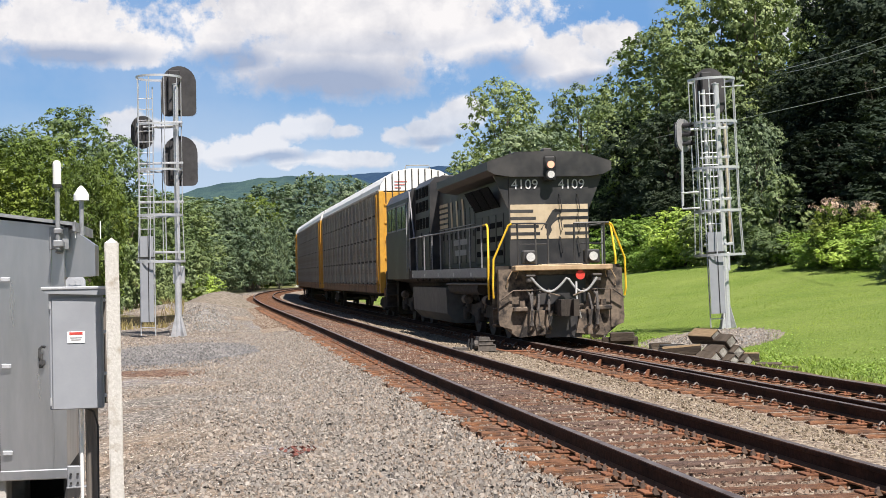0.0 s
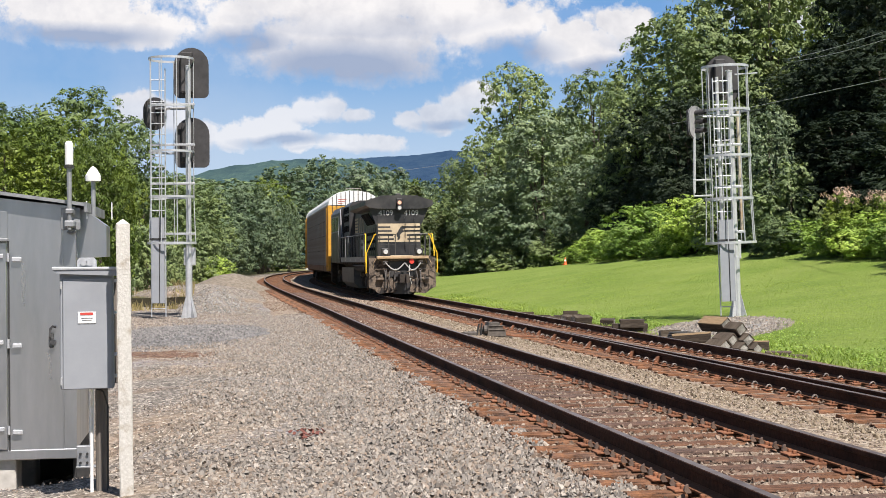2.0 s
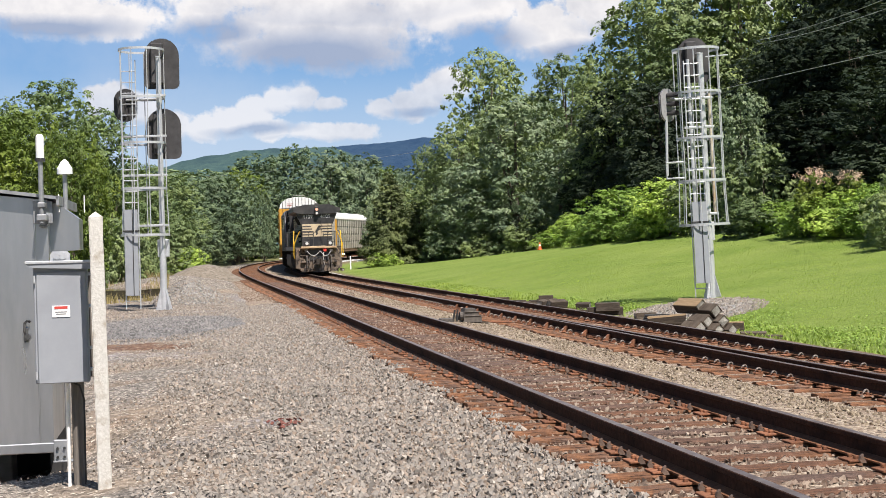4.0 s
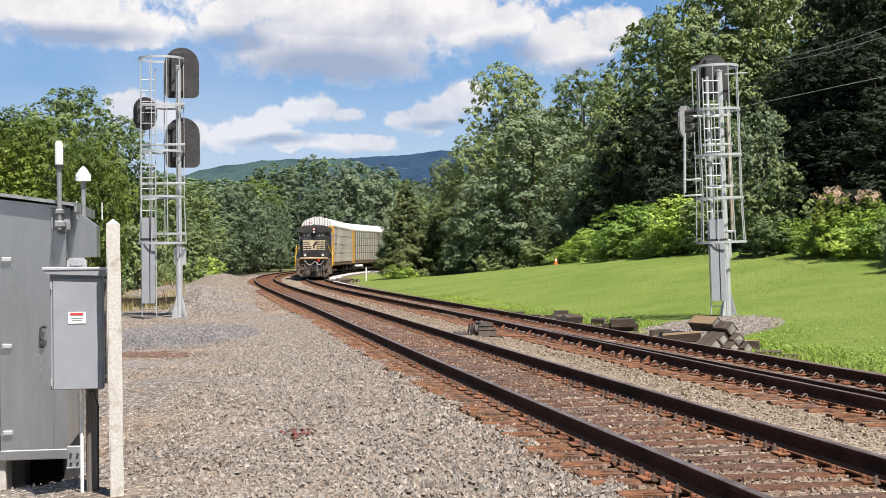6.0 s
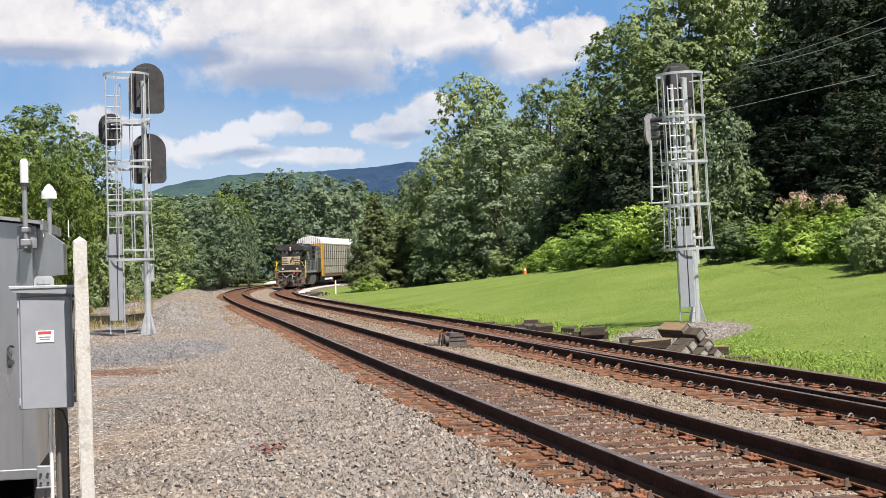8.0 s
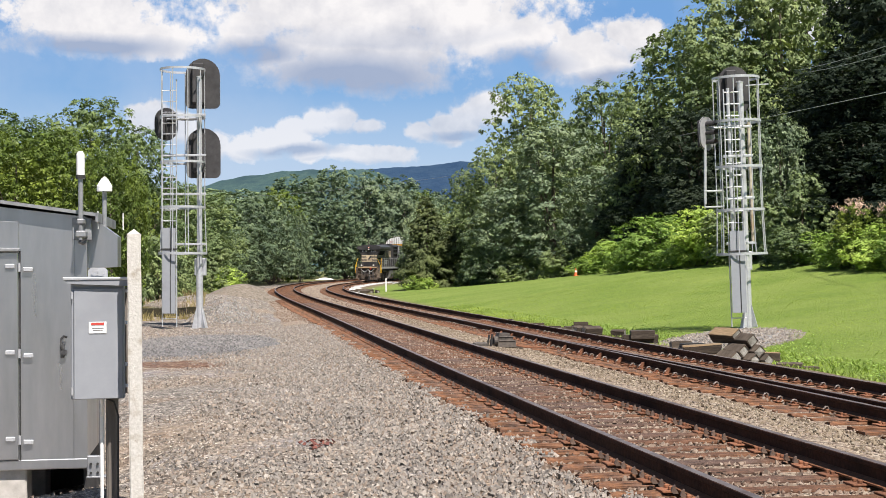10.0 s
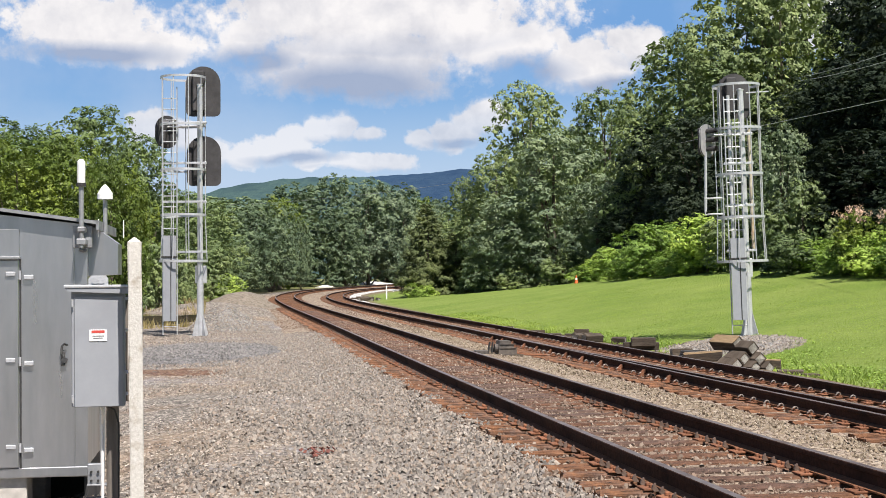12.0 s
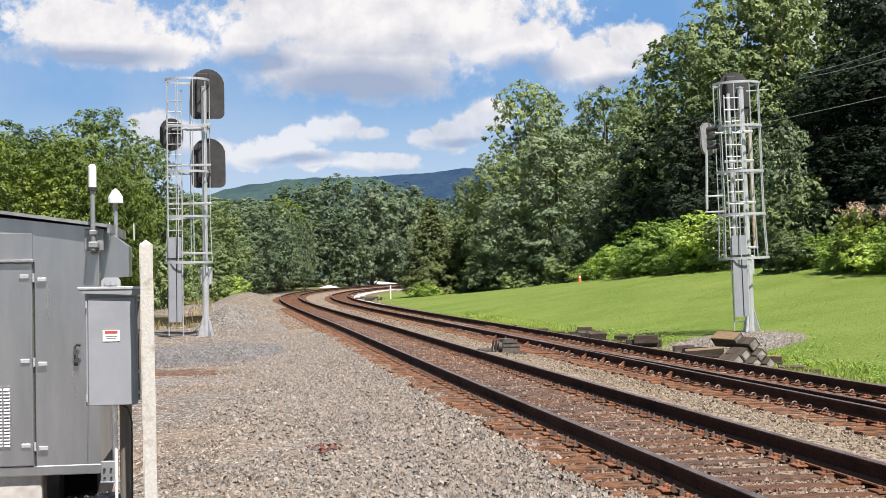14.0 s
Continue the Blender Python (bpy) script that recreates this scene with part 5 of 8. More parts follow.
def build_autorack():
    t = empty("autorack_car")
    tagged(t, "dusty enclosed autorack car with yellow ends and white roof", "rail car", "autorack cars of the train")
    half, L = 1.55, 26.6

    def piece(name, build, material, parent=t, label="", smooth=False):
        bm = bmesh.new()
        build(bm)
        return part(name, bm, material, parent, label, smooth)
    arch = [(-1.55, 4.95), (-1.5, 5.2), (-1.3, 5.48), (-0.85, 5.72), (-0.3, 5.82), (0.3, 5.82), (0.85, 5.72), (1.3, 5.48), (1.5, 5.2), (1.55, 4.95)]

    def roof(bm):
        rows_ = []
        y = -L / 2
        k = 0
        while y <= L / 2 + 1e-6:
            grow = 1.0 if k % 4 in (0, 1) else 1.025
            rows_.append([bm.verts.new((x * grow, y, 4.95 + (z - 4.95) * (1 + (grow - 1) * 1.5))) for x, z in arch])
            y += 0.06 if k % 2 == 0 else 0.38
            k += 1
        for ra, rb in zip(rows_, rows_[1:]):
            for i in range(len(arch) - 1):
                bm.faces.new((ra[i], ra[i + 1], rb[i + 1], rb[i]))
        bmesh.ops.recalc_face_normals(bm, faces=bm.faces[:])
    piece("roof", roof, M_roof, label="ribbed white sheet roof")
    for sy in (-1, 1):
        ye = sy * L / 2
        cap = piece("roof_end", lambda bm: prism(bm, arch, "y", ye - 0.02, ye + 0.02), M_roof, label="white ribbed roof end")
        # ribs coloured dark for the shadow gaps between the white panels
        for x in np.arange(-1.3, 1.31, 0.26):
            top = float(np.interp(abs(x), [0.3, 0.85, 1.3, 1.5], [5.8, 5.7, 5.46, 5.2]))
            piece("rib", lambda bm: box(bm, (x, ye + sy * 0.035, (4.4 + top) / 2), (0.035, 0.05, top - 4.4), 0.006), M_under, cap)
        for k, (x0, x1) in enumerate(((0.45, 0.95), (0.5, 0.95), (0.7, 0.95))):
            piece("text_bar", lambda bm: box(bm, (sy * (x0 + x1) / 2, ye + sy * 0.028, 5.3 - 0.12 * k), (x1 - x0, 0.012, 0.035), 0), M_sign, cap, "bar of red writing")
        piece("roof_hatch", lambda bm: pipe(bm, [(-0.5, ye - sy * 0.2, 5.8), (-0.45, ye - sy * 0.2, 5.95), (0.45, ye - sy * 0.2, 5.95), (0.5, ye - sy * 0.2, 5.8)], 0.02, 6), M_post)
        for sx in (-1, 1):
            door = piece("end_door", lambda bm: box(bm, (sx * 0.72, ye, 2.95), (1.36, 0.06, 3.9), 0.02), M_end_yellow, label="yellow folding end door")
            for z in (1.6, 2.3, 3.0, 3.7, 4.4):
                piece("door_rib", lambda bm: box(bm, (sx * 0.72, ye + sy * 0.05, z), (1.3, 0.05, 0.08), 0.01), M_end_yellow, door)
            piece("corner_post", lambda bm: (box(bm, (sx * (half - 0.06), ye - sy * 0.06, 2.95), (0.2, 0.3, 3.95), 0.02), box(bm, (sx * (half + 0.01), ye - sy * 0.6, 2.95), (0.08, 0.14, 3.95), 0.015)), M_end_yellow, label="yellow corner post")
            piece("yellow_side_panel", lambda bm: box(bm, (sx * half, ye - sy * 0.35, 2.95), (0.03, 0.5, 3.9), 0.005), M_end_yellow)
            lad = piece("ladder", lambda bm: [rod(bm, (sx * (half + 0.1), ye - sy * a, 1.0), (sx * (half + 0.1), ye - sy * a, 4.8), 0.018, 6) for a in (0.1, 0.5)], M_end_yellow, label="yellow end ladder")
            for z in np.arange(1.2, 4.8, 0.4):
                piece("rung", lambda bm: rod(bm, (sx * (half + 0.1), ye - sy * 0.1, z), (sx * (half + 0.1), ye - sy * 0.5, z), 0.013, 5), M_end_yellow, lad)
        piece("end_sill", lambda bm: (box(bm, (0, ye + sy * 0.1, 0.98), (2.9, 0.25, 0.35), 0.03), box(bm, (0, ye + sy * 0.4, 0.82), (0.32, 0.7, 0.3), 0.04)), M_sill)
        piece("brake_hose", lambda bm: pipe(bm, [(0.35, ye + sy * 0.3, 0.85), (0.36, ye + sy * 0.5, 0.55), (0.2, ye + sy * 0.62, 0.45)], 0.025, 6), M_hose)

    def inner(bm):
        box(bm, (0, 0, 3.05), (2.86, L - 0.3, 3.6), 0.0)
    piece("inner_deck", inner, M_under)
    for sx in (-1, 1):
        piece("side_sill", lambda bm: (box(bm, (sx * (half - 0.02), 0, 1.1), (0.1, L - 0.2, 0.32), 0.02), box(bm, (sx * (half + 0.04), 0, 1.27), (0.06, L - 0.4, 0.06), 0.01)), M_sill, label="rusty brown side sill")
        piece("top_chord", lambda bm: box(bm, (sx * half, 0, 4.93), (0.1, L, 0.12), 0.02), M_post)
        for z in (2.22, 3.13, 4.04):
            piece("deck_line", lambda bm: box(bm, (sx * (half + 0.005), 0, z), (0.05, L - 1.3, 0.05), 0.01), M_under, label="dark deck edge")
    # screened bays and posts, all alike
    bays = 17
    pitch = (L - 1.5) / bays

    def screen(bm):
        side = []
        for k in range(6):
            z = -0.35 + k * 0.14
            side += [(0.008, z - 0.06), (0.026, z - 0.03), (0.026, z + 0.03), (0.008, z + 0.06)]
        outline = [(-p, q) for p, q in side] + [(p, q) for p, q in reversed(side)]
        prism(bm, outline, "y", -(pitch - 0.1) / 2, (pitch - 0.1) / 2)
    screen_me = small_mesh("screen_panel", screen, M_screen)
    post_me = small_mesh("side_post", lambda bm: box(bm, (0, 0, 0), (0.1, 0.1, 3.7), 0.012), M_post)
    for sx in (-1, 1):
        for i in range(bays + 1):
            ob = new("side_post", post_me)
            ob.parent, ob.location = t, (sx * (half + 0.02), -(L - 1.5) / 2 + i * pitch, 3.08)
            if i < bays:
                for z in (1.76, 2.67, 3.58, 4.47):
                    ob = new("screen_panel", screen_me)
                    ob.parent, ob.location = t, (sx * (half - 0.03), -(L - 1.5) / 2 + (i + 0.5) * pitch, z)
    piece("centre_sill", lambda bm: box(bm, (0, 0, 0.85), (0.5, L - 1, 0.35), 0.03), M_under)
    wheelsets = []
    for sy in (-1, 1):
        yb = sy * (L / 2 - 3.1)
        truck = piece("truck", lambda bm: box(bm, (0, yb, 0.55), (1.8, 0.4, 0.25), 0.03), M_under, label="two-axle truck")
        for sx in (-1, 1):
            piece("side_frame", lambda bm: prism(bm, [(yb - 1.15, 0.42), (yb - 1.1, 0.62), (yb - 0.4, 0.75), (yb + 0.4, 0.75), (yb + 1.1, 0.62), (yb + 1.15, 0.42), (yb + 0.5, 0.35), (yb + 0.3, 0.22), (yb - 0.3, 0.22), (yb - 0.5, 0.35)], "x", sx * 1.0 - 0.07, sx * 1.0 + 0.07), M_under, truck)
        for k in (-0.88, 0.88):
            wheelsets.append((wheel_pair(0.42, truck), yb + k, 0.42))
    return t, wheelsets


def build_train():
    loco, loco_wheels = build_locomotive()
    first, first_wheels = build_autorack()
    for ob, y, z in loco_wheels + first_wheels:
        ob.location = (0, y, z)
    cars = [first] + [copy_thing(first, pose(0, 0, 0)) for _ in range(2)]
    wheels = list(loco_wheels)
    for car in cars:
        sets = [o for o in car.children_recursive if o.name.split(".")[0] == "wheelset"]
        wheels += [(o, o.location.y, o.location.z) for o in sets]
    return loco, cars, wheels


locomotive, racks, wheels = build_train()


# ---- the gravel yard: shelter, box, post ----
M_shelter = surface("brushed aluminium sheet", (0.40, 0.415, 0.44), (0.50, 0.51, 0.535), 2.2, 0.24, 0.88, 0.05, (0.46, 0.455, 0.45), 0.8, (0.45, 0.8), (3, 3, 0.6), depth=0.004, rough2=0.46)
M_greybox = surface("grey enamel", (0.26, 0.275, 0.30), (0.30, 0.315, 0.34), 5, 0.42, 0, 0.03, (0.235, 0.245, 0.265), 1.4)
M_white_post = surface("whitewashed concrete", (0.44, 0.42, 0.38), (0.62, 0.60, 0.56), 40, 0.88, 0, 0.6, (0.34, 0.29, 0.23), 7, (0.54, 0.72))
M_concrete = surface("concrete", (0.42, 0.4, 0.36), (0.55, 0.52, 0.48), 14, 0.9, 0, 0.3, (0.3, 0.28, 0.25), 2)
M_dull = surface("dull zinc", (0.26, 0.27, 0.285), (0.38, 0.39, 0.40), 14, 0.42, 0.5, 0.1, (0.2, 0.2, 0.21), 3.0)
M_latch = surface("worn latch steel", (0.035, 0.035, 0.037), (0.2, 0.2, 0.2), 14, 0.4, 0.6, 0.1)
M_white = surface("white plastic", (0.78, 0.78, 0.76), (0.84, 0.84, 0.82), 10, 0.4, 0, 0.02, (0.6, 0.58, 0.55), 4, (0.6, 0.85))
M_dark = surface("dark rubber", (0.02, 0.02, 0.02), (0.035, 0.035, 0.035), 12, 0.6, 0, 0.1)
M_sign_red = surface("sign red", (0.5, 0.05, 0.04), (0.55, 0.08, 0.06), 10, 0.6, 0, 0)
M_oldwood = surface("grey weathered wood", (0.13, 0.115, 0.1), (0.24, 0.21, 0.18), 8, 0.9, 0, 0.5, (0.09, 0.08, 0.07), 1, (0.5, 0.8), (6, 6, 0.5))


def build_shelter():
    t = empty("metal_shelter", pose(-3.43, 12.6, -0.21, 0, 0, 9.9))
    tagged(t, "grey aluminium equipment shelter with a door on concrete blocks", "shelter")

    def piece(name, build, material, parent=t, label=""):
        bm = bmesh.new()
        build(bm)
        return part(name, bm, material, parent, label)
    W, D, H = 2.5, 1.9, 2.2
    ridge = H + 0.19
    piece("wall", lambda bm: prism(bm, [(-W, 0.03), (-W, H), (-W / 2, ridge - 0.04), (0, H), (0, 0.03)], "y", 0.0, D), M_shelter, label="brushed aluminium walls")
    for side in (0, 1):
        def sheet(bm, side=side):
            a, b = ((0.1, H + 0.0), (-W / 2, ridge)) if side == 0 else ((-W - 0.1, H + 0.0), (-W / 2, ridge))
            prism(bm, [(a[0], a[1]), (b[0], b[1]), (b[0], b[1] + 0.03), (a[0], a[1] + 0.03)], "y", -0.09, D + 0.09)
        piece("roof_panel", sheet, M_dull)
        piece("roof_edge", lambda bm: prism(bm, [(0.11, H - 0.05), (0.11, H + 0.035), (0.085, H + 0.035), (0.085, H - 0.05)] if side == 0 else [(-W - 0.11, H - 0.05), (-W - 0.11, H + 0.035), (-W - 0.085, H + 0.035), (-W - 0.085, H - 0.05)], "y", -0.09, D + 0.09), M_dull)
    piece("rain_drip", lambda bm: box(bm, (-1.15, -0.035, 1.905), (1.14, 0.07, 0.025), 0.005), M_dull)
    piece("header_panel", lambda bm: box(bm, (-1.15, -0.006, 2.04), (1.12, 0.012, 0.24), 0.003), M_shelter)
    for x in (-0.115,):
        piece("seam", lambda bm: box(bm, (x, -0.006, 1.1), (0.012, 0.01, 2.12), 0.002), M_shelter)
    door = piece("door", lambda bm: box(bm, (-1.06, -0.014, 0.96), (0.93, 0.026, 1.85), 0.006), M_shelter, label="flat aluminium door")
    for z in (0.2, 0.97, 1.74):
        piece("hinge", lambda bm: (box(bm, (-0.665, -0.04, z + 0.02), (0.085, 0.016, 0.04), 0.006), box(bm, (-0.51, -0.03, z - 0.01), (0.085, 0.016, 0.04), 0.006), rod(bm, (-0.585, -0.035, z - 0.03), (-0.585, -0.035, z + 0.05), 0.012, 8)), M_galv, door, "bright steel strap hinge")
    vent = piece("louvre", lambda bm: box(bm, (-1.0, -0.029, 0.48), (0.42, 0.006, 0.58), 0.002), M_shelter, door, "pressed louvre vent")
    slat_bm = bmesh.new()
    prism(slat_bm, [(-0.032, -0.011), (-0.046, -0.012), (-0.048, -0.007), (-0.032, 0.011)], "x", -0.026, 0.026)
    slat = None
    for x in (-0.83, -0.897, -0.964, -1.031, -1.098, -1.165):
        for k in range(18):
            ob = part("slat", slat_bm, M_galv, vent) if slat is None else new("slat", slat)
            slat = ob.data
            ob.parent, ob.location = vent, (x, 0, 0.225 + 0.03 * k)
    piece("door_gap", lambda bm: box(bm, (-0.583, -0.002, 0.96), (0.014, 0.012, 1.87), 0), M_dark)
    piece("base_channel", lambda bm: box(bm, (-W / 2, 0.05, -0.015), (W + 0.04, 0.12, 0.09), 0.008), M_shelter)
    piece("handle", lambda bm: (box(bm, (-0.215, -0.012, 1.0), (0.036, 0.018, 0.13), 0.005), pipe(bm, [(-0.22, -0.02, 1.0), (-0.225, -0.045, 1.04), (-0.22, -0.05, 1.11), (-0.2, -0.045, 1.13), (-0.175, -0.03, 1.12)], 0.011, 7), rod(bm, (-0.2, -0.05, 0.985), (-0.2, -0.01, 0.985), 0.026, 12)), M_latch, label="worn steel latch handle with a padlock hook")
    for x in (-0.75, -2.1):
        for y in (0.25, D - 0.25):
            piece("foundation_block", lambda bm: box(bm, (x, y, -0.43), (0.42, 0.4, 0.75), 0.012), M_concrete, label="concrete foundation block")
    # dark panels added to block skylight, so the space below stays black
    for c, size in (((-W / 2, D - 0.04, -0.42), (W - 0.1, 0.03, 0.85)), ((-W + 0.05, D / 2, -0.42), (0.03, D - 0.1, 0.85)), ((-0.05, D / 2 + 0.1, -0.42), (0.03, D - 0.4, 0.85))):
        piece("skirt_panel", lambda bm: box(bm, c, size, 0.004), M_dark, label="added dark panel keeping light out under the floor")
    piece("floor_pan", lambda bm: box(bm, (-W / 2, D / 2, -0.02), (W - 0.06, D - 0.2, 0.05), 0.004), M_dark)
    piece("foot_bracket", lambda bm: (box(bm, (0.06, 0.02, -0.045), (0.13, 0.07, 0.19), 0.006), box(bm, (0.1, 0.02, -0.14), (0.22, 0.1, 0.015), 0.003)), M_dull)
    for x in (0.03, 0.09):
        for z in (-0.1, -0.02):
            piece("bolt", lambda bm: rod(bm, (x, -0.02, z), (x, -0.035, z), 0.012, 6), M_dark)
    # antennas
    a1 = piece("whip_antenna", lambda bm: rod(bm, (-0.035, -0.17, 1.99), (-0.035, -0.17, 2.56), 0.022, 10), M_dull, label="whip antenna on a steel stem")
    piece("radome", lambda bm: (rod(bm, (-0.035, -0.17, 2.56), (-0.035, -0.17, 2.75), 0.036, 14), rod(bm, (-0.035, -0.17, 2.75), (-0.035, -0.17, 2.775), 0.036, 14, 0.02)), M_white, a1, "white radome tip")
    piece("collar", lambda bm: rod(bm, (-0.035, -0.17, 2.535), (-0.035, -0.17, 2.565), 0.043, 12), M_dark, a1)
    piece("mount_plate", lambda bm: (box(bm, (-0.04, -0.01, 2.09), (0.17, 0.018, 0.2), 0.004), box(bm, (-0.035, -0.1, 2.04), (0.09, 0.2, 0.06), 0.01), box(bm, (-0.035, -0.1, 2.15), (0.07, 0.2, 0.05), 0.01), pipe(bm, [(-0.05, -0.06, 2.0), (-0.06, -0.08, 1.97), (-0.03, -0.05, 1.96), (0.0, -0.03, 1.98)], 0.014, 6)), M_dull)
    a2 = piece("dome_antenna", lambda bm: rod(bm, (0.13, 0.35, 2.1), (0.13, 0.35, 2.47), 0.021, 10), M_dull, label="white dome antenna on a steel stem")
    piece("dome", lambda bm: (rod(bm, (0.13, 0.35, 2.45), (0.13, 0.35, 2.5), 0.07, 18), rod(bm, (0.13, 0.35, 2.5), (0.13, 0.35, 2.56), 0.07, 18, 0.035), rod(bm, (0.13, 0.35, 2.56), (0.13, 0.35, 2.585), 0.035, 14, 0.008)), M_white, a2)
    for x, y in ((0.1, 0.0), (0.3, 0.3)):
        piece("clip_bar", lambda bm: box(bm, (x, y, 2.17), (0.009, 0.009, 0.16), 0.002), M_white)
    # exhaust hood on the side wall
    piece("vent_hood", lambda bm: prism(bm, [(0.0, 2.16), (0.06, 2.18), (0.26, 2.03), (0.26, 1.75), (0.1, 1.74), (0.0, 1.74)], "y", 0.15, 0.6), M_shelter, label="sloped sheet metal vent hood")
    piece("conduit", lambda bm: rod(bm, (0.05, 0.9, -0.2), (0.05, 0.9, 1.9), 0.025, 8), M_dull)
    return t


def build_meter_box():
    t = empty("electrical_box", pose(-2.91, 11.0, -0.26, 0, 0, 12.5))
    tagged(t, "grey electrical disconnect box mounted on a wooden post", "electrical box")

    def piece(name, build, material, parent=t, label=""):
        bm = bmesh.new()
        build(bm)
        return part(name, bm, material, parent, label)
    body = piece("enclosure", lambda bm: box(bm, (0, 0.09, 1.215), (0.41, 0.2, 0.92), 0.008), M_greybox, label="grey enamelled enclosure")
    piece("cover", lambda bm: box(bm, (0.005, -0.018, 1.19), (0.375, 0.02, 0.87), 0.006), M_greybox, body)
    piece("rain_cap", lambda bm: prism(bm, [(-0.255, 1.69), (-0.255, 1.715), (0.24, 1.705), (0.24, 1.675), (0.235, 1.64), (-0.22, 1.66)], "y", -0.06, 0.2), M_greybox, body, "sloped drip cap")
    piece("cap_edge", lambda bm: box(bm, (-0.01, -0.064, 1.7), (0.5, 0.01, 0.022), 0.004), M_galv, body)

    def hub(bm):
        outline = [(-0.075, 1.7), (-0.075, 1.76), (-0.055, 1.785), (0.055, 1.785), (0.075, 1.76), (0.075, 1.7)]
        prism(bm, outline, "y", 0.02, 0.11)
        rod(bm, (-0.022, 0.015, 1.745), (-0.022, 0.0, 1.745), 0.026, 14)
        rod(bm, (0.022, 0.015, 1.745), (0.022, 0.0, 1.745), 0.026, 14)
    piece("conduit_hub", hub, M_galv, label="cast conduit hub")
    for z in (1.57, 0.82):
        piece("hinge", lambda bm: rod(bm, (-0.195, -0.03, z - 0.03), (-0.195, -0.03, z + 0.03), 0.009, 8), M_galv)
    for z in (1.6, 1.35, 1.02, 0.85):
        piece("latch", lambda bm: box(bm, (0.215, 0.05, z), (0.025, 0.05, 0.025), 0.004), M_galv)
    sign = piece("warning_sign", lambda bm: box(bm, (0.0, -0.031, 1.315), (0.135, 0.005, 0.09), 0.001), M_white, body, "small red and white warning sign")
    piece("sign_band", lambda bm: box(bm, (0.0, -0.0345, 1.345), (0.1, 0.003, 0.02), 0), M_sign_red, sign)
    for z, w in ((1.312, 0.09), (1.296, 0.075)):
        piece("text_bar", lambda bm: box(bm, (0.0, -0.0345, z), (w, 0.003, 0.006), 0), M_rail_grey, sign)
    piece("wood_post", lambda bm: (rod(bm, (0.1, 0.24, -0.5), (0.1, 0.24, 1.6), 0.05, 12)), M_oldwood, label="weathered round wooden post")
    piece("back_board", lambda bm: box(bm, (0.2, 0.22, 1.2), (0.1, 0.04, 0.85), 0.006), M_oldwood)
    piece("conduit", lambda bm: pipe(bm, [(0.02, 0.1, 0.76), (0.03, 0.12, 0.68), (0.02, 0.2, 0.6), (0.02, 0.22, -0.2)], 0.014, 8), M_white, label="thin white plastic conduit")
    piece("cable", lambda bm: pipe(bm, [(0.05, 0.05, 0.76), (0.12, 0.1, 0.72), (0.15, 0.17, 0.6), (0.145, 0.175, -0.2)], 0.008, 6), M_dark)
    return t


def build_white_post():
    bm = bmesh.new()
    prism(bm, [(-0.052, -0.052), (0.052, -0.052), (0.052, 0.052), (-0.052, 0.052)], "z", -0.4, 2.05)
    top = [v for v in bm.verts if v.co.z > 2]
    tip = bm.verts.new((0, 0, 2.09))
    f_ = [f for f in bm.faces if all(v in top for v in f.verts)]
    bmesh.ops.delete(bm, geom=f_, context="FACES_ONLY")
    for a, b in zip(sorted(top, key=lambda v: math.atan2(v.co.y, v.co.x)), sorted(top, key=lambda v: math.atan2(v.co.y, v.co.x))[1:] + sorted(top, key=lambda v: math.atan2(v.co.y, v.co.x))[:1]):
        bm.faces.new((a, b, tip))
    bmesh.ops.bevel(bm, geom=[e for e in bm.edges if abs(e.verts[0].co.z - e.verts[1].co.z) > 1], offset=0.008, segments=2, affect="EDGES")
    bmesh.ops.subdivide_edges(bm, edges=[e for e in bm.edges if abs(e.verts[0].co.z - e.verts[1].co.z) > 1], cuts=14)
    rng = random.Random(3)
    for v in bm.verts:
        v.co += Vector((rng.uniform(-0.002, 0.002), rng.uniform(-0.002, 0.002), 0))
    ob = part("marker_post", bm, M_white_post)
    ob.matrix_world = pose(-2.56, 10.8, -0.27, 0, -0.4, 12)
    tagged(ob, "square whitewashed concrete post with a chipped pointed top", "post")


build_shelter()
build_meter_box()
build_white_post()


# ---- railway signals ----
M_signal_black = surface("signal black", (0.022, 0.021, 0.022), (0.05, 0.048, 0.05), 4, 0.6, 0, 0.05, (0.075, 0.072, 0.075), 1.2, (0.5, 0.8))
M_signal_grey = surface("weathered grey board", (0.22, 0.22, 0.225), (0.32, 0.32, 0.325), 6, 0.6, 0.1, 0.05, (0.17, 0.17, 0.172), 1.5)
M_signal_edge = surface("pale rim", (0.4, 0.4, 0.41), (0.5, 0.5, 0.51), 8, 0.5, 0.2, 0)


def stadium(w, h, n=12):
    r = w / 2
    c = h / 2 - r
    return [(r * math.cos(a), c + r * math.sin(a)) for a in np.linspace(0, math.pi, n)] + [(r * math.cos(a), -c + r * math.sin(a)) for a in np.linspace(math.pi, 2 * math.pi, n)]


def board_outline(w, h):
    """A background board: the small ones oval, the large ones round above and flat below."""
    if w < 0.8:
        return stadium(w, h)
    r, c = w / 2, 0.16 * w
    top = [(r * math.cos(a), h / 2 - r + r * math.sin(a)) for a in np.linspace(0, math.pi, 14)]
    left = [(-r + c + c * math.cos(a), -h / 2 + c + c * math.sin(a)) for a in np.linspace(math.pi, 1.5 * math.pi, 5)]
    right = [(r - c + c * math.cos(a), -h / 2 + c + c * math.sin(a)) for a in np.linspace(1.5 * math.pi, 2 * math.pi, 5)]
    return top + left + right


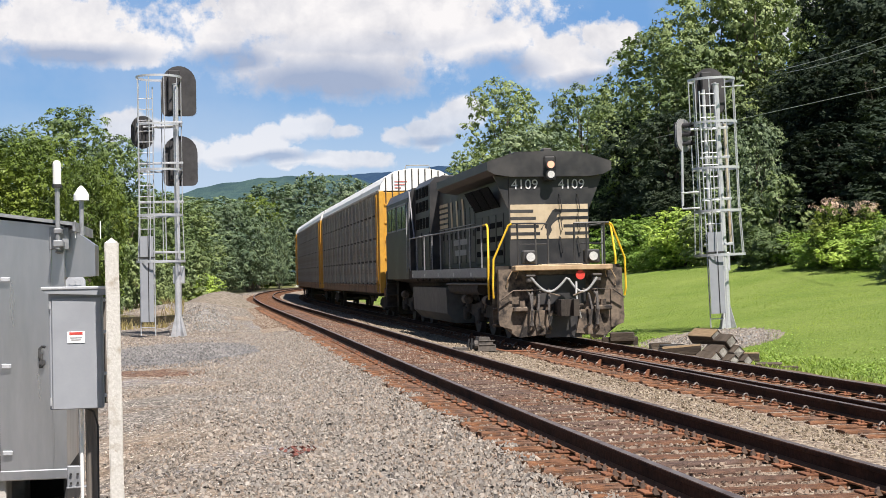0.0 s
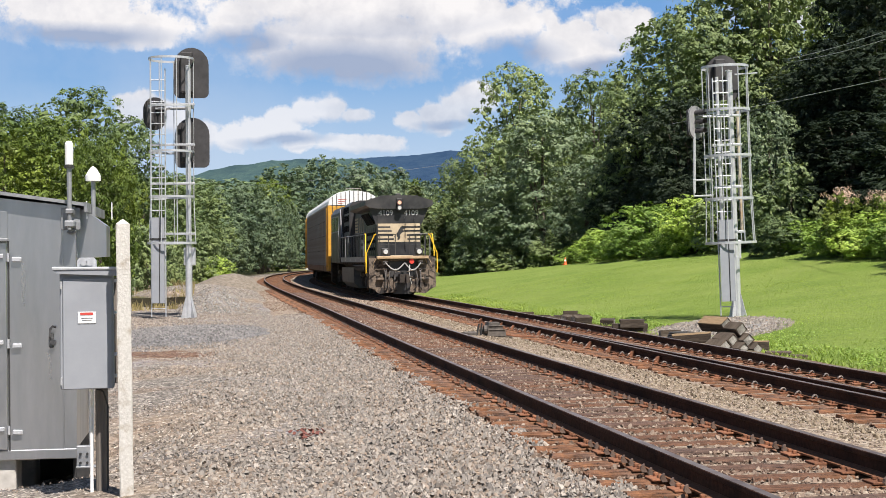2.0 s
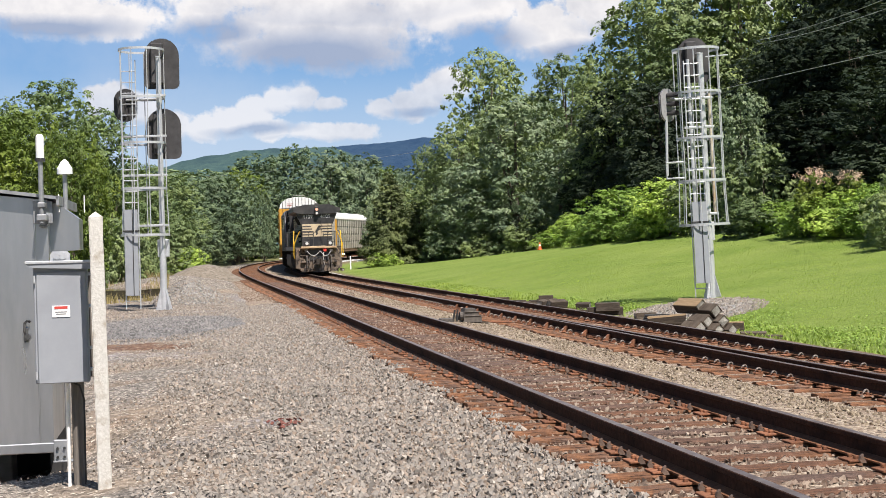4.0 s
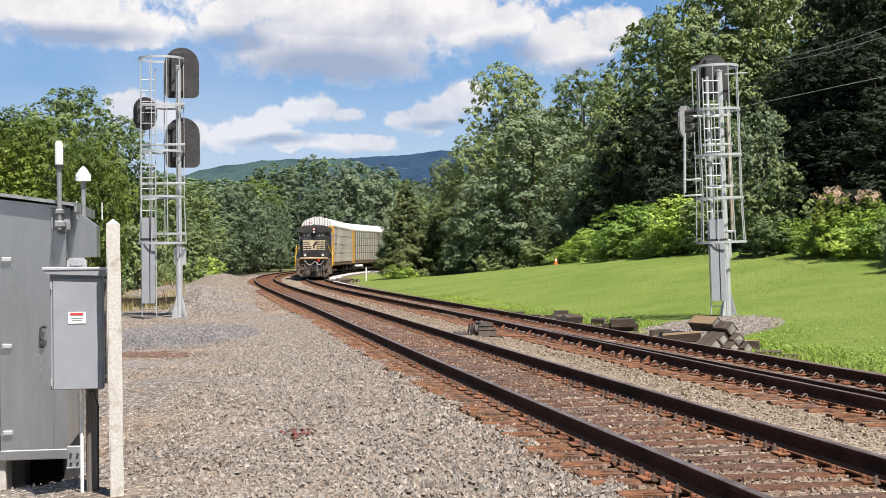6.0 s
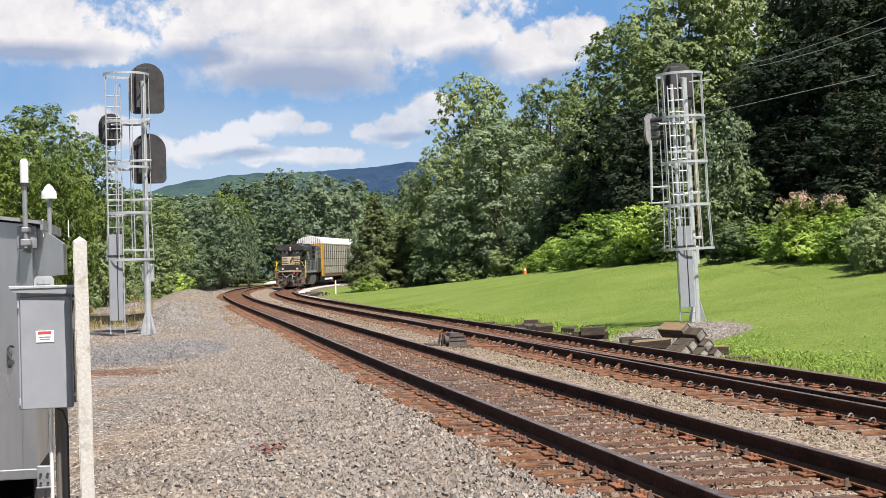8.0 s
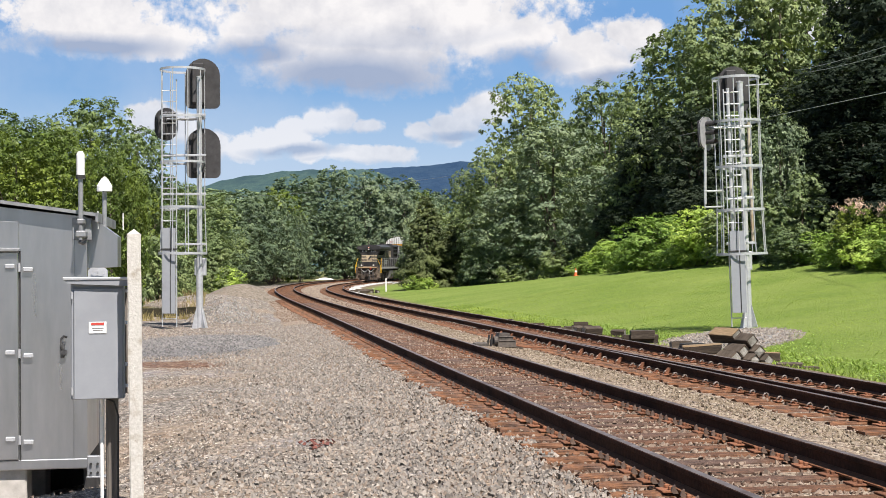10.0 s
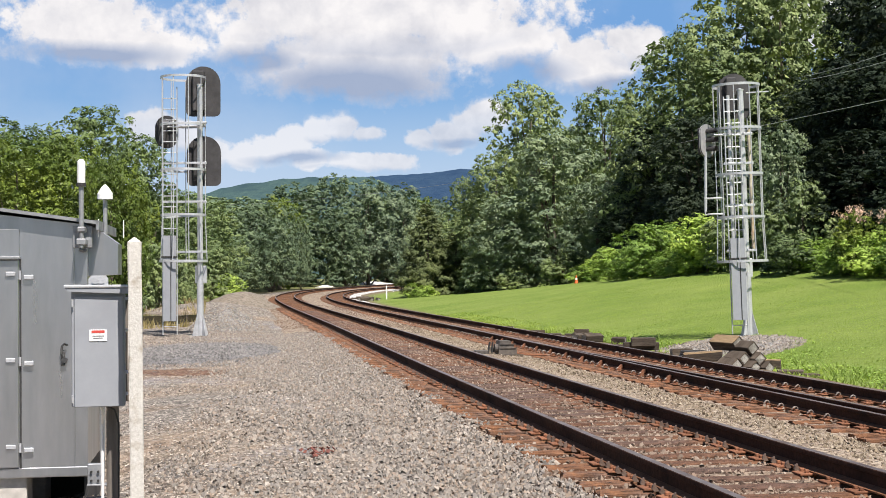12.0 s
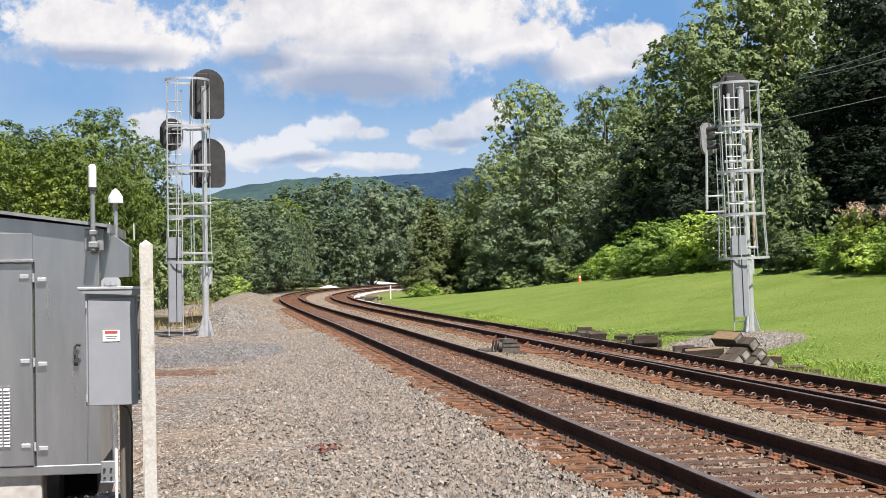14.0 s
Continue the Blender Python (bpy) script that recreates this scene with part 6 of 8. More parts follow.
def signal_mast(place, height, cage, ladder_x, pole_x, hoops, arms, heads, tilt, low_panel, label):
    """A steel mast with a caged ladder; x is across the view, heights above its foot."""
    t = empty("railway_signal", place @ pose(0, 0, 0, 0, tilt, 0))
    tagged(t, label, "railway signal", "signals beside the line")

    def piece(name, build, material=M_galv, parent=t, lab=""):
        bm = bmesh.new()
        build(bm)
        return part(name, bm, material, parent, lab)
    piece("mast", lambda bm: (rod(bm, (pole_x, 0, 0), (pole_x, 0, 1.75), 0.105, 16), rod(bm, (pole_x, 0, 1.75), (pole_x, 0, height), 0.085, 16), rod(bm, (pole_x, 0, height), (pole_x, 0, height + 0.03), 0.095, 16)), lab="galvanised tubular mast")
    piece("base_plate", lambda bm: box(bm, (pole_x, 0, 0.02), (0.6, 0.6, 0.04), 0.008))
    piece("footing", lambda bm: box(bm, (pole_x, 0, -0.14), (0.75, 0.75, 0.28), 0.03), M_concrete, lab="concrete footing")
    for k in range(4):
        a = math.pi / 4 + k * math.pi / 2

        def gusset(bm, a=a):
            vs = prism(bm, [(0.07, 0.03), (0.29, 0.03), (0.29, 0.08), (0.1, 0.75), (0.07, 0.75)], "y", -0.01, 0.01)
            bmesh.ops.transform(bm, matrix=Matrix.Translation((pole_x, 0, 0)) @ Matrix.Rotation(a, 4, "Z"), verts=vs)
        piece("gusset", gusset)
    # ladder
    cx, r_top, r_low, z_low, z_top = cage
    ly = -0.42
    for dx in (-0.22, 0.22):
        piece("ladder_rail", lambda bm: box(bm, (ladder_x + dx, ly, (z_top - 0.35) / 2 + 0.05), (0.03, 0.05, z_top - 0.45), 0.006))
    z = 0.35
    rung = None
    while z < z_top - 0.4:
        if rung is None:
            ob = piece("rung", lambda bm: rod(bm, (-0.22, 0, 0), (0.22, 0, 0), 0.014, 8))
            rung = ob.data
        else:
            ob = new("rung", rung)
            ob.parent = t
        ob.location = (ladder_x, ly, z)
        z += 0.335
    for z in arms:
        piece("stand_off", lambda bm: box(bm, ((ladder_x + pole_x) / 2, ly / 2 - 0.02, z), (abs(pole_x - ladder_x) + 0.5, 0.07, 0.07), 0.01, pose(0, 0, 0, 0, 0, 0)))
    # safety cage

    def radius(z):
        return float(np.interp(z, [z_low, z_low + 1.35, z_top], [r_low, r_top, r_top]))
    for z in hoops:
        r = radius(z)

        def hoop(bm, r=r, z=z):
            n = 32
            ring = []
            for k in range(n):
                a = 2 * math.pi * k / n
                c, s = math.cos(a), math.sin(a)
                ring.append([bm.verts.new((cx + (r + d) * c, (r + d) * s * 0.92, z + h)) for d, h in ((0, -0.035), (0.012, -0.035), (0.012, 0.035), (0, 0.035))])
            for k in range(n):
                for j in range(4):
                    bm.faces.new((ring[k][j], ring[k][(j + 1) % 4], ring[(k + 1) % n][(j + 1) % 4], ring[(k + 1) % n][j]))
            bmesh.ops.recalc_face_normals(bm, faces=bm.faces[:])
        piece("cage_hoop", hoop)
    for k in range(9):
        a = 2 * math.pi * (k + 0.35) / 9

        def bar(bm, a=a):
            pts = [(cx + (radius(z) - 0.012) * math.cos(a), (radius(z) - 0.012) * math.sin(a) * 0.92, z) for z in (z_low, z_low + 1.35, z_top)]
            pipe(bm, pts, 0.016, 6)
        piece("cage_bar", bar)
    # climb guard over the low rungs
    guard = piece("climb_guard", lambda bm: prism(bm, [(ladder_x - 0.2, ly - 0.1), (ladder_x + 0.2, ly - 0.1), (ladder_x + 0.2, ly - 0.06), (ladder_x - 0.2, ly - 0.06)], "z", low_panel[0], low_panel[1]), M_greybox, lab="grey sheet climb guard")
    piece("guard_edge", lambda bm: box(bm, (ladder_x + 0.05, ly - 0.11, (low_panel[0] + low_panel[1]) / 2), (0.02, 0.02, low_panel[1] - low_panel[0]), 0.004), M_dark, guard)
    piece("guard_strap", lambda bm: box(bm, (ladder_x, ly - 0.11, low_panel[0] + 0.75 * (low_panel[1] - low_panel[0])), (0.5, 0.02, 0.05), 0.004), M_dark, guard)
    piece("junction_box", lambda bm: box(bm, (pole_x, 0.16, 1.95), (0.36, 0.16, 0.55), 0.02), lab="small junction box on the mast")
    # heads
    for x, y, z, w, h, turn, front in heads:
        m = pose(x, y, z, 0, 0, turn)

        def board(bm, mat=0):
            vs = prism(bm, board_outline(w, h), "y", -0.012, 0.012)
            bmesh.ops.transform(bm, matrix=m, verts=vs)
        head = piece("signal_head", board, M_signal_grey if front else M_signal_black, lab="black oval signal head seen from behind" if not front else "grey signal board with black hooded lamps")

        def rim(bm):
            out = board_outline(w + 0.03, h + 0.03)
            n = len(out)
            sgn = 1
            a = [bm.verts.new(m @ Vector((p, 0.035 * sgn, q))) for p, q in out]
            b = [bm.verts.new(m @ Vector((p, 0.013 * sgn, q))) for p, q in out]
            for k in range(n):
                bm.faces.new((a[k], a[(k + 1) % n], b[(k + 1) % n], b[k]))
        piece("rim", rim, M_signal_edge, head)
        sy = 1 if not front else -1

        def housing(bm):
            vs = box(bm, (-w * 0.12, -0.12 * sy, 0), (w * 0.34, 0.2, h * 0.8), 0.03)
            bmesh.ops.transform(bm, matrix=m, verts=vs)
        piece("lamp_housing", housing, M_signal_black, head)
        for k in (-1, 0, 1):
            def hood(bm, k=k):
                c = Vector((0, 0.0, k * h * 0.27))
                rr = w * 0.15
                rows_ = []
                for d in (0.02, 0.32):
                    rows_.append([bm.verts.new(m @ (c + Vector((rr * math.cos(a), sy * d, rr * math.sin(a))))) for a in np.linspace(-0.5, math.pi + 0.5, 12)])
                for q in range(11):
                    bm.faces.new((rows_[0][q], rows_[0][q + 1], rows_[1][q + 1], rows_[1][q]))
            piece("lamp_hood", hood, M_signal_black, head)
        piece("mount_arm", lambda bm: rod(bm, (x, y * 0.9, z + 0.15), (pole_x, 0, z + 0.15), 0.035, 8), M_galv, head)
    return t


signal_mast(pose(-8.85, 43.5, -0.3), 7.85, (0.0, 0.69, 0.74, 2.37, 8.08), -0.33, 0.52,
            (8.08, 6.6, 5.2, 3.8, 2.37), (6.65, 5.4, 4.2, 2.65),
            [(0.58, 0.25, 7.68, 1.07, 1.57, 4, False), (-0.58, 0.3, 6.42, 0.74, 1.03, -6, False), (0.6, 0.25, 5.5, 1.06, 1.56, 4, False)], 0.2, (0.52, 3.15),
            "galvanised railway signal mast with caged ladder and three black heads")
right_signal = signal_mast(pose(7.86, 40.1, -0.27), 7.02, (0.0, 0.66, 0.71, 2.15, 7.15), -0.22, 0.12,
            (7.15, 5.92, 4.62, 3.4, 2.15), (5.75, 4.92, 3.73, 2.45),
            [(0.0, 0.35, 6.9, 0.88, 1.3, 2, False), (-0.85, 0.1, 5.62, 0.62, 0.95, 42, True)], -1.5, (0.5, 2.8),
            "galvanised railway signal mast with caged ladder, leaning slightly on the lawn")
bm = bmesh.new()
pipe(bm, [(-0.55, -0.3, 3.95), (-1.05, -0.3, 3.95), (-1.05, -0.3, 3.5), (-0.5, -0.3, 3.5)], 0.03, 6)
part("side_frame", bm, M_galv, right_signal)
bm = bmesh.new()
rod(bm, (-0.98, 0.05, 3.6), (-0.92, 0.05, 5.3), 0.04, 8)
part("head_stem", bm, M_galv, right_signal)
bm = bmesh.new()
rod(bm, (0.3, 0.1, 6.95), (0.95, 0.1, 6.97), 0.02, 6)
part("top_spur", bm, M_galv, right_signal)
bm = bmesh.new()
pipe(bm, [(0.36, 0.12, 2.5), (0.35, 0.12, 5.9)], 0.055, 10)
part("conduit", bm, surface("rust-streaked conduit", (0.42, 0.36, 0.27), (0.6, 0.55, 0.46), 6, 0.7, 0.1, 0.2, (0.42, 0.19, 0.05), 1.1, (0.5, 0.7)), right_signal, "rust-streaked conduit beside the mast")
bm = bmesh.new()
rod(bm, (-0.22, 0.1, 2.2), (-0.22, 0.1, 6.9), 0.05, 10)
part("cable_duct", bm, M_galv, right_signal)


# ---- planting ----
M_cedar = leaf_material("cedar leaf", (0.062, 0.078, 0.036), (0.165, 0.2, 0.085), shine=0.1)

def woods():
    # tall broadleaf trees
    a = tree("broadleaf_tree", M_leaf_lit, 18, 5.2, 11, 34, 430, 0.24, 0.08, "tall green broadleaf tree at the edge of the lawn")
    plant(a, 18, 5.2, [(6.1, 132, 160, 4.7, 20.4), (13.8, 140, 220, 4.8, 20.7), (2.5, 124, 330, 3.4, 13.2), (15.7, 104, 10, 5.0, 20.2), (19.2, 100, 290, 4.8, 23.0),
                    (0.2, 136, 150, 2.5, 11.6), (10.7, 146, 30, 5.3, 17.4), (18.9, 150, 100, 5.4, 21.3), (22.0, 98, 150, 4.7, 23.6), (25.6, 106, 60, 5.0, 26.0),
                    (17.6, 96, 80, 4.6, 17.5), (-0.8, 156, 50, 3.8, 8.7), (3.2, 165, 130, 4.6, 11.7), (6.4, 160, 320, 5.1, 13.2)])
    b = tree("silvery_tree", M_leaf_grey, 14, 4.8, 12, 30, 460, 0.22, 0.03, "broadleaf tree with pale undersides of leaves, beside the lawn")
    plant(b, 14, 4.8, [(7.1, 117, 70, 5.1, 14.5), (-6.9, 188, 20, 1.9, 9.6), (-7.5, 180, 80, 1.5, 7.6), (-5.2, 193, 200, 2.6, 12.0), (10.3, 112, 230, 3.0, 9.6), (3.0, 119, 300, 3.4, 8.8), (16.2, 73, 150, 1.7, 9.6), (13.3, 108, 240, 2.6, 11.8),
                    (17.2, 84, 80, 2.7, 8.7), (-2.2, 142, 210, 2.6, 6.4)])
    c = tree("dark_tree", M_leaf_dark_shade, 20, 5.4, 13, 34, 420, 0.28, 0.04, "tall dark green tree, hillside shade put into its leaf colour")
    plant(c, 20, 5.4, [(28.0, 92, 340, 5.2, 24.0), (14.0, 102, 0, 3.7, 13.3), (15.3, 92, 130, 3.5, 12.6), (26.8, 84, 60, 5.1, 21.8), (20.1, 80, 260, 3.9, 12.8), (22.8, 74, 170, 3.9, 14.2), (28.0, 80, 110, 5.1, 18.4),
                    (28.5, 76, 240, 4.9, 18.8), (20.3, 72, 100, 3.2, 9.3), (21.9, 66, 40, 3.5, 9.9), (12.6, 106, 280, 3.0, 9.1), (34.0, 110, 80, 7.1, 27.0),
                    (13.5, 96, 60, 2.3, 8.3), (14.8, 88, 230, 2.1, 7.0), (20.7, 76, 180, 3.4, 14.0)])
    # left of the line
    d = tree("yellow_green_tree", M_leaf_yellow, 8.5, 3.4, 14, 30, 640, 0.125, 0.05, "yellow-green leafy tree behind the metal shelter")
    plant(d, 8.5, 3.4, [(-18.0, 62, 0, 2.7, 8.2), (-14.5, 57, 0, 1.6, 6.8), (-18.7, 58, 130, 2.8, 7.6), (-23.6, 66, 130, 3.2, 8.9), (-16.6, 68, 100, 1.6, 6.4)])
    e = tree("broadleaf_tree", M_leaf, 12, 3.8, 15, 30, 460, 0.17, 0.03, "dark green broadleaf tree beyond the gravel yard")
    plant(e, 12, 3.8, [(-23.1, 86, 100, 4.2, 12.6), (-17.9, 76, 180, 2.4, 9.7), (-19.5, 94, 200, 2.6, 7.8), (-18.8, 84, 120, 2.0, 7.1), (-28.1, 92, 340, 4.8, 11.9),
                    (-33.2, 96, 130, 5.4, 13.2), (-21.5, 118, 110, 2.8, 8.3), (-21.0, 106, 120, 2.6, 6.8)])
    g = tree("roadside_tree", M_leaf_far_haze, 11, 4.8, 16, 28, 380, 0.25, 0.1, "low spreading tree at the outside of the curve")
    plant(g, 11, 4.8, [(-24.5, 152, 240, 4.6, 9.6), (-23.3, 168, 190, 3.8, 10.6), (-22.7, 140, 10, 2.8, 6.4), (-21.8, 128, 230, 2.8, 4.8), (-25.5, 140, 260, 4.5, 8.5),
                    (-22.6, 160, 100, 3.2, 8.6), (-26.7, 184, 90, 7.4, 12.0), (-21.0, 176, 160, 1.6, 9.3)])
    h = tree("broadleaf_tree", M_leaf_far_haze, 17, 5.6, 17, 28, 270, 0.36, 0.0, "tall green tree in the woods beyond the curve")
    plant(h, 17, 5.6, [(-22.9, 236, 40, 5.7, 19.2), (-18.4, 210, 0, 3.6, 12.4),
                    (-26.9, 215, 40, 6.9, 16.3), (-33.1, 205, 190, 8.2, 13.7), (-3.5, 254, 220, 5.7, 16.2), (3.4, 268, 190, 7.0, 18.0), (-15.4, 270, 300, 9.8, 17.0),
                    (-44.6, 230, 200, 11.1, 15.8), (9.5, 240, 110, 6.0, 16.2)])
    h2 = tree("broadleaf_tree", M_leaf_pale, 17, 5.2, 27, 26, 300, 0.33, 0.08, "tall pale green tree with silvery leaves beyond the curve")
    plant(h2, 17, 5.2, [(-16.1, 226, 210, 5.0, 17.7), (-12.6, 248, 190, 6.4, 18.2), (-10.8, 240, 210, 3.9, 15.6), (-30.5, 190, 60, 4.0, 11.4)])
    h3 = tree("broadleaf_tree", M_leaf_yellow, 12, 4.0, 28, 26, 300, 0.25, 0.05, "yellow-green tree among the darker woods beyond the curve")
    plant(h3, 12, 4.0, [(-23.9, 177, 0, 3.4, 12.4), (-8.0, 262, 120, 4.4, 17.2)])
    k = tree("cedar_tree", M_cedar, 8.6, 2.7, 18, 50, 360, 0.14, 0.0, "dark bushy cedar tree at the inside of the curve", "cone", 0.25)
    plant(k, 8.6, 2.7, [(-3.7, 126, 300, 2.9, 8.9), (-4.3, 135, 120, 1.9, 6.6), (-1.2, 128, 300, 2.6, 6.4), (-3.6, 131, 20, 2.4, 5.0), (0.9, 131, 270, 2.6, 7.0)])
    # shrubs
    s1 = tree("shrub", M_leaf_bright, 3.6, 2.0, 19, 22, 420, 0.11, 0.0, "bright green leafy shrub at the edge of the lawn")
    plant(s1, 3.6, 2.0, [(10.1, 96, 110, 2.3, 3.5), (11.7, 86, 30, 2.5, 4.9), (13.6, 80, 160, 2.4, 5.0), (10.5, 88, 10, 1.8, 3.2), (16.2, 66, 220, 1.6, 3.2),
                    (17.4, 58, 250, 1.9, 3.4), (16.6, 61, 10, 1.5, 3.2), (18.2, 56, 350, 1.8, 3.7), (-4.7, 124, 260, 0.9, 1.15), (-3.6, 123, 40, 0.9, 0.95), (-15.9, 92, 230, 1.2, 1.9),
                    (8.8, 102, 240, 1.5, 2.5), (12.4, 82, 0, 1.6, 3.3)])
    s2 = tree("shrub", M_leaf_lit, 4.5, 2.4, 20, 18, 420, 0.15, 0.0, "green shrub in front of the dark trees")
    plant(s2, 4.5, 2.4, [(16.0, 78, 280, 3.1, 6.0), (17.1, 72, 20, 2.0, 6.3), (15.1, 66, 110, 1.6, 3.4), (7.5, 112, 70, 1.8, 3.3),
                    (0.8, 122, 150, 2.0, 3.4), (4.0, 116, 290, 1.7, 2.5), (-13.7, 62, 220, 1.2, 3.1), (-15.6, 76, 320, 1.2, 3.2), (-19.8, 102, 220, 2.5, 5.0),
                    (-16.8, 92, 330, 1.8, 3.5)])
    s3 = tree("flowering_shrub", M_leaf_yellow, 2.6, 1.0, 21, 14, 300, 0.085, 0.0, "tall shrub with faded pink flower heads")
    rng = np.random.RandomState(31)
    heads = np.c_[rng.normal(size=(26, 2)) * 0.42, rng.uniform(2.1, 2.65, 26)]
    sprays = quads_mesh("flower_spray", leaves(rng, heads, np.full((26, 3), 0.21) * np.array([1, 1, 0.6]), 26, 0.05), 3, M_flower, s3)
    tagged(sprays, "faded pink flower heads", kind="stuff")
    plant(s3, 2.6, 1.0, [(16.4, 60, 160, 0.9, 4.35), (18.0, 60, 290, 0.9, 4.2)])
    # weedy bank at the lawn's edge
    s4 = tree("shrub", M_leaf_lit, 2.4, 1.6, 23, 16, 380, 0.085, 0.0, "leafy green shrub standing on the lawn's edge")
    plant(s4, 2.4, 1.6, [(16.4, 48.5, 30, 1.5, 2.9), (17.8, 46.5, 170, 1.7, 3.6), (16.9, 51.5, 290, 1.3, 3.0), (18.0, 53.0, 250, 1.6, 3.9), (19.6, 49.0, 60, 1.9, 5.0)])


woods()


# ---- along the tracks ----
M_machine = surface("weathered grey casting", (0.05, 0.043, 0.038), (0.11, 0.096, 0.084), 10, 0.7, 0.1, 0.3, (0.17, 0.145, 0.12), 2, (0.5, 0.8))
M_tan_wood = surface("bleached tan timber", (0.15, 0.10, 0.05), (0.30, 0.21, 0.12), 10, 0.9, 0, 0.5, (0.14, 0.1, 0.06), 2, (0.5, 0.8), (0.5, 6, 6), 0.2)
M_orange = surface("orange plastic", (0.75, 0.13, 0.03), (0.8, 0.17, 0.05), 8, 0.5, 0, 0)
M_mound = gravel_material("pale gravel heap", [(0.09, 0.088, 0.088), (0.2, 0.195, 0.185), (0.33, 0.32, 0.3)], 16)


M_tanmound = gravel_material("tan gravel and soil", [(0.10, 0.085, 0.068), (0.19, 0.16, 0.125), (0.25, 0.22, 0.18)], 12)
M_darkmound = gravel_material("dark gravel spread", [(0.055, 0.054, 0.056), (0.14, 0.137, 0.138), (0.26, 0.255, 0.25)], 30)
M_rust_soil = gravel_material("rust-brown soil", [(0.07, 0.035, 0.022), (0.13, 0.07, 0.045), (0.22, 0.15, 0.10)], 22)


M_white_stone = gravel_material("white stone", [(0.5, 0.5, 0.5), (0.75, 0.75, 0.74), (0.85, 0.85, 0.84)], 5)


def switch_machine():
    t = empty("switch_machine", pose(0.6, 31.9, -0.34, 0, 0, 10) @ Matrix.Scale(0.74, 4))
    tagged(t, "weathered grey switch machine with rods between the tracks", "switch machine")

    def piece(name, build, material=M_machine):
        bm = bmesh.new()
        build(bm)
        return part(name, bm, material, t)
    piece("bearer", lambda bm: box(bm, (0.1, 0, 0.03), (1.5, 0.3, 0.14), 0.015), M_creosote)
    piece("casing", lambda bm: prism(bm, [(0.05, 0.1), (0.62, 0.1), (0.6, 0.3), (0.52, 0.32), (0.52, 0.42), (0.44, 0.44), (0.42, 0.52), (0.1, 0.53), (0.06, 0.4)], "y", -0.28, 0.28))
    for z in (0.3, 0.42):
        piece("cover_lip", lambda bm: box(bm, (0.33, -0.29, z), (0.5, 0.03, 0.03), 0.008))
    piece("motor_end", lambda bm: (rod(bm, (-0.05, -0.12, 0.3), (0.08, -0.12, 0.3), 0.13, 14), rod(bm, (-0.12, 0.1, 0.25), (0.05, 0.1, 0.25), 0.09, 12)))
    piece("lever", lambda bm: (rod(bm, (-0.15, -0.2, 0.12), (-0.12, -0.2, 0.5), 0.03, 8), rod(bm, (-0.22, 0.05, 0.12), (-0.16, 0.05, 0.48), 0.03, 8)), M_dark)
    piece("lock_box", lambda bm: box(bm, (-0.45, 0, 0.16), (0.4, 0.4, 0.16), 0.02))
    piece("throw_rod", lambda bm: pipe(bm, [(0.6, -0.1, 0.15), (0.95, -0.12, 0.08), (1.6, -0.1, 0.06)], 0.025, 8), M_plate)
    piece("throw_rod", lambda bm: pipe(bm, [(0.6, 0.12, 0.2), (0.85, 0.12, 0.08), (1.6, 0.14, 0.06)], 0.02, 8), M_plate)


def timber(x, y, z, length, size, rz, roll=0.0, pitch=0.0, tan=False, label="short old timber with weathered grey ends"):
    bm = bmesh.new()
    vs = box(bm, (0, 0, 0), (length, size, size * 0.9), 0.012)
    bm.normal_update()
    ends = [f for f in bm.faces if abs(f.normal.x) > 0.95]
    for f in bm.faces:
        f.material_index = 2 if tan and f.normal.z > 0.6 else 0
    for f in ends:
        f.material_index = 1
    # the dark soaked rim round the pale heart of the cut
    rim = bmesh.ops.inset_individual(bm, faces=ends, thickness=0.014, depth=-0.004)
    for f in rim["faces"]:
        f.material_index = 0
    rng = random.Random(int(x * 1000) + int(y * 77))
    for v in bm.verts:
        v.co += Vector((rng.uniform(-0.02, 0.02), rng.uniform(-0.01, 0.01), rng.uniform(-0.01, 0.01)))
    ob = part("timber", bm, [M_creosote, M_timber_end, M_tan_wood])
    ob.matrix_world = pose(x, y, z) @ pose(0, 0, 0, roll, pitch, rz)
    tagged(ob, label, "timber", "old timbers beside the track")
    return ob


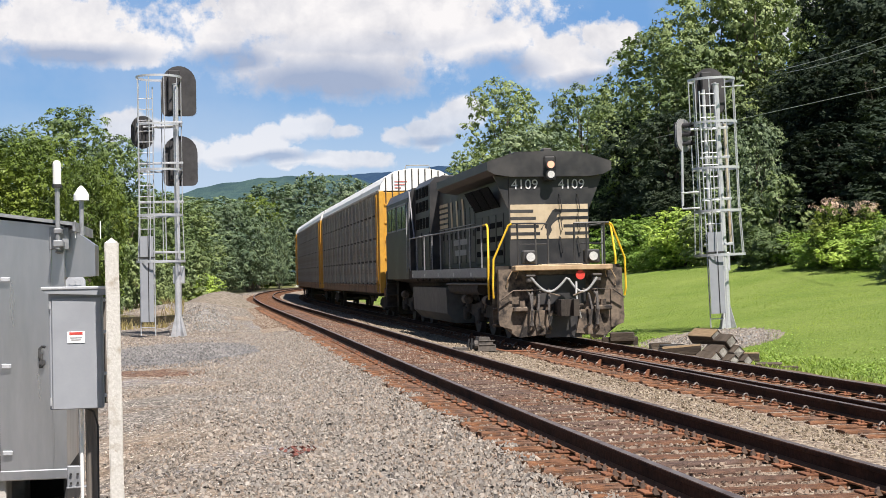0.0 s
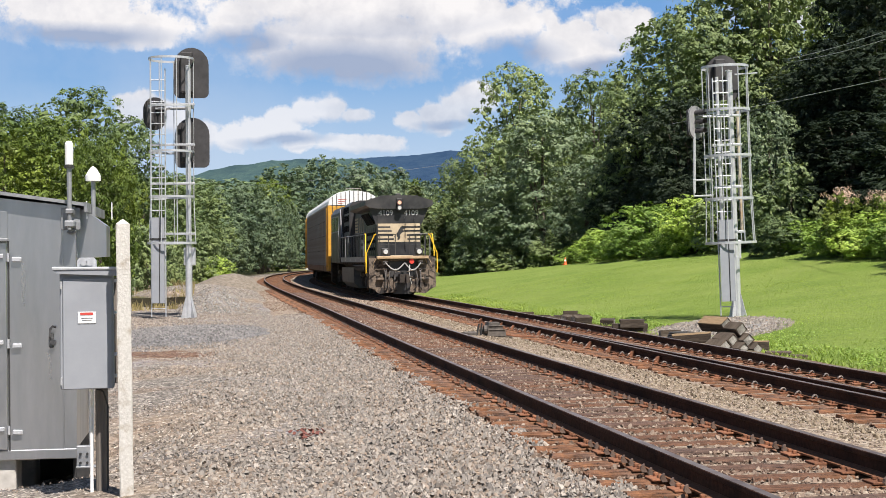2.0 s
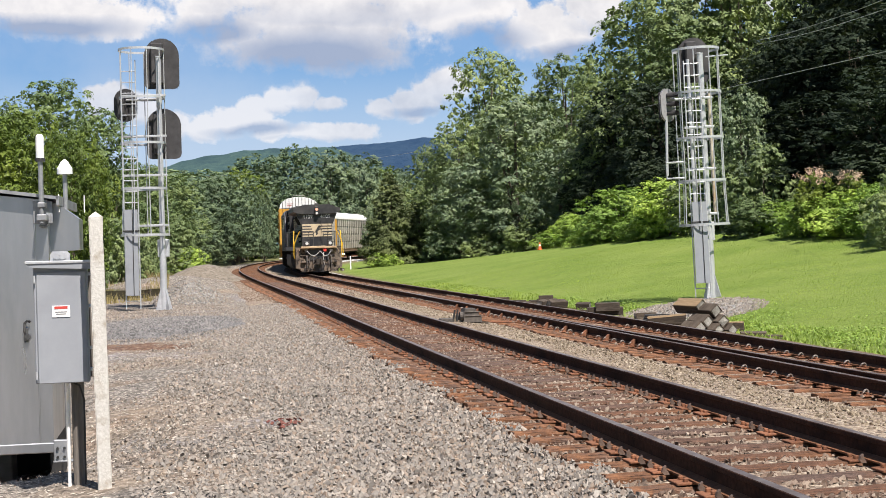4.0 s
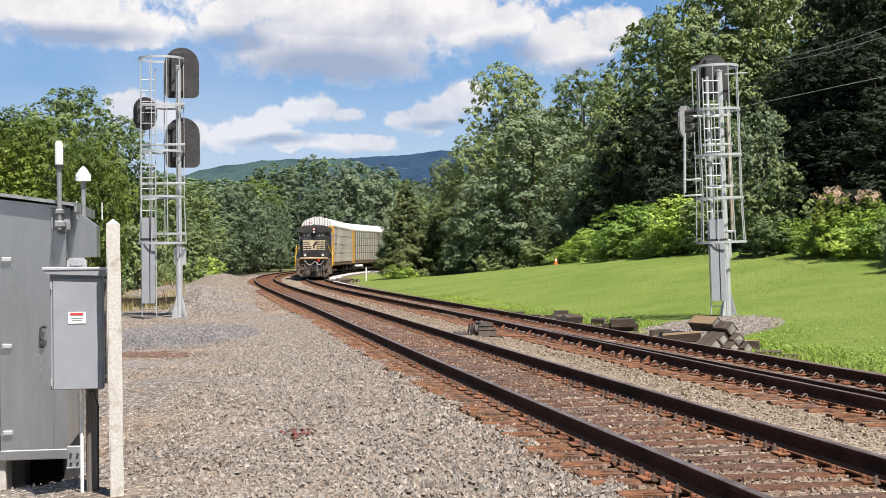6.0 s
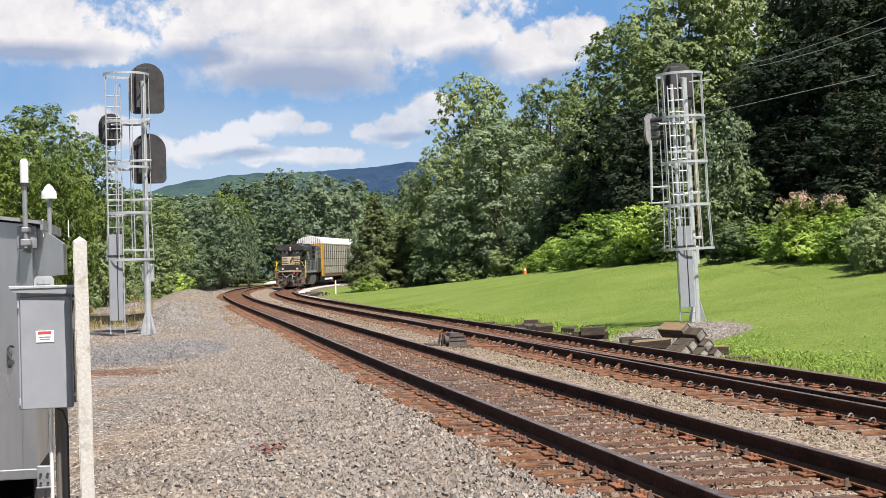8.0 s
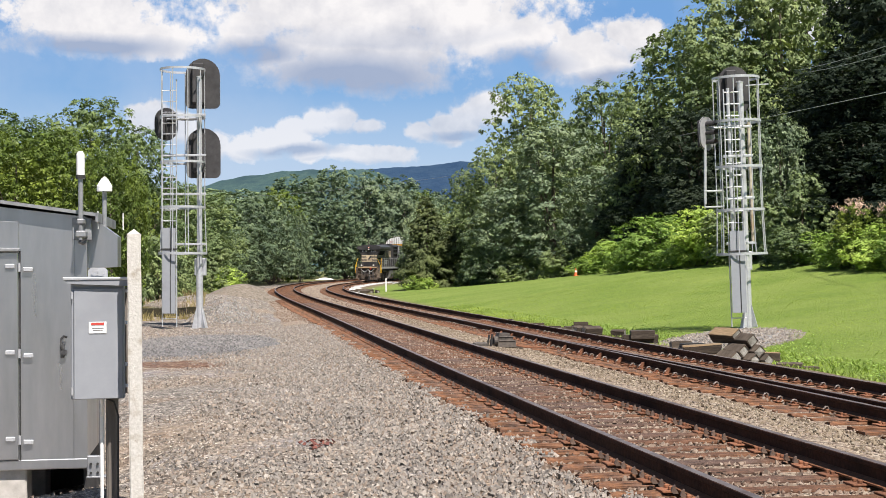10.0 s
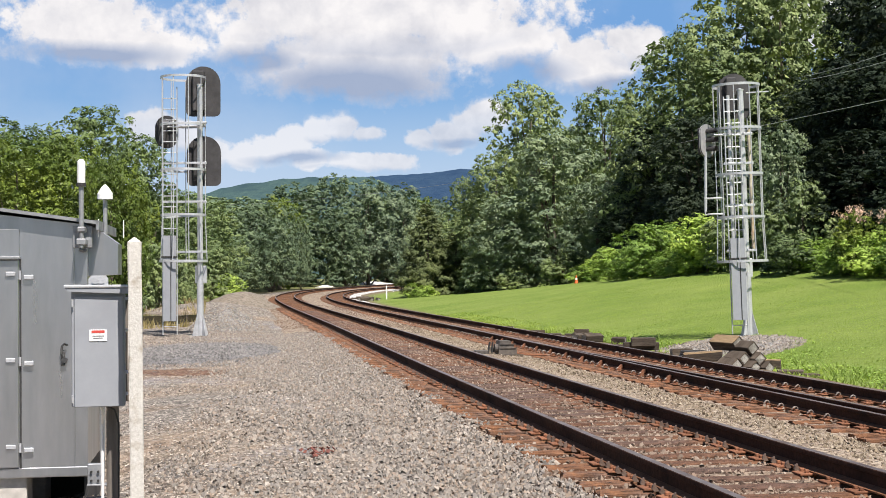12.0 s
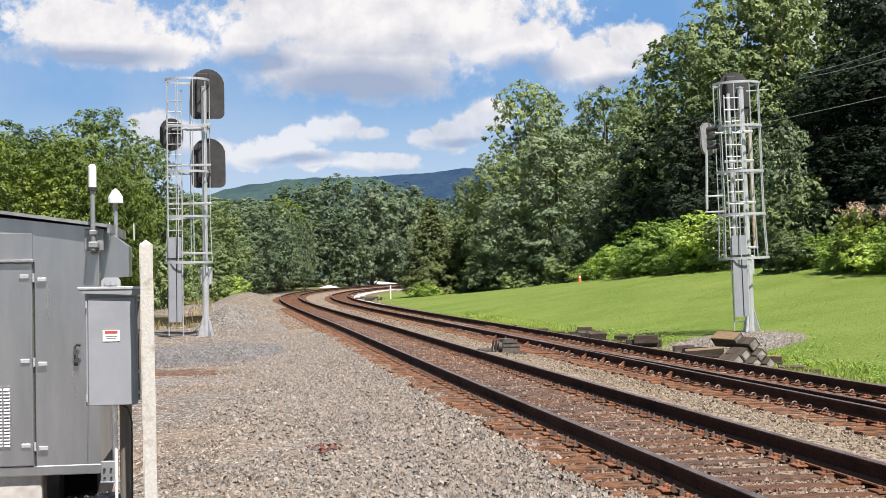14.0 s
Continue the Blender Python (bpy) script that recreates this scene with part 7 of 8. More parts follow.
def scraps():
    lab = "cut old railway tie in a stack by the signal"
    # the stack by the signal
    timber(5.43, 29.75, 0.06, 0.8, 0.25, -62, 38, 0, True, lab)
    timber(5.69, 29.35, -0.02, 0.7, 0.23, -62, 40, 0, False, lab)
    timber(5.86, 29.2, -0.24, 0.6, 0.23, -70, 42, 0, False, lab)
    timber(5.54, 29.2, -0.23, 0.6, 0.22, -68, 42, 0, False, lab)
    timber(5.35, 29.1, -0.36, 0.6, 0.22, -68, 42, 0, False, lab)
    timber(5.71, 29.0, -0.40, 0.55, 0.21, -62, 42, 0, False, lab)
    timber(6.01, 29.1, -0.42, 0.55, 0.21, -62, 42, 0, False, lab)
    timber(4.91, 29.6, -0.22, 0.8, 0.22, -10, 6, -3, True, lab)
    timber(4.78, 29.4, -0.44, 0.8, 0.19, -4, 0, 0, True, lab)
    timber(6.26, 29.5, -0.38, 0.5, 0.21, -15, 0, 0, True, lab)
    timber(6.48, 28.5, -0.52, 0.5, 0.18, -10, 8, 0, False, lab)
    timber(6.78, 28.1, -0.55, 0.4, 0.14, 20, 0, 0, False, lab)
    # strewn along the edge of the ballast
    for x, y, z, l, s, rz, roll in ((4.5, 36.4, -0.22, 0.62, 0.24, -6, 0), (4.45, 36.5, -0.44, 0.9, 0.23, -2, 0), (3.95, 37.2, -0.42, 0.7, 0.2, -4, 0), (5.15, 34.2, -0.45, 0.5, 0.2, 12, 0), (3.42, 42.8, -0.22, 0.42, 0.24, -4, 0), (3.45, 42.7, -0.44, 0.55, 0.25, 6, 0), (3.1, 43.1, -0.36, 0.3, 0.22, 10, 0), (4.38, 41.1, -0.42, 0.4, 0.26, -20, 10),
                                    (3.65, 41.5, -0.45, 0.6, 0.24, 30, 20), (3.3, 42.3, -0.48, 0.55, 0.22, 60, 12), (2.95, 43.0, -0.46, 0.6, 0.2, 20, 30), (2.5, 44.8, -0.45, 0.9, 0.2, -10, 0), (1.9, 47.5, -0.42, 1.3, 0.2, -6, 0),
                                    (1.1, 51.5, -0.42, 1.1, 0.2, -12, 0), (0.2, 56.0, -0.42, 0.7, 0.2, 10, 20), (-0.6, 60.0, -0.4, 0.9, 0.2, -8, 10), (4.6, 40.3, -0.48, 0.45, 0.18, 50, 0), (5.0, 39.0, -0.5, 0.4, 0.16, 15, 0)):
        timber(x, y, max(z, standing(x, y, 0) + s * 0.38), l, s, rz, roll)
    for x, y in ((-8.6, 117), (-8.2, 120), (-9.2, 122), (-8.0, 124), (-9.0, 126), (-8.6, 115), (-9.4, 119)):
        timber(x, y, standing(x, y, 0) + 0.12, 1.1, 0.24, (x * 977) % 180, 15, 0, False, "old tie dumped at the inside of the curve")
    # coil of black hose
    bm = bmesh.new()
    for k in range(3):
        pipe(bm, [(0.32 * math.cos(a) * (1 - 0.06 * k), 0.28 * math.sin(a), 0.04 + 0.05 * k) for a in np.linspace(0, 2 * math.pi, 22)], 0.025, 6)
    ob = part("hose_coil", bm, M_dark)
    ob.matrix_world = pose(5.25, 33.0, standing(5.25, 33.0, 0))
    tagged(ob, "coil of black hose lying by the track", "hose")


def heap(name, x, y, rx, ry, top, material, label):
    n, m = 15, 26
    verts, faces = [(x, y, standing(x, y, 0) + top)], []
    for i in range(1, n):
        for j in range(m):
            a, r = 2 * math.pi * j / m, i / (n - 1)
            px_, py_ = x + rx * r * math.cos(a), y + ry * r * math.sin(a)
            verts.append((px_, py_, standing(px_, py_, 0) + top * (1 - r * r) ** 1.5 + 0.05 * noise.noise((px_ * 3, py_ * 3, 1)) - (0.06 if i == n - 1 else 0)))
    for j in range(m):
        faces.append((0, 1 + j, 1 + (j + 1) % m))
    for i in range(n - 2):
        for j in range(m):
            a, b = 1 + i * m + j, 1 + i * m + (j + 1) % m
            faces.append((a, a + m, b + m, b))
    ob = mesh_of(name, verts, faces, material, smooth=True)
    tagged(ob, label, "gravel heap")


def traffic_cone():
    x, y = 7.75, 101.0
    t = empty("traffic_cone", pose(x, y, standing(x, y, 0)))
    tagged(t, "orange traffic cone with a white band on the grass", "traffic cone")
    for name, a, b, r1, r2, mat in (("base", 0.0, 0.04, 0.2, 0.2, M_orange), ("body", 0.04, 0.27, 0.13, 0.085, M_orange), ("band", 0.27, 0.4, 0.085, 0.06, M_white), ("tip", 0.4, 0.58, 0.06, 0.025, M_orange)):
        bm = bmesh.new()
        rod(bm, (0, 0, a), (0, 0, b), r1, 14 if name != "base" else 4, r2)
        part(name, bm, mat, t)


def wire(points, sag, label):
    bm = bmesh.new()
    a, b = Vector(points[0]), Vector(points[1])
    pipe(bm, [a.lerp(b, k / 24) - Vector((0, 0, sag * 4 * (k / 24) * (1 - k / 24))) for k in range(25)], 0.013, 4)
    ob = part("overhead_wire", bm, M_wire)
    tagged(ob, label, "wire", "overhead wires")


M_wire = surface("grey wire", (0.27, 0.28, 0.29), (0.36, 0.37, 0.38), 10, 0.5, 0.3, 0)


def utility_pole():
    x, y = 12.2, 118.0
    z = standing(x, y)
    t = empty("utility_pole", pose(x, y, z))
    tagged(t, "grey wooden utility pole among the trees", "utility pole")
    bm = bmesh.new()
    rod(bm, (0, 0, 0), (0, 0, 10.6 - z), 0.15, 10, 0.1)
    part("pole", bm, M_oldwood, t)
    bm = bmesh.new()
    box(bm, (0, 0, 9.9 - z), (1.6, 0.1, 0.12), 0.01)
    part("crossarm", bm, M_oldwood, t)


def milepost():
    bm = bmesh.new()
    box(bm, (0, 0, 0.55), (0.12, 0.12, 1.3), 0.02)
    ob = part("marker_post", bm, M_white)
    x, y = -7.4, 127.0
    ob.matrix_world = pose(x, y, standing(x, y, 0))
    tagged(ob, "short white lineside marker post", "post")


def parked_car(x, y, rz):
    t = empty("parked_car", pose(x, y, standing(x, y, 0), 0, 0, rz))
    tagged(t, "white car parked far beyond the curve", "car")

    def piece(name, build, material, parent=t):
        bm = bmesh.new()
        build(bm)
        return part(name, bm, material, parent)
    piece("body", lambda bm: prism(bm, [(-2.2, 0.35), (-2.2, 0.8), (-1.9, 0.95), (-1.2, 1.0), (-0.6, 1.45), (0.9, 1.48), (1.6, 1.0), (2.15, 0.9), (2.2, 0.35)], "y", -0.85, 0.85), M_white)
    for sy in (-1, 1):
        piece("window", lambda bm: prism(bm, [(-1.0, 1.02), (-0.55, 1.38), (0.85, 1.4), (1.35, 1.02)], "y", sy * 0.855, sy * 0.865), M_window)
        for xw in (-1.35, 1.35):
            piece("wheel", lambda bm: rod(bm, (xw, sy * 0.7, 0.33), (xw, sy * 0.88, 0.33), 0.33, 16), M_dark)


def stones_mesh(name, x, y, z, size, material, label, seed, flat=0.85, small=False):
    """Loose stones: sharp chips, each turned and chipped at random."""
    rng = np.random.RandomState(seed)
    n = len(x)
    if small:
        corners = np.array([(-0.6, -0.45, -0.55), (0.6, -0.45, -0.55), (0.0, 0.62, -0.55), (0.0, 0.0, 0.48)], dtype=np.float32)
        face = np.array([(0, 1, 3), (1, 2, 3), (2, 0, 3)])
    else:
        corners = np.array([(-0.6, -0.5, -0.62), (0.6, -0.5, -0.62), (0.6, 0.5, -0.62), (-0.6, 0.5, -0.62), (-0.36, 0.0, 0.5), (0.36, 0.0, 0.5)], dtype=np.float32)
        face = np.array([(0, 1, 5), (0, 5, 4), (2, 3, 4), (2, 4, 5), (1, 2, 5), (3, 0, 4)])
    nv, nf = len(corners), len(face)
    v = corners[None] * rng.uniform(0.7, 1.2, (n, nv, 1)) * np.array([1, 1, flat]) + rng.normal(size=(n, nv, 3)) * 0.13
    turn = rng.uniform(0, 2 * math.pi, n)
    tip, roll = rng.normal(size=(2, n)) * 0.36
    c1, s1, c2, s2, c3, s3 = np.cos(turn), np.sin(turn), np.cos(tip), np.sin(tip), np.cos(roll), np.sin(roll)
    zero, one = np.zeros(n), np.ones(n)
    Rz = np.stack([c1, -s1, zero, s1, c1, zero, zero, zero, one], -1).reshape(n, 3, 3)
    Rx = np.stack([one, zero, zero, zero, c2, -s2, zero, s2, c2], -1).reshape(n, 3, 3)
    Ry = np.stack([c3, zero, s3, zero, one, zero, -s3, zero, c3], -1).reshape(n, 3, 3)
    v = np.einsum("nab,nbc,ncd,nvd->nva", Rz, Rx, Ry, v * np.asarray(size)[:, None, None], optimize=True) + np.stack([x, y, z], -1)[:, None]
    idx = (face[None] + nv * np.arange(n)[:, None, None]).reshape(-1)
    me = bpy.data.meshes.new(name)
    me.vertices.add(n * nv)
    me.vertices.foreach_set("co", v.astype(np.float32).reshape(-1))
    me.loops.add(n * nf * 3)
    me.loops.foreach_set("vertex_index", idx.astype(np.int32))
    me.polygons.add(n * nf)
    me.polygons.foreach_set("loop_start", np.arange(0, n * nf * 3, 3, dtype=np.int32))
    me.polygons.foreach_set("loop_total", np.full(n * nf, 3, dtype=np.int32))
    me.update(calc_edges=True)
    me.shade_flat()
    me.materials.append(material)
    ob = new(name, me)
    return tagged(ob, label, "gravel", kind="stuff")


def chip_material(name, palette):
    m = bpy.data.materials.new(name)
    m.use_nodes = True
    nt = m.node_tree
    p = nt.nodes["Principled BSDF"]
    geo = nt.nodes.new("ShaderNodeNewGeometry")
    cr = nt.nodes.new("ShaderNodeValToRGB")
    cr.color_ramp.elements[0].color, cr.color_ramp.elements[1].color = (*palette[0], 1), (*palette[-1], 1)
    for i, c in enumerate(palette[1:-1]):
        cr.color_ramp.elements.new((i + 1) / (len(palette) - 1)).color = (*c, 1)
    nt.links.new(geo.outputs["Random Per Island"], cr.inputs[0])
    fine = noise_of(nt, coords(nt), 70, 4)
    nt.links.new(mixed(nt, 0.35, cr.outputs[0], mixed(nt, 1.0, cr.outputs[0], mixed(nt, fine, (0.4, 0.4, 0.4), (1.5, 1.45, 1.4)), "MULTIPLY")), p.inputs["Base Color"])
    p.inputs["Roughness"].default_value = 0.9
    p.inputs["Specular IOR Level"].default_value = 0.25
    return m


def loose_stones():
    grey = chip_material("grey stone chips", [(0.15, 0.135, 0.12), (0.25, 0.23, 0.205), (0.31, 0.275, 0.235), (0.20, 0.185, 0.17), (0.26, 0.205, 0.16), (0.38, 0.35, 0.31)])
    rust = chip_material("rusty stone chips", [(0.085, 0.055, 0.042), (0.20, 0.142, 0.106), (0.29, 0.23, 0.18), (0.135, 0.088, 0.066), (0.34, 0.285, 0.23)])
    rng = np.random.RandomState(71)

    def scatter(n, s0, s1, u0, u1, near=1.0):
        s = s0 + (s1 - s0) * rng.uniform(0, 1, n) ** near
        u = rng.uniform(u0, u1, n)
        x, y, _ = on_track(s, u)
        return s, u, x, y
    # shoulder beside the near rail
    s, u, x, y = scatter(62000, 8.5, 46, -4.6, -1.12, 1.7)
    keep = (u < -1.28 + 0.12 * np.sin(s * 1.9) + 0.08 * np.sin(s * 5.3)) & (rng.uniform(0, 1, s.size) < np.clip((u + 4.5 + 0.5 * np.sin(s * 0.7)) / 1.5, 0.12, 1))
    s, u, x, y = s[keep], u[keep], x[keep], y[keep]
    z = np.maximum(np.interp(u, [-2.5, -1.9, -1.55, -1.3, -1.1], [-0.30, -0.24, -0.225, -0.215, -0.2]) - 5 * (u < -2.5), ground_height(x, y)) + 0.006
    stones_mesh("ballast_stones", x, y, z + rng.uniform(-0.01, 0.022, x.size), 0.013 + 0.026 * rng.uniform(0, 1, x.size) ** 1.3, grey, "loose grey crushed stone beside the track", 1)
    # finer stone over the yard, in drifts
    s, u, x, y = scatter(95000, 8.5, 47, -10, -2.9, 1.1)
    drift = np.sin(x * 1.7 + 0.6 * y) * np.sin(y * 0.55 - x) + rng.normal(size=x.size) * 0.6
    x, y, s = x[drift > -0.55], y[drift > -0.55], s[drift > -0.55]
    mixed_stone = chip_material("mixed yard chips", [(0.07, 0.06, 0.052), (0.22, 0.19, 0.16), (0.36, 0.31, 0.255), (0.14, 0.125, 0.115), (0.28, 0.215, 0.165), (0.46, 0.42, 0.37)])
    size = (0.011 + 0.026 * rng.uniform(0, 1, x.size) ** 2.2) * (1 + 0.022 * np.clip(s - 12, 0, 40))
    stones_mesh("yard_gravel", x, y, ground_height(x, y) + 0.12 * size, size, mixed_stone, "fine mixed gravel scattered over the yard", 2, 0.9, True)
    # between the rails and between the tracks
    s, u, x, y = scatter(56000, 8.0, 56, -1.5, 2.82, 1.3)
    mid = (u > 1.35) & (u < 2.8)
    z = np.where(mid, np.interp(u, [1.3, 1.8, 2.3, 2.8], [-0.265, -0.255, -0.30, -0.372]), np.interp(u, [-1.3, -0.9, -0.6, 0.6, 1.3], [-0.226, -0.222, -0.203, -0.203, -0.21]))
    ties = np.array(TIE_PLACES[0])
    gap = np.abs(s[:, None] - ties[None]).min(1)
    keep = (mid | (gap > 0.11) | (rng.uniform(0, 1, s.size) < 0.04)) & (np.abs(np.abs(u) - 0.75) > 0.11)
    s, u, x, y, z = s[keep], u[keep], x[keep], y[keep], z[keep] + rng.uniform(-0.015, 0.02, keep.sum())
    size = 0.013 + 0.026 * rng.uniform(0, 1, x.size) ** 1.4
    mid = (u > 1.45) & (u < 2.8)
    stones_mesh("crib_stones", x[~mid], y[~mid], z[~mid], size[~mid], rust, "rust-stained stones between rails and ties", 3)
    tan = chip_material("tan stone chips", [(0.09, 0.07, 0.05), (0.21, 0.168, 0.118), (0.30, 0.25, 0.185), (0.15, 0.115, 0.08), (0.40, 0.35, 0.27)])
    stones_mesh("ballast_stones", x[mid], y[mid], z[mid], size[mid], tan, "tan crushed stone lying between the two tracks", 6)
    s, u, x, y = scatter(14000, 12, 56, 2.8, 6.6, 1.2)
    ties = np.array(TIE_PLACES[1])
    gap = np.abs(s[:, None] - ties[None]).min(1)
    keep = (np.abs(np.abs(u - 4.2) - 0.75) > 0.11) & ((gap > 0.15) | (u < 2.9) | (u > 5.5))
    s, u, x, y = s[keep], u[keep], x[keep], y[keep]
    z = np.interp(u, [2.8, 3.3, 5.4, 5.7, 6.3, 6.75], [-0.372, -0.365, -0.352, -0.40, -0.48, -0.58])
    stones_mesh("crib_stones", x, y, z + rng.uniform(-0.015, 0.02, x.size), 0.013 + 0.026 * rng.uniform(0, 1, x.size) ** 1.4, rust, "rust-stained stones between rails and ties", 4)

    # thinner stone further along the line
    s, u, x, y = scatter(9000, 50, 92, -2.2, 6.3, 1.2)
    keep = (np.abs(np.abs(u) - 0.75) > 0.11) & (np.abs(np.abs(u - 4.2) - 0.75) > 0.13)
    s, u, x, y = s[keep], u[keep], x[keep], y[keep]
    z = np.interp(u, [-2.2, -1.5, 1.3, 1.8, 2.3, 2.8, 3.3, 5.4, 6.3], [-0.26, -0.235, -0.235, -0.245, -0.30, -0.36, -0.345, -0.34, -0.48]) + climb(s)
    stones_mesh("crib_stones", x, y, z, 0.03 + 0.04 * rng.uniform(0, 1, x.size) ** 1.5, rust, "rust-stained stones between rails and ties", 5)

    # fine dark stone, strewn about the spread near the signal
    x, y = -6.5 + rng.normal(size=9000) * 1.15, 33.2 + rng.normal(size=9000) * 2.6
    ok = track_coords(x, y)[1] < -3.0
    x, y = x[ok], y[ok]
    r2 = np.clip(1 - ((x + 6.5) / 2.1) ** 2 - ((y - 33.5) / 5.0) ** 2, 0, 1)
    dark = chip_material("dark stone chips", [(0.10, 0.096, 0.096), (0.17, 0.163, 0.16), (0.24, 0.23, 0.222), (0.31, 0.295, 0.28)])
    stones_mesh("dark_gravel", x, y, ground_height(x, y) + 0.16 * r2 ** 1.5 + 0.012, 0.018 + 0.03 * rng.uniform(0, 1, x.size) ** 2, dark, "fine dark gravel strewn near the signal", 6)

    # stones on the gravel heaps by the two signals
    for k, (hx, hy, rx, ry, top) in enumerate(((-8.3, 48.0, 1.45, 2.0, 0.85), (6.8, 37.2, 1.8, 3.0, 0.12))):
        a, r = rng.uniform(0, 2 * math.pi, 3600), np.sqrt(rng.uniform(0, 1.15, 3600))
        x, y = hx + rx * r * np.cos(a), hy + ry * r * np.sin(a)
        z = ground_height(x, y) + top * np.clip(1 - r * r, 0, 1) ** 1.5
        stones_mesh("heap_stones", x, y, z + 0.015, 0.025 + 0.035 * rng.uniform(0, 1, x.size) ** 1.5, grey, "grey crushed stone on the heap by the signal", 7 + k)


M_blade = leaf_material("grass blade", (0.14, 0.21, 0.035), (0.25, 0.34, 0.065))


def grass_blades():
    rng = np.random.RandomState(5)
    n = 90000
    s = 16 + 60 * rng.uniform(0, 1, n) ** 1.2
    u = 6.9 + 16 * rng.uniform(0, 1, n) ** 1.1
    x, y, _ = on_track(s, u)
    ok = (np.hypot(x - 6.8, (y - 37.2) * 0.6) > 1.75)
    x, y, u = x[ok], y[ok], u[ok]
    z = ground_height(x, y)
    h = rng.uniform(0.02, 0.05, x.size) * np.where(u < 8.6, 2.2, 1.0)
    a = rng.uniform(0, 2 * math.pi, x.size)
    w = h * 0.16
    lean = rng.normal(size=(x.size, 2)) * h[:, None] * 0.5
    p = np.stack([x, y, z], -1)
    side = np.stack([np.cos(a) * w, np.sin(a) * w, np.zeros_like(a)], -1)
    tri = np.stack([p - side, p + side, p + np.c_[lean, h]], 1)
    ob = quads_mesh("grass", tri, 3, M_blade)
    tagged(ob, "short mown grass blades on the lawn", "grass", kind="stuff")
    # broad-leaved weeds along the edge
    n = 16000
    s = 20 + 26 * rng.uniform(0, 1, n)
    u = 7.2 + np.abs(rng.normal(size=n)) * 1.3
    x, y, _ = on_track(s, u)
    clump = np.array([noise.noise((float(a) * 0.8, float(b) * 0.8, 7.0)) for a, b in zip(x, y)])
    ok = (clump > -0.05) & (np.hypot(x - 6.8, (y - 37.2) * 0.6) > 1.9)
    x, y, clump = x[ok], y[ok], clump[ok]
    c = np.stack([x, y, ground_height(x, y) + rng.uniform(0.02, 0.2, x.size) * np.clip(clump * 2.5 + 0.3, 0.2, 1)], -1)
    a = rng.normal(size=(x.size, 3)) * np.array([1, 1, 0.3])
    a /= np.linalg.norm(a, axis=1)[:, None]
    b = np.cross(a, rng.normal(size=(x.size, 3)) * 0.4 + np.array([0, 0, 1]))
    sz = rng.uniform(0.012, 0.03, x.size)[:, None]
    ob = quads_mesh("weeds", np.stack([c - a * sz, c - b * sz * 0.7, c + a * sz, c + b * sz * 0.7], 1), 4, M_leaf_bright)
    tagged(ob, "low leafy weeds along the edge of the lawn", "weeds", kind="stuff")


def dry_grass():
    rng = np.random.RandomState(15)
    n = 14000
    x, y = -8 - np.abs(rng.normal(size=n)) * 5.5, rng.uniform(50, 100, n)
    s, u = track_coords(x, y)
    clump = np.array([noise.noise((float(a) * 0.5, float(b) * 0.5, 4.0)) for a, b in zip(x, y)])
    ok = (u < -5.0) & (clump > -0.1) & (np.hypot(x + 8.3, y - 48) > 2.6)
    x, y, clump = x[ok], y[ok], clump[ok]
    h = rng.uniform(0.15, 0.5, x.size) * np.clip(0.5 + clump, 0.3, 1.2)
    a = rng.uniform(0, 2 * math.pi, x.size)
    p = np.stack([x, y, ground_height(x, y)], -1)
    side = np.stack([np.cos(a), np.sin(a), 0 * a], -1) * (0.015 + 0.03 * h)[:, None]
    tip = p + np.c_[rng.normal(size=(x.size, 2)) * h[:, None] * 0.35, h]
    ob = quads_mesh("dry_grass", np.stack([p - side, p + side, tip], 1), 3, leaf_material("dry grass", (0.17, 0.13, 0.06), (0.30, 0.25, 0.12)))
    tagged(ob, "dry tan grass behind the gravel yard", "grass", kind="stuff")


def dry_leaves():
    rng = random.Random(12)
    bm = bmesh.new()
    for _ in range(20):
        x, y = -1.5 + rng.gauss(0, 0.07), 13.9 + rng.gauss(0, 0.16)
        vs = box(bm, (x, y, standing(x, y, 0) + 0.03 + rng.uniform(0, 0.04)), (rng.uniform(0.035, 0.07), rng.uniform(0.02, 0.045), 0.006), 0, pose(0, 0, 0, rng.uniform(-40, 40), rng.uniform(-40, 40), rng.uniform(0, 360)))
    ob = part("dry_leaves", bm, surface("red brown leaves", (0.07, 0.022, 0.018), (0.2, 0.07, 0.05), 12, 0.8, 0, 0.2))
    tagged(ob, "small heap of dry reddish leaves on the gravel", "leaves", kind="stuff")


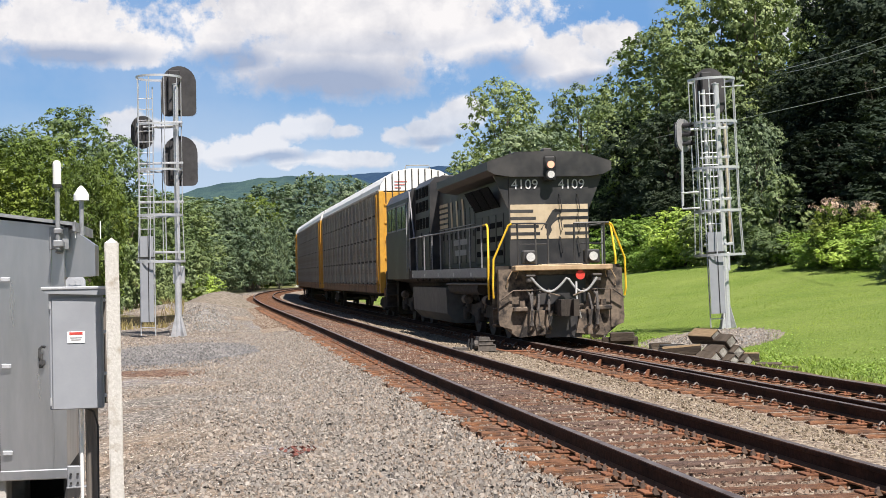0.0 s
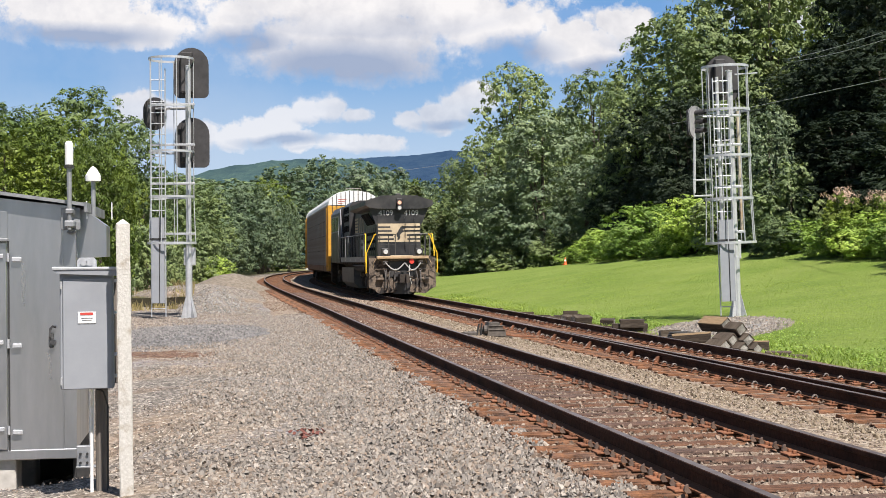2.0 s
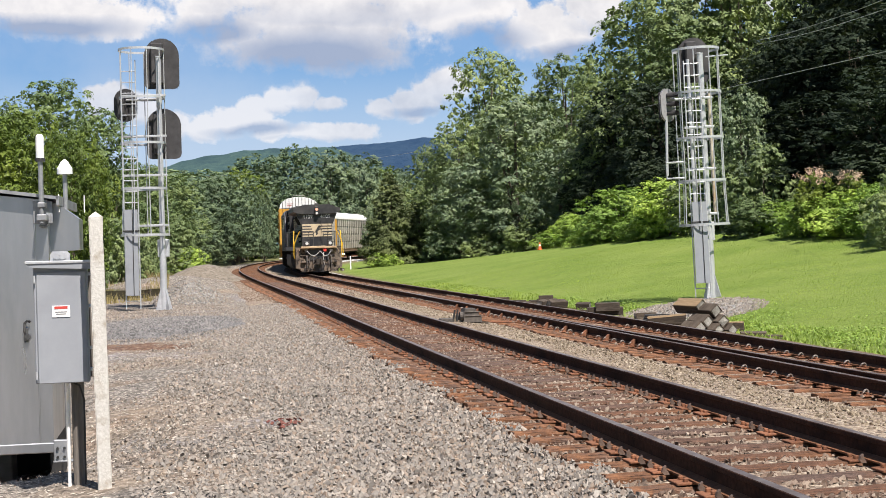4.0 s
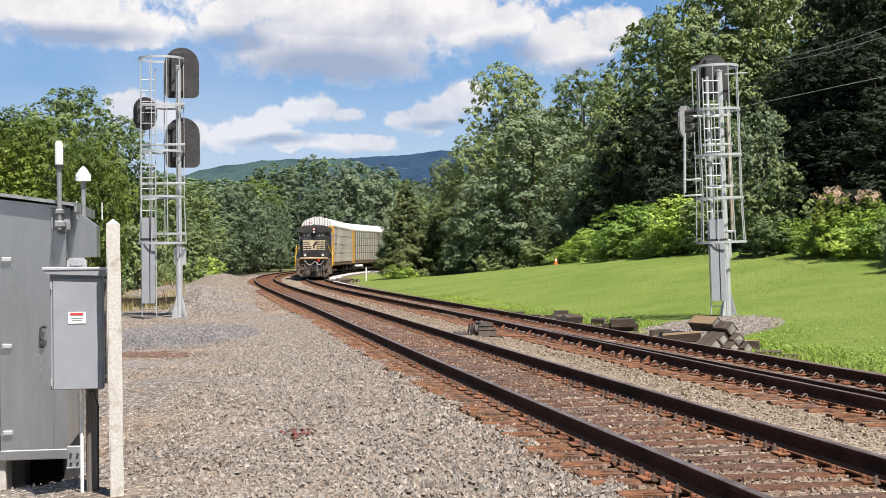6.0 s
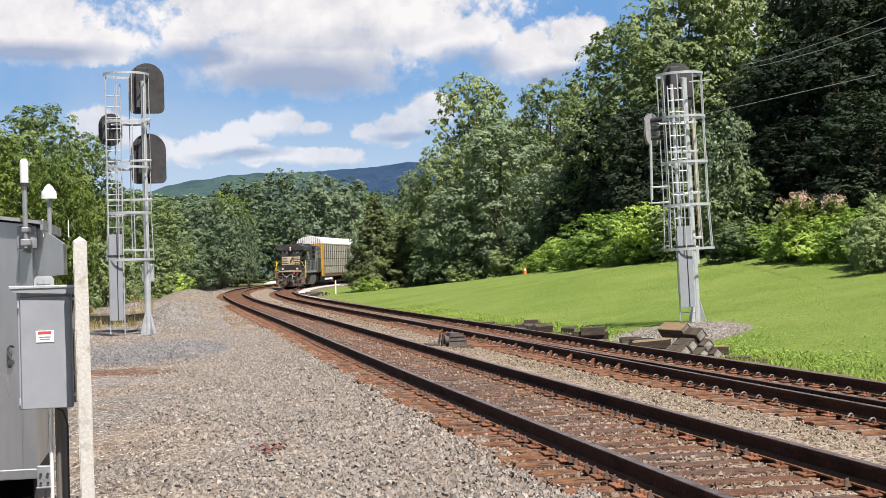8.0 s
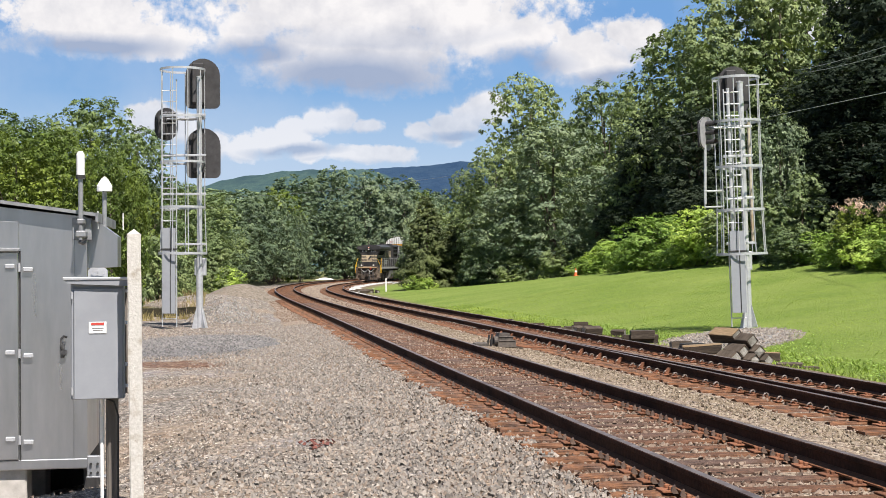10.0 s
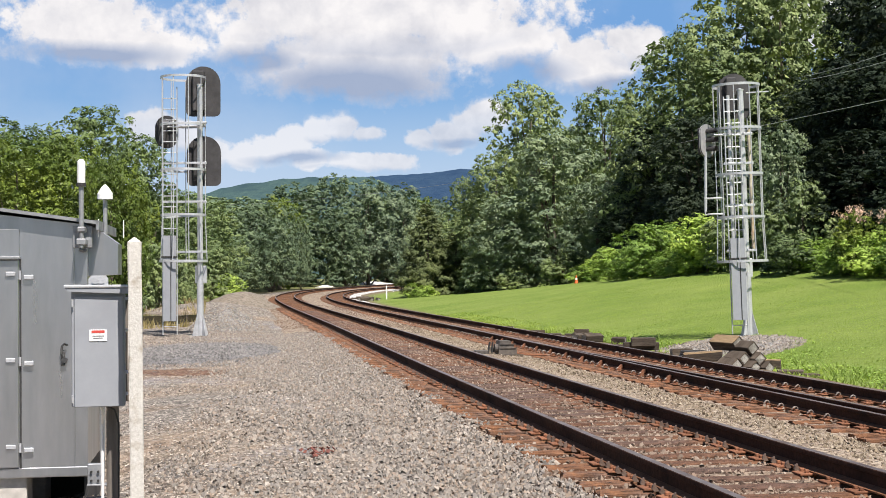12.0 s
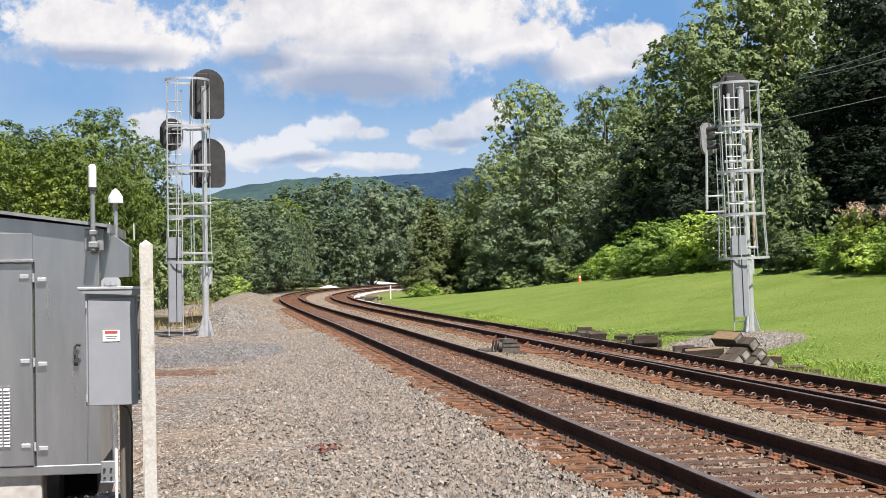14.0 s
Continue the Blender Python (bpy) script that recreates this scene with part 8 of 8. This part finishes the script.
def puddle():
    """Standing rain water behind the signal."""
    m = surface("still water", (0.035, 0.032, 0.02), (0.05, 0.045, 0.03), 2, 0.06, 0, 0.02, rough2=0.1)
    verts, n = [], 40
    for j in range(n):
        a = 2 * math.pi * j / n
        r = 1 + 0.35 * noise.noise((math.cos(a) * 1.4, math.sin(a) * 1.4, 2.0))
        verts.append((-12.3 + 1.4 * r * math.cos(a), 56.5 + 2.0 * r * math.sin(a), 0))
    z = max(standing(x, y, 0) for x, y, _ in verts[::2]) + 0.02
    verts = [(x, y, z) for x, y, _ in verts] + [(x, y, z - 0.5) for x, y, _ in verts]
    faces = [tuple(range(n))] + [(j, j + n, (j + 1) % n + n, (j + 1) % n) for j in range(n)]
    ob = mesh_of("puddle", verts, faces, m)
    tagged(ob, "dark muddy rain puddle behind the signal", "puddle", kind="structure")


switch_machine()
scraps()
heap("gravel_mound", 6.8, 37.2, 1.8, 3.0, 0.12, M_mound, "pale gravel heap round the foot of the signal")
heap("gravel_mound", -8.3, 48.0, 1.45, 2.0, 0.85, M_mound, "low grey gravel mound beside the signal")
heap("gravel_mound", -13.2, 82.0, 3.0, 4.0, 1.0, M_tanmound, "old mound of tan gravel and soil")
heap("soil_patch", -5.6, 26.4, 1.15, 1.0, 0.03, M_rust_soil, "patch of rust-brown soil on the gravel yard")
heap("gravel_patch", -6.5, 33.5, 2.1, 5.0, 0.16, M_darkmound, "spread of darker fine gravel near the signal")
heap("stone_pile", -20.9, 205.0, 1.5, 2.0, 0.3, M_white_stone, "low pile of white stone by the outside of the curve")
heap("stone_pile", -17.0, 236.0, 5.2, 2.5, 0.5, M_white_stone, "low bank of white stone beyond the tracks")
puddle()
traffic_cone()
utility_pole()
milepost()
PT = Vector((12.35, 118.0, 11.5))
wire((PT, (15.95, 48.0, 7.75)), 0.0, "thin overhead wire from the pole past the trees")
wire((PT, (-60, 230, 14.5)), 2.0, "thin overhead wire crossing before the hill")
wire(((18.4, 78, 12.4), (16.6, 46, 9.75)), 0.2, "thin overhead wire before the dark trees")
wire(((18.4, 78, 12.2), (16.6, 46, 9.35)), 0.2, "thin overhead wire before the dark trees")
dry_leaves()
loose_stones()
dry_grass()
grass_blades()


def motions():
    ride(locomotive, 0.0, 22.3, 5.1)
    for i, rack in enumerate(racks):
        ride(rack, 22.3 + 27.9 * i, 27.9, 3.75)
    for wheelset, y, radius in wheels:
        roll_wheels(wheelset, y, radius, radius)


motions()
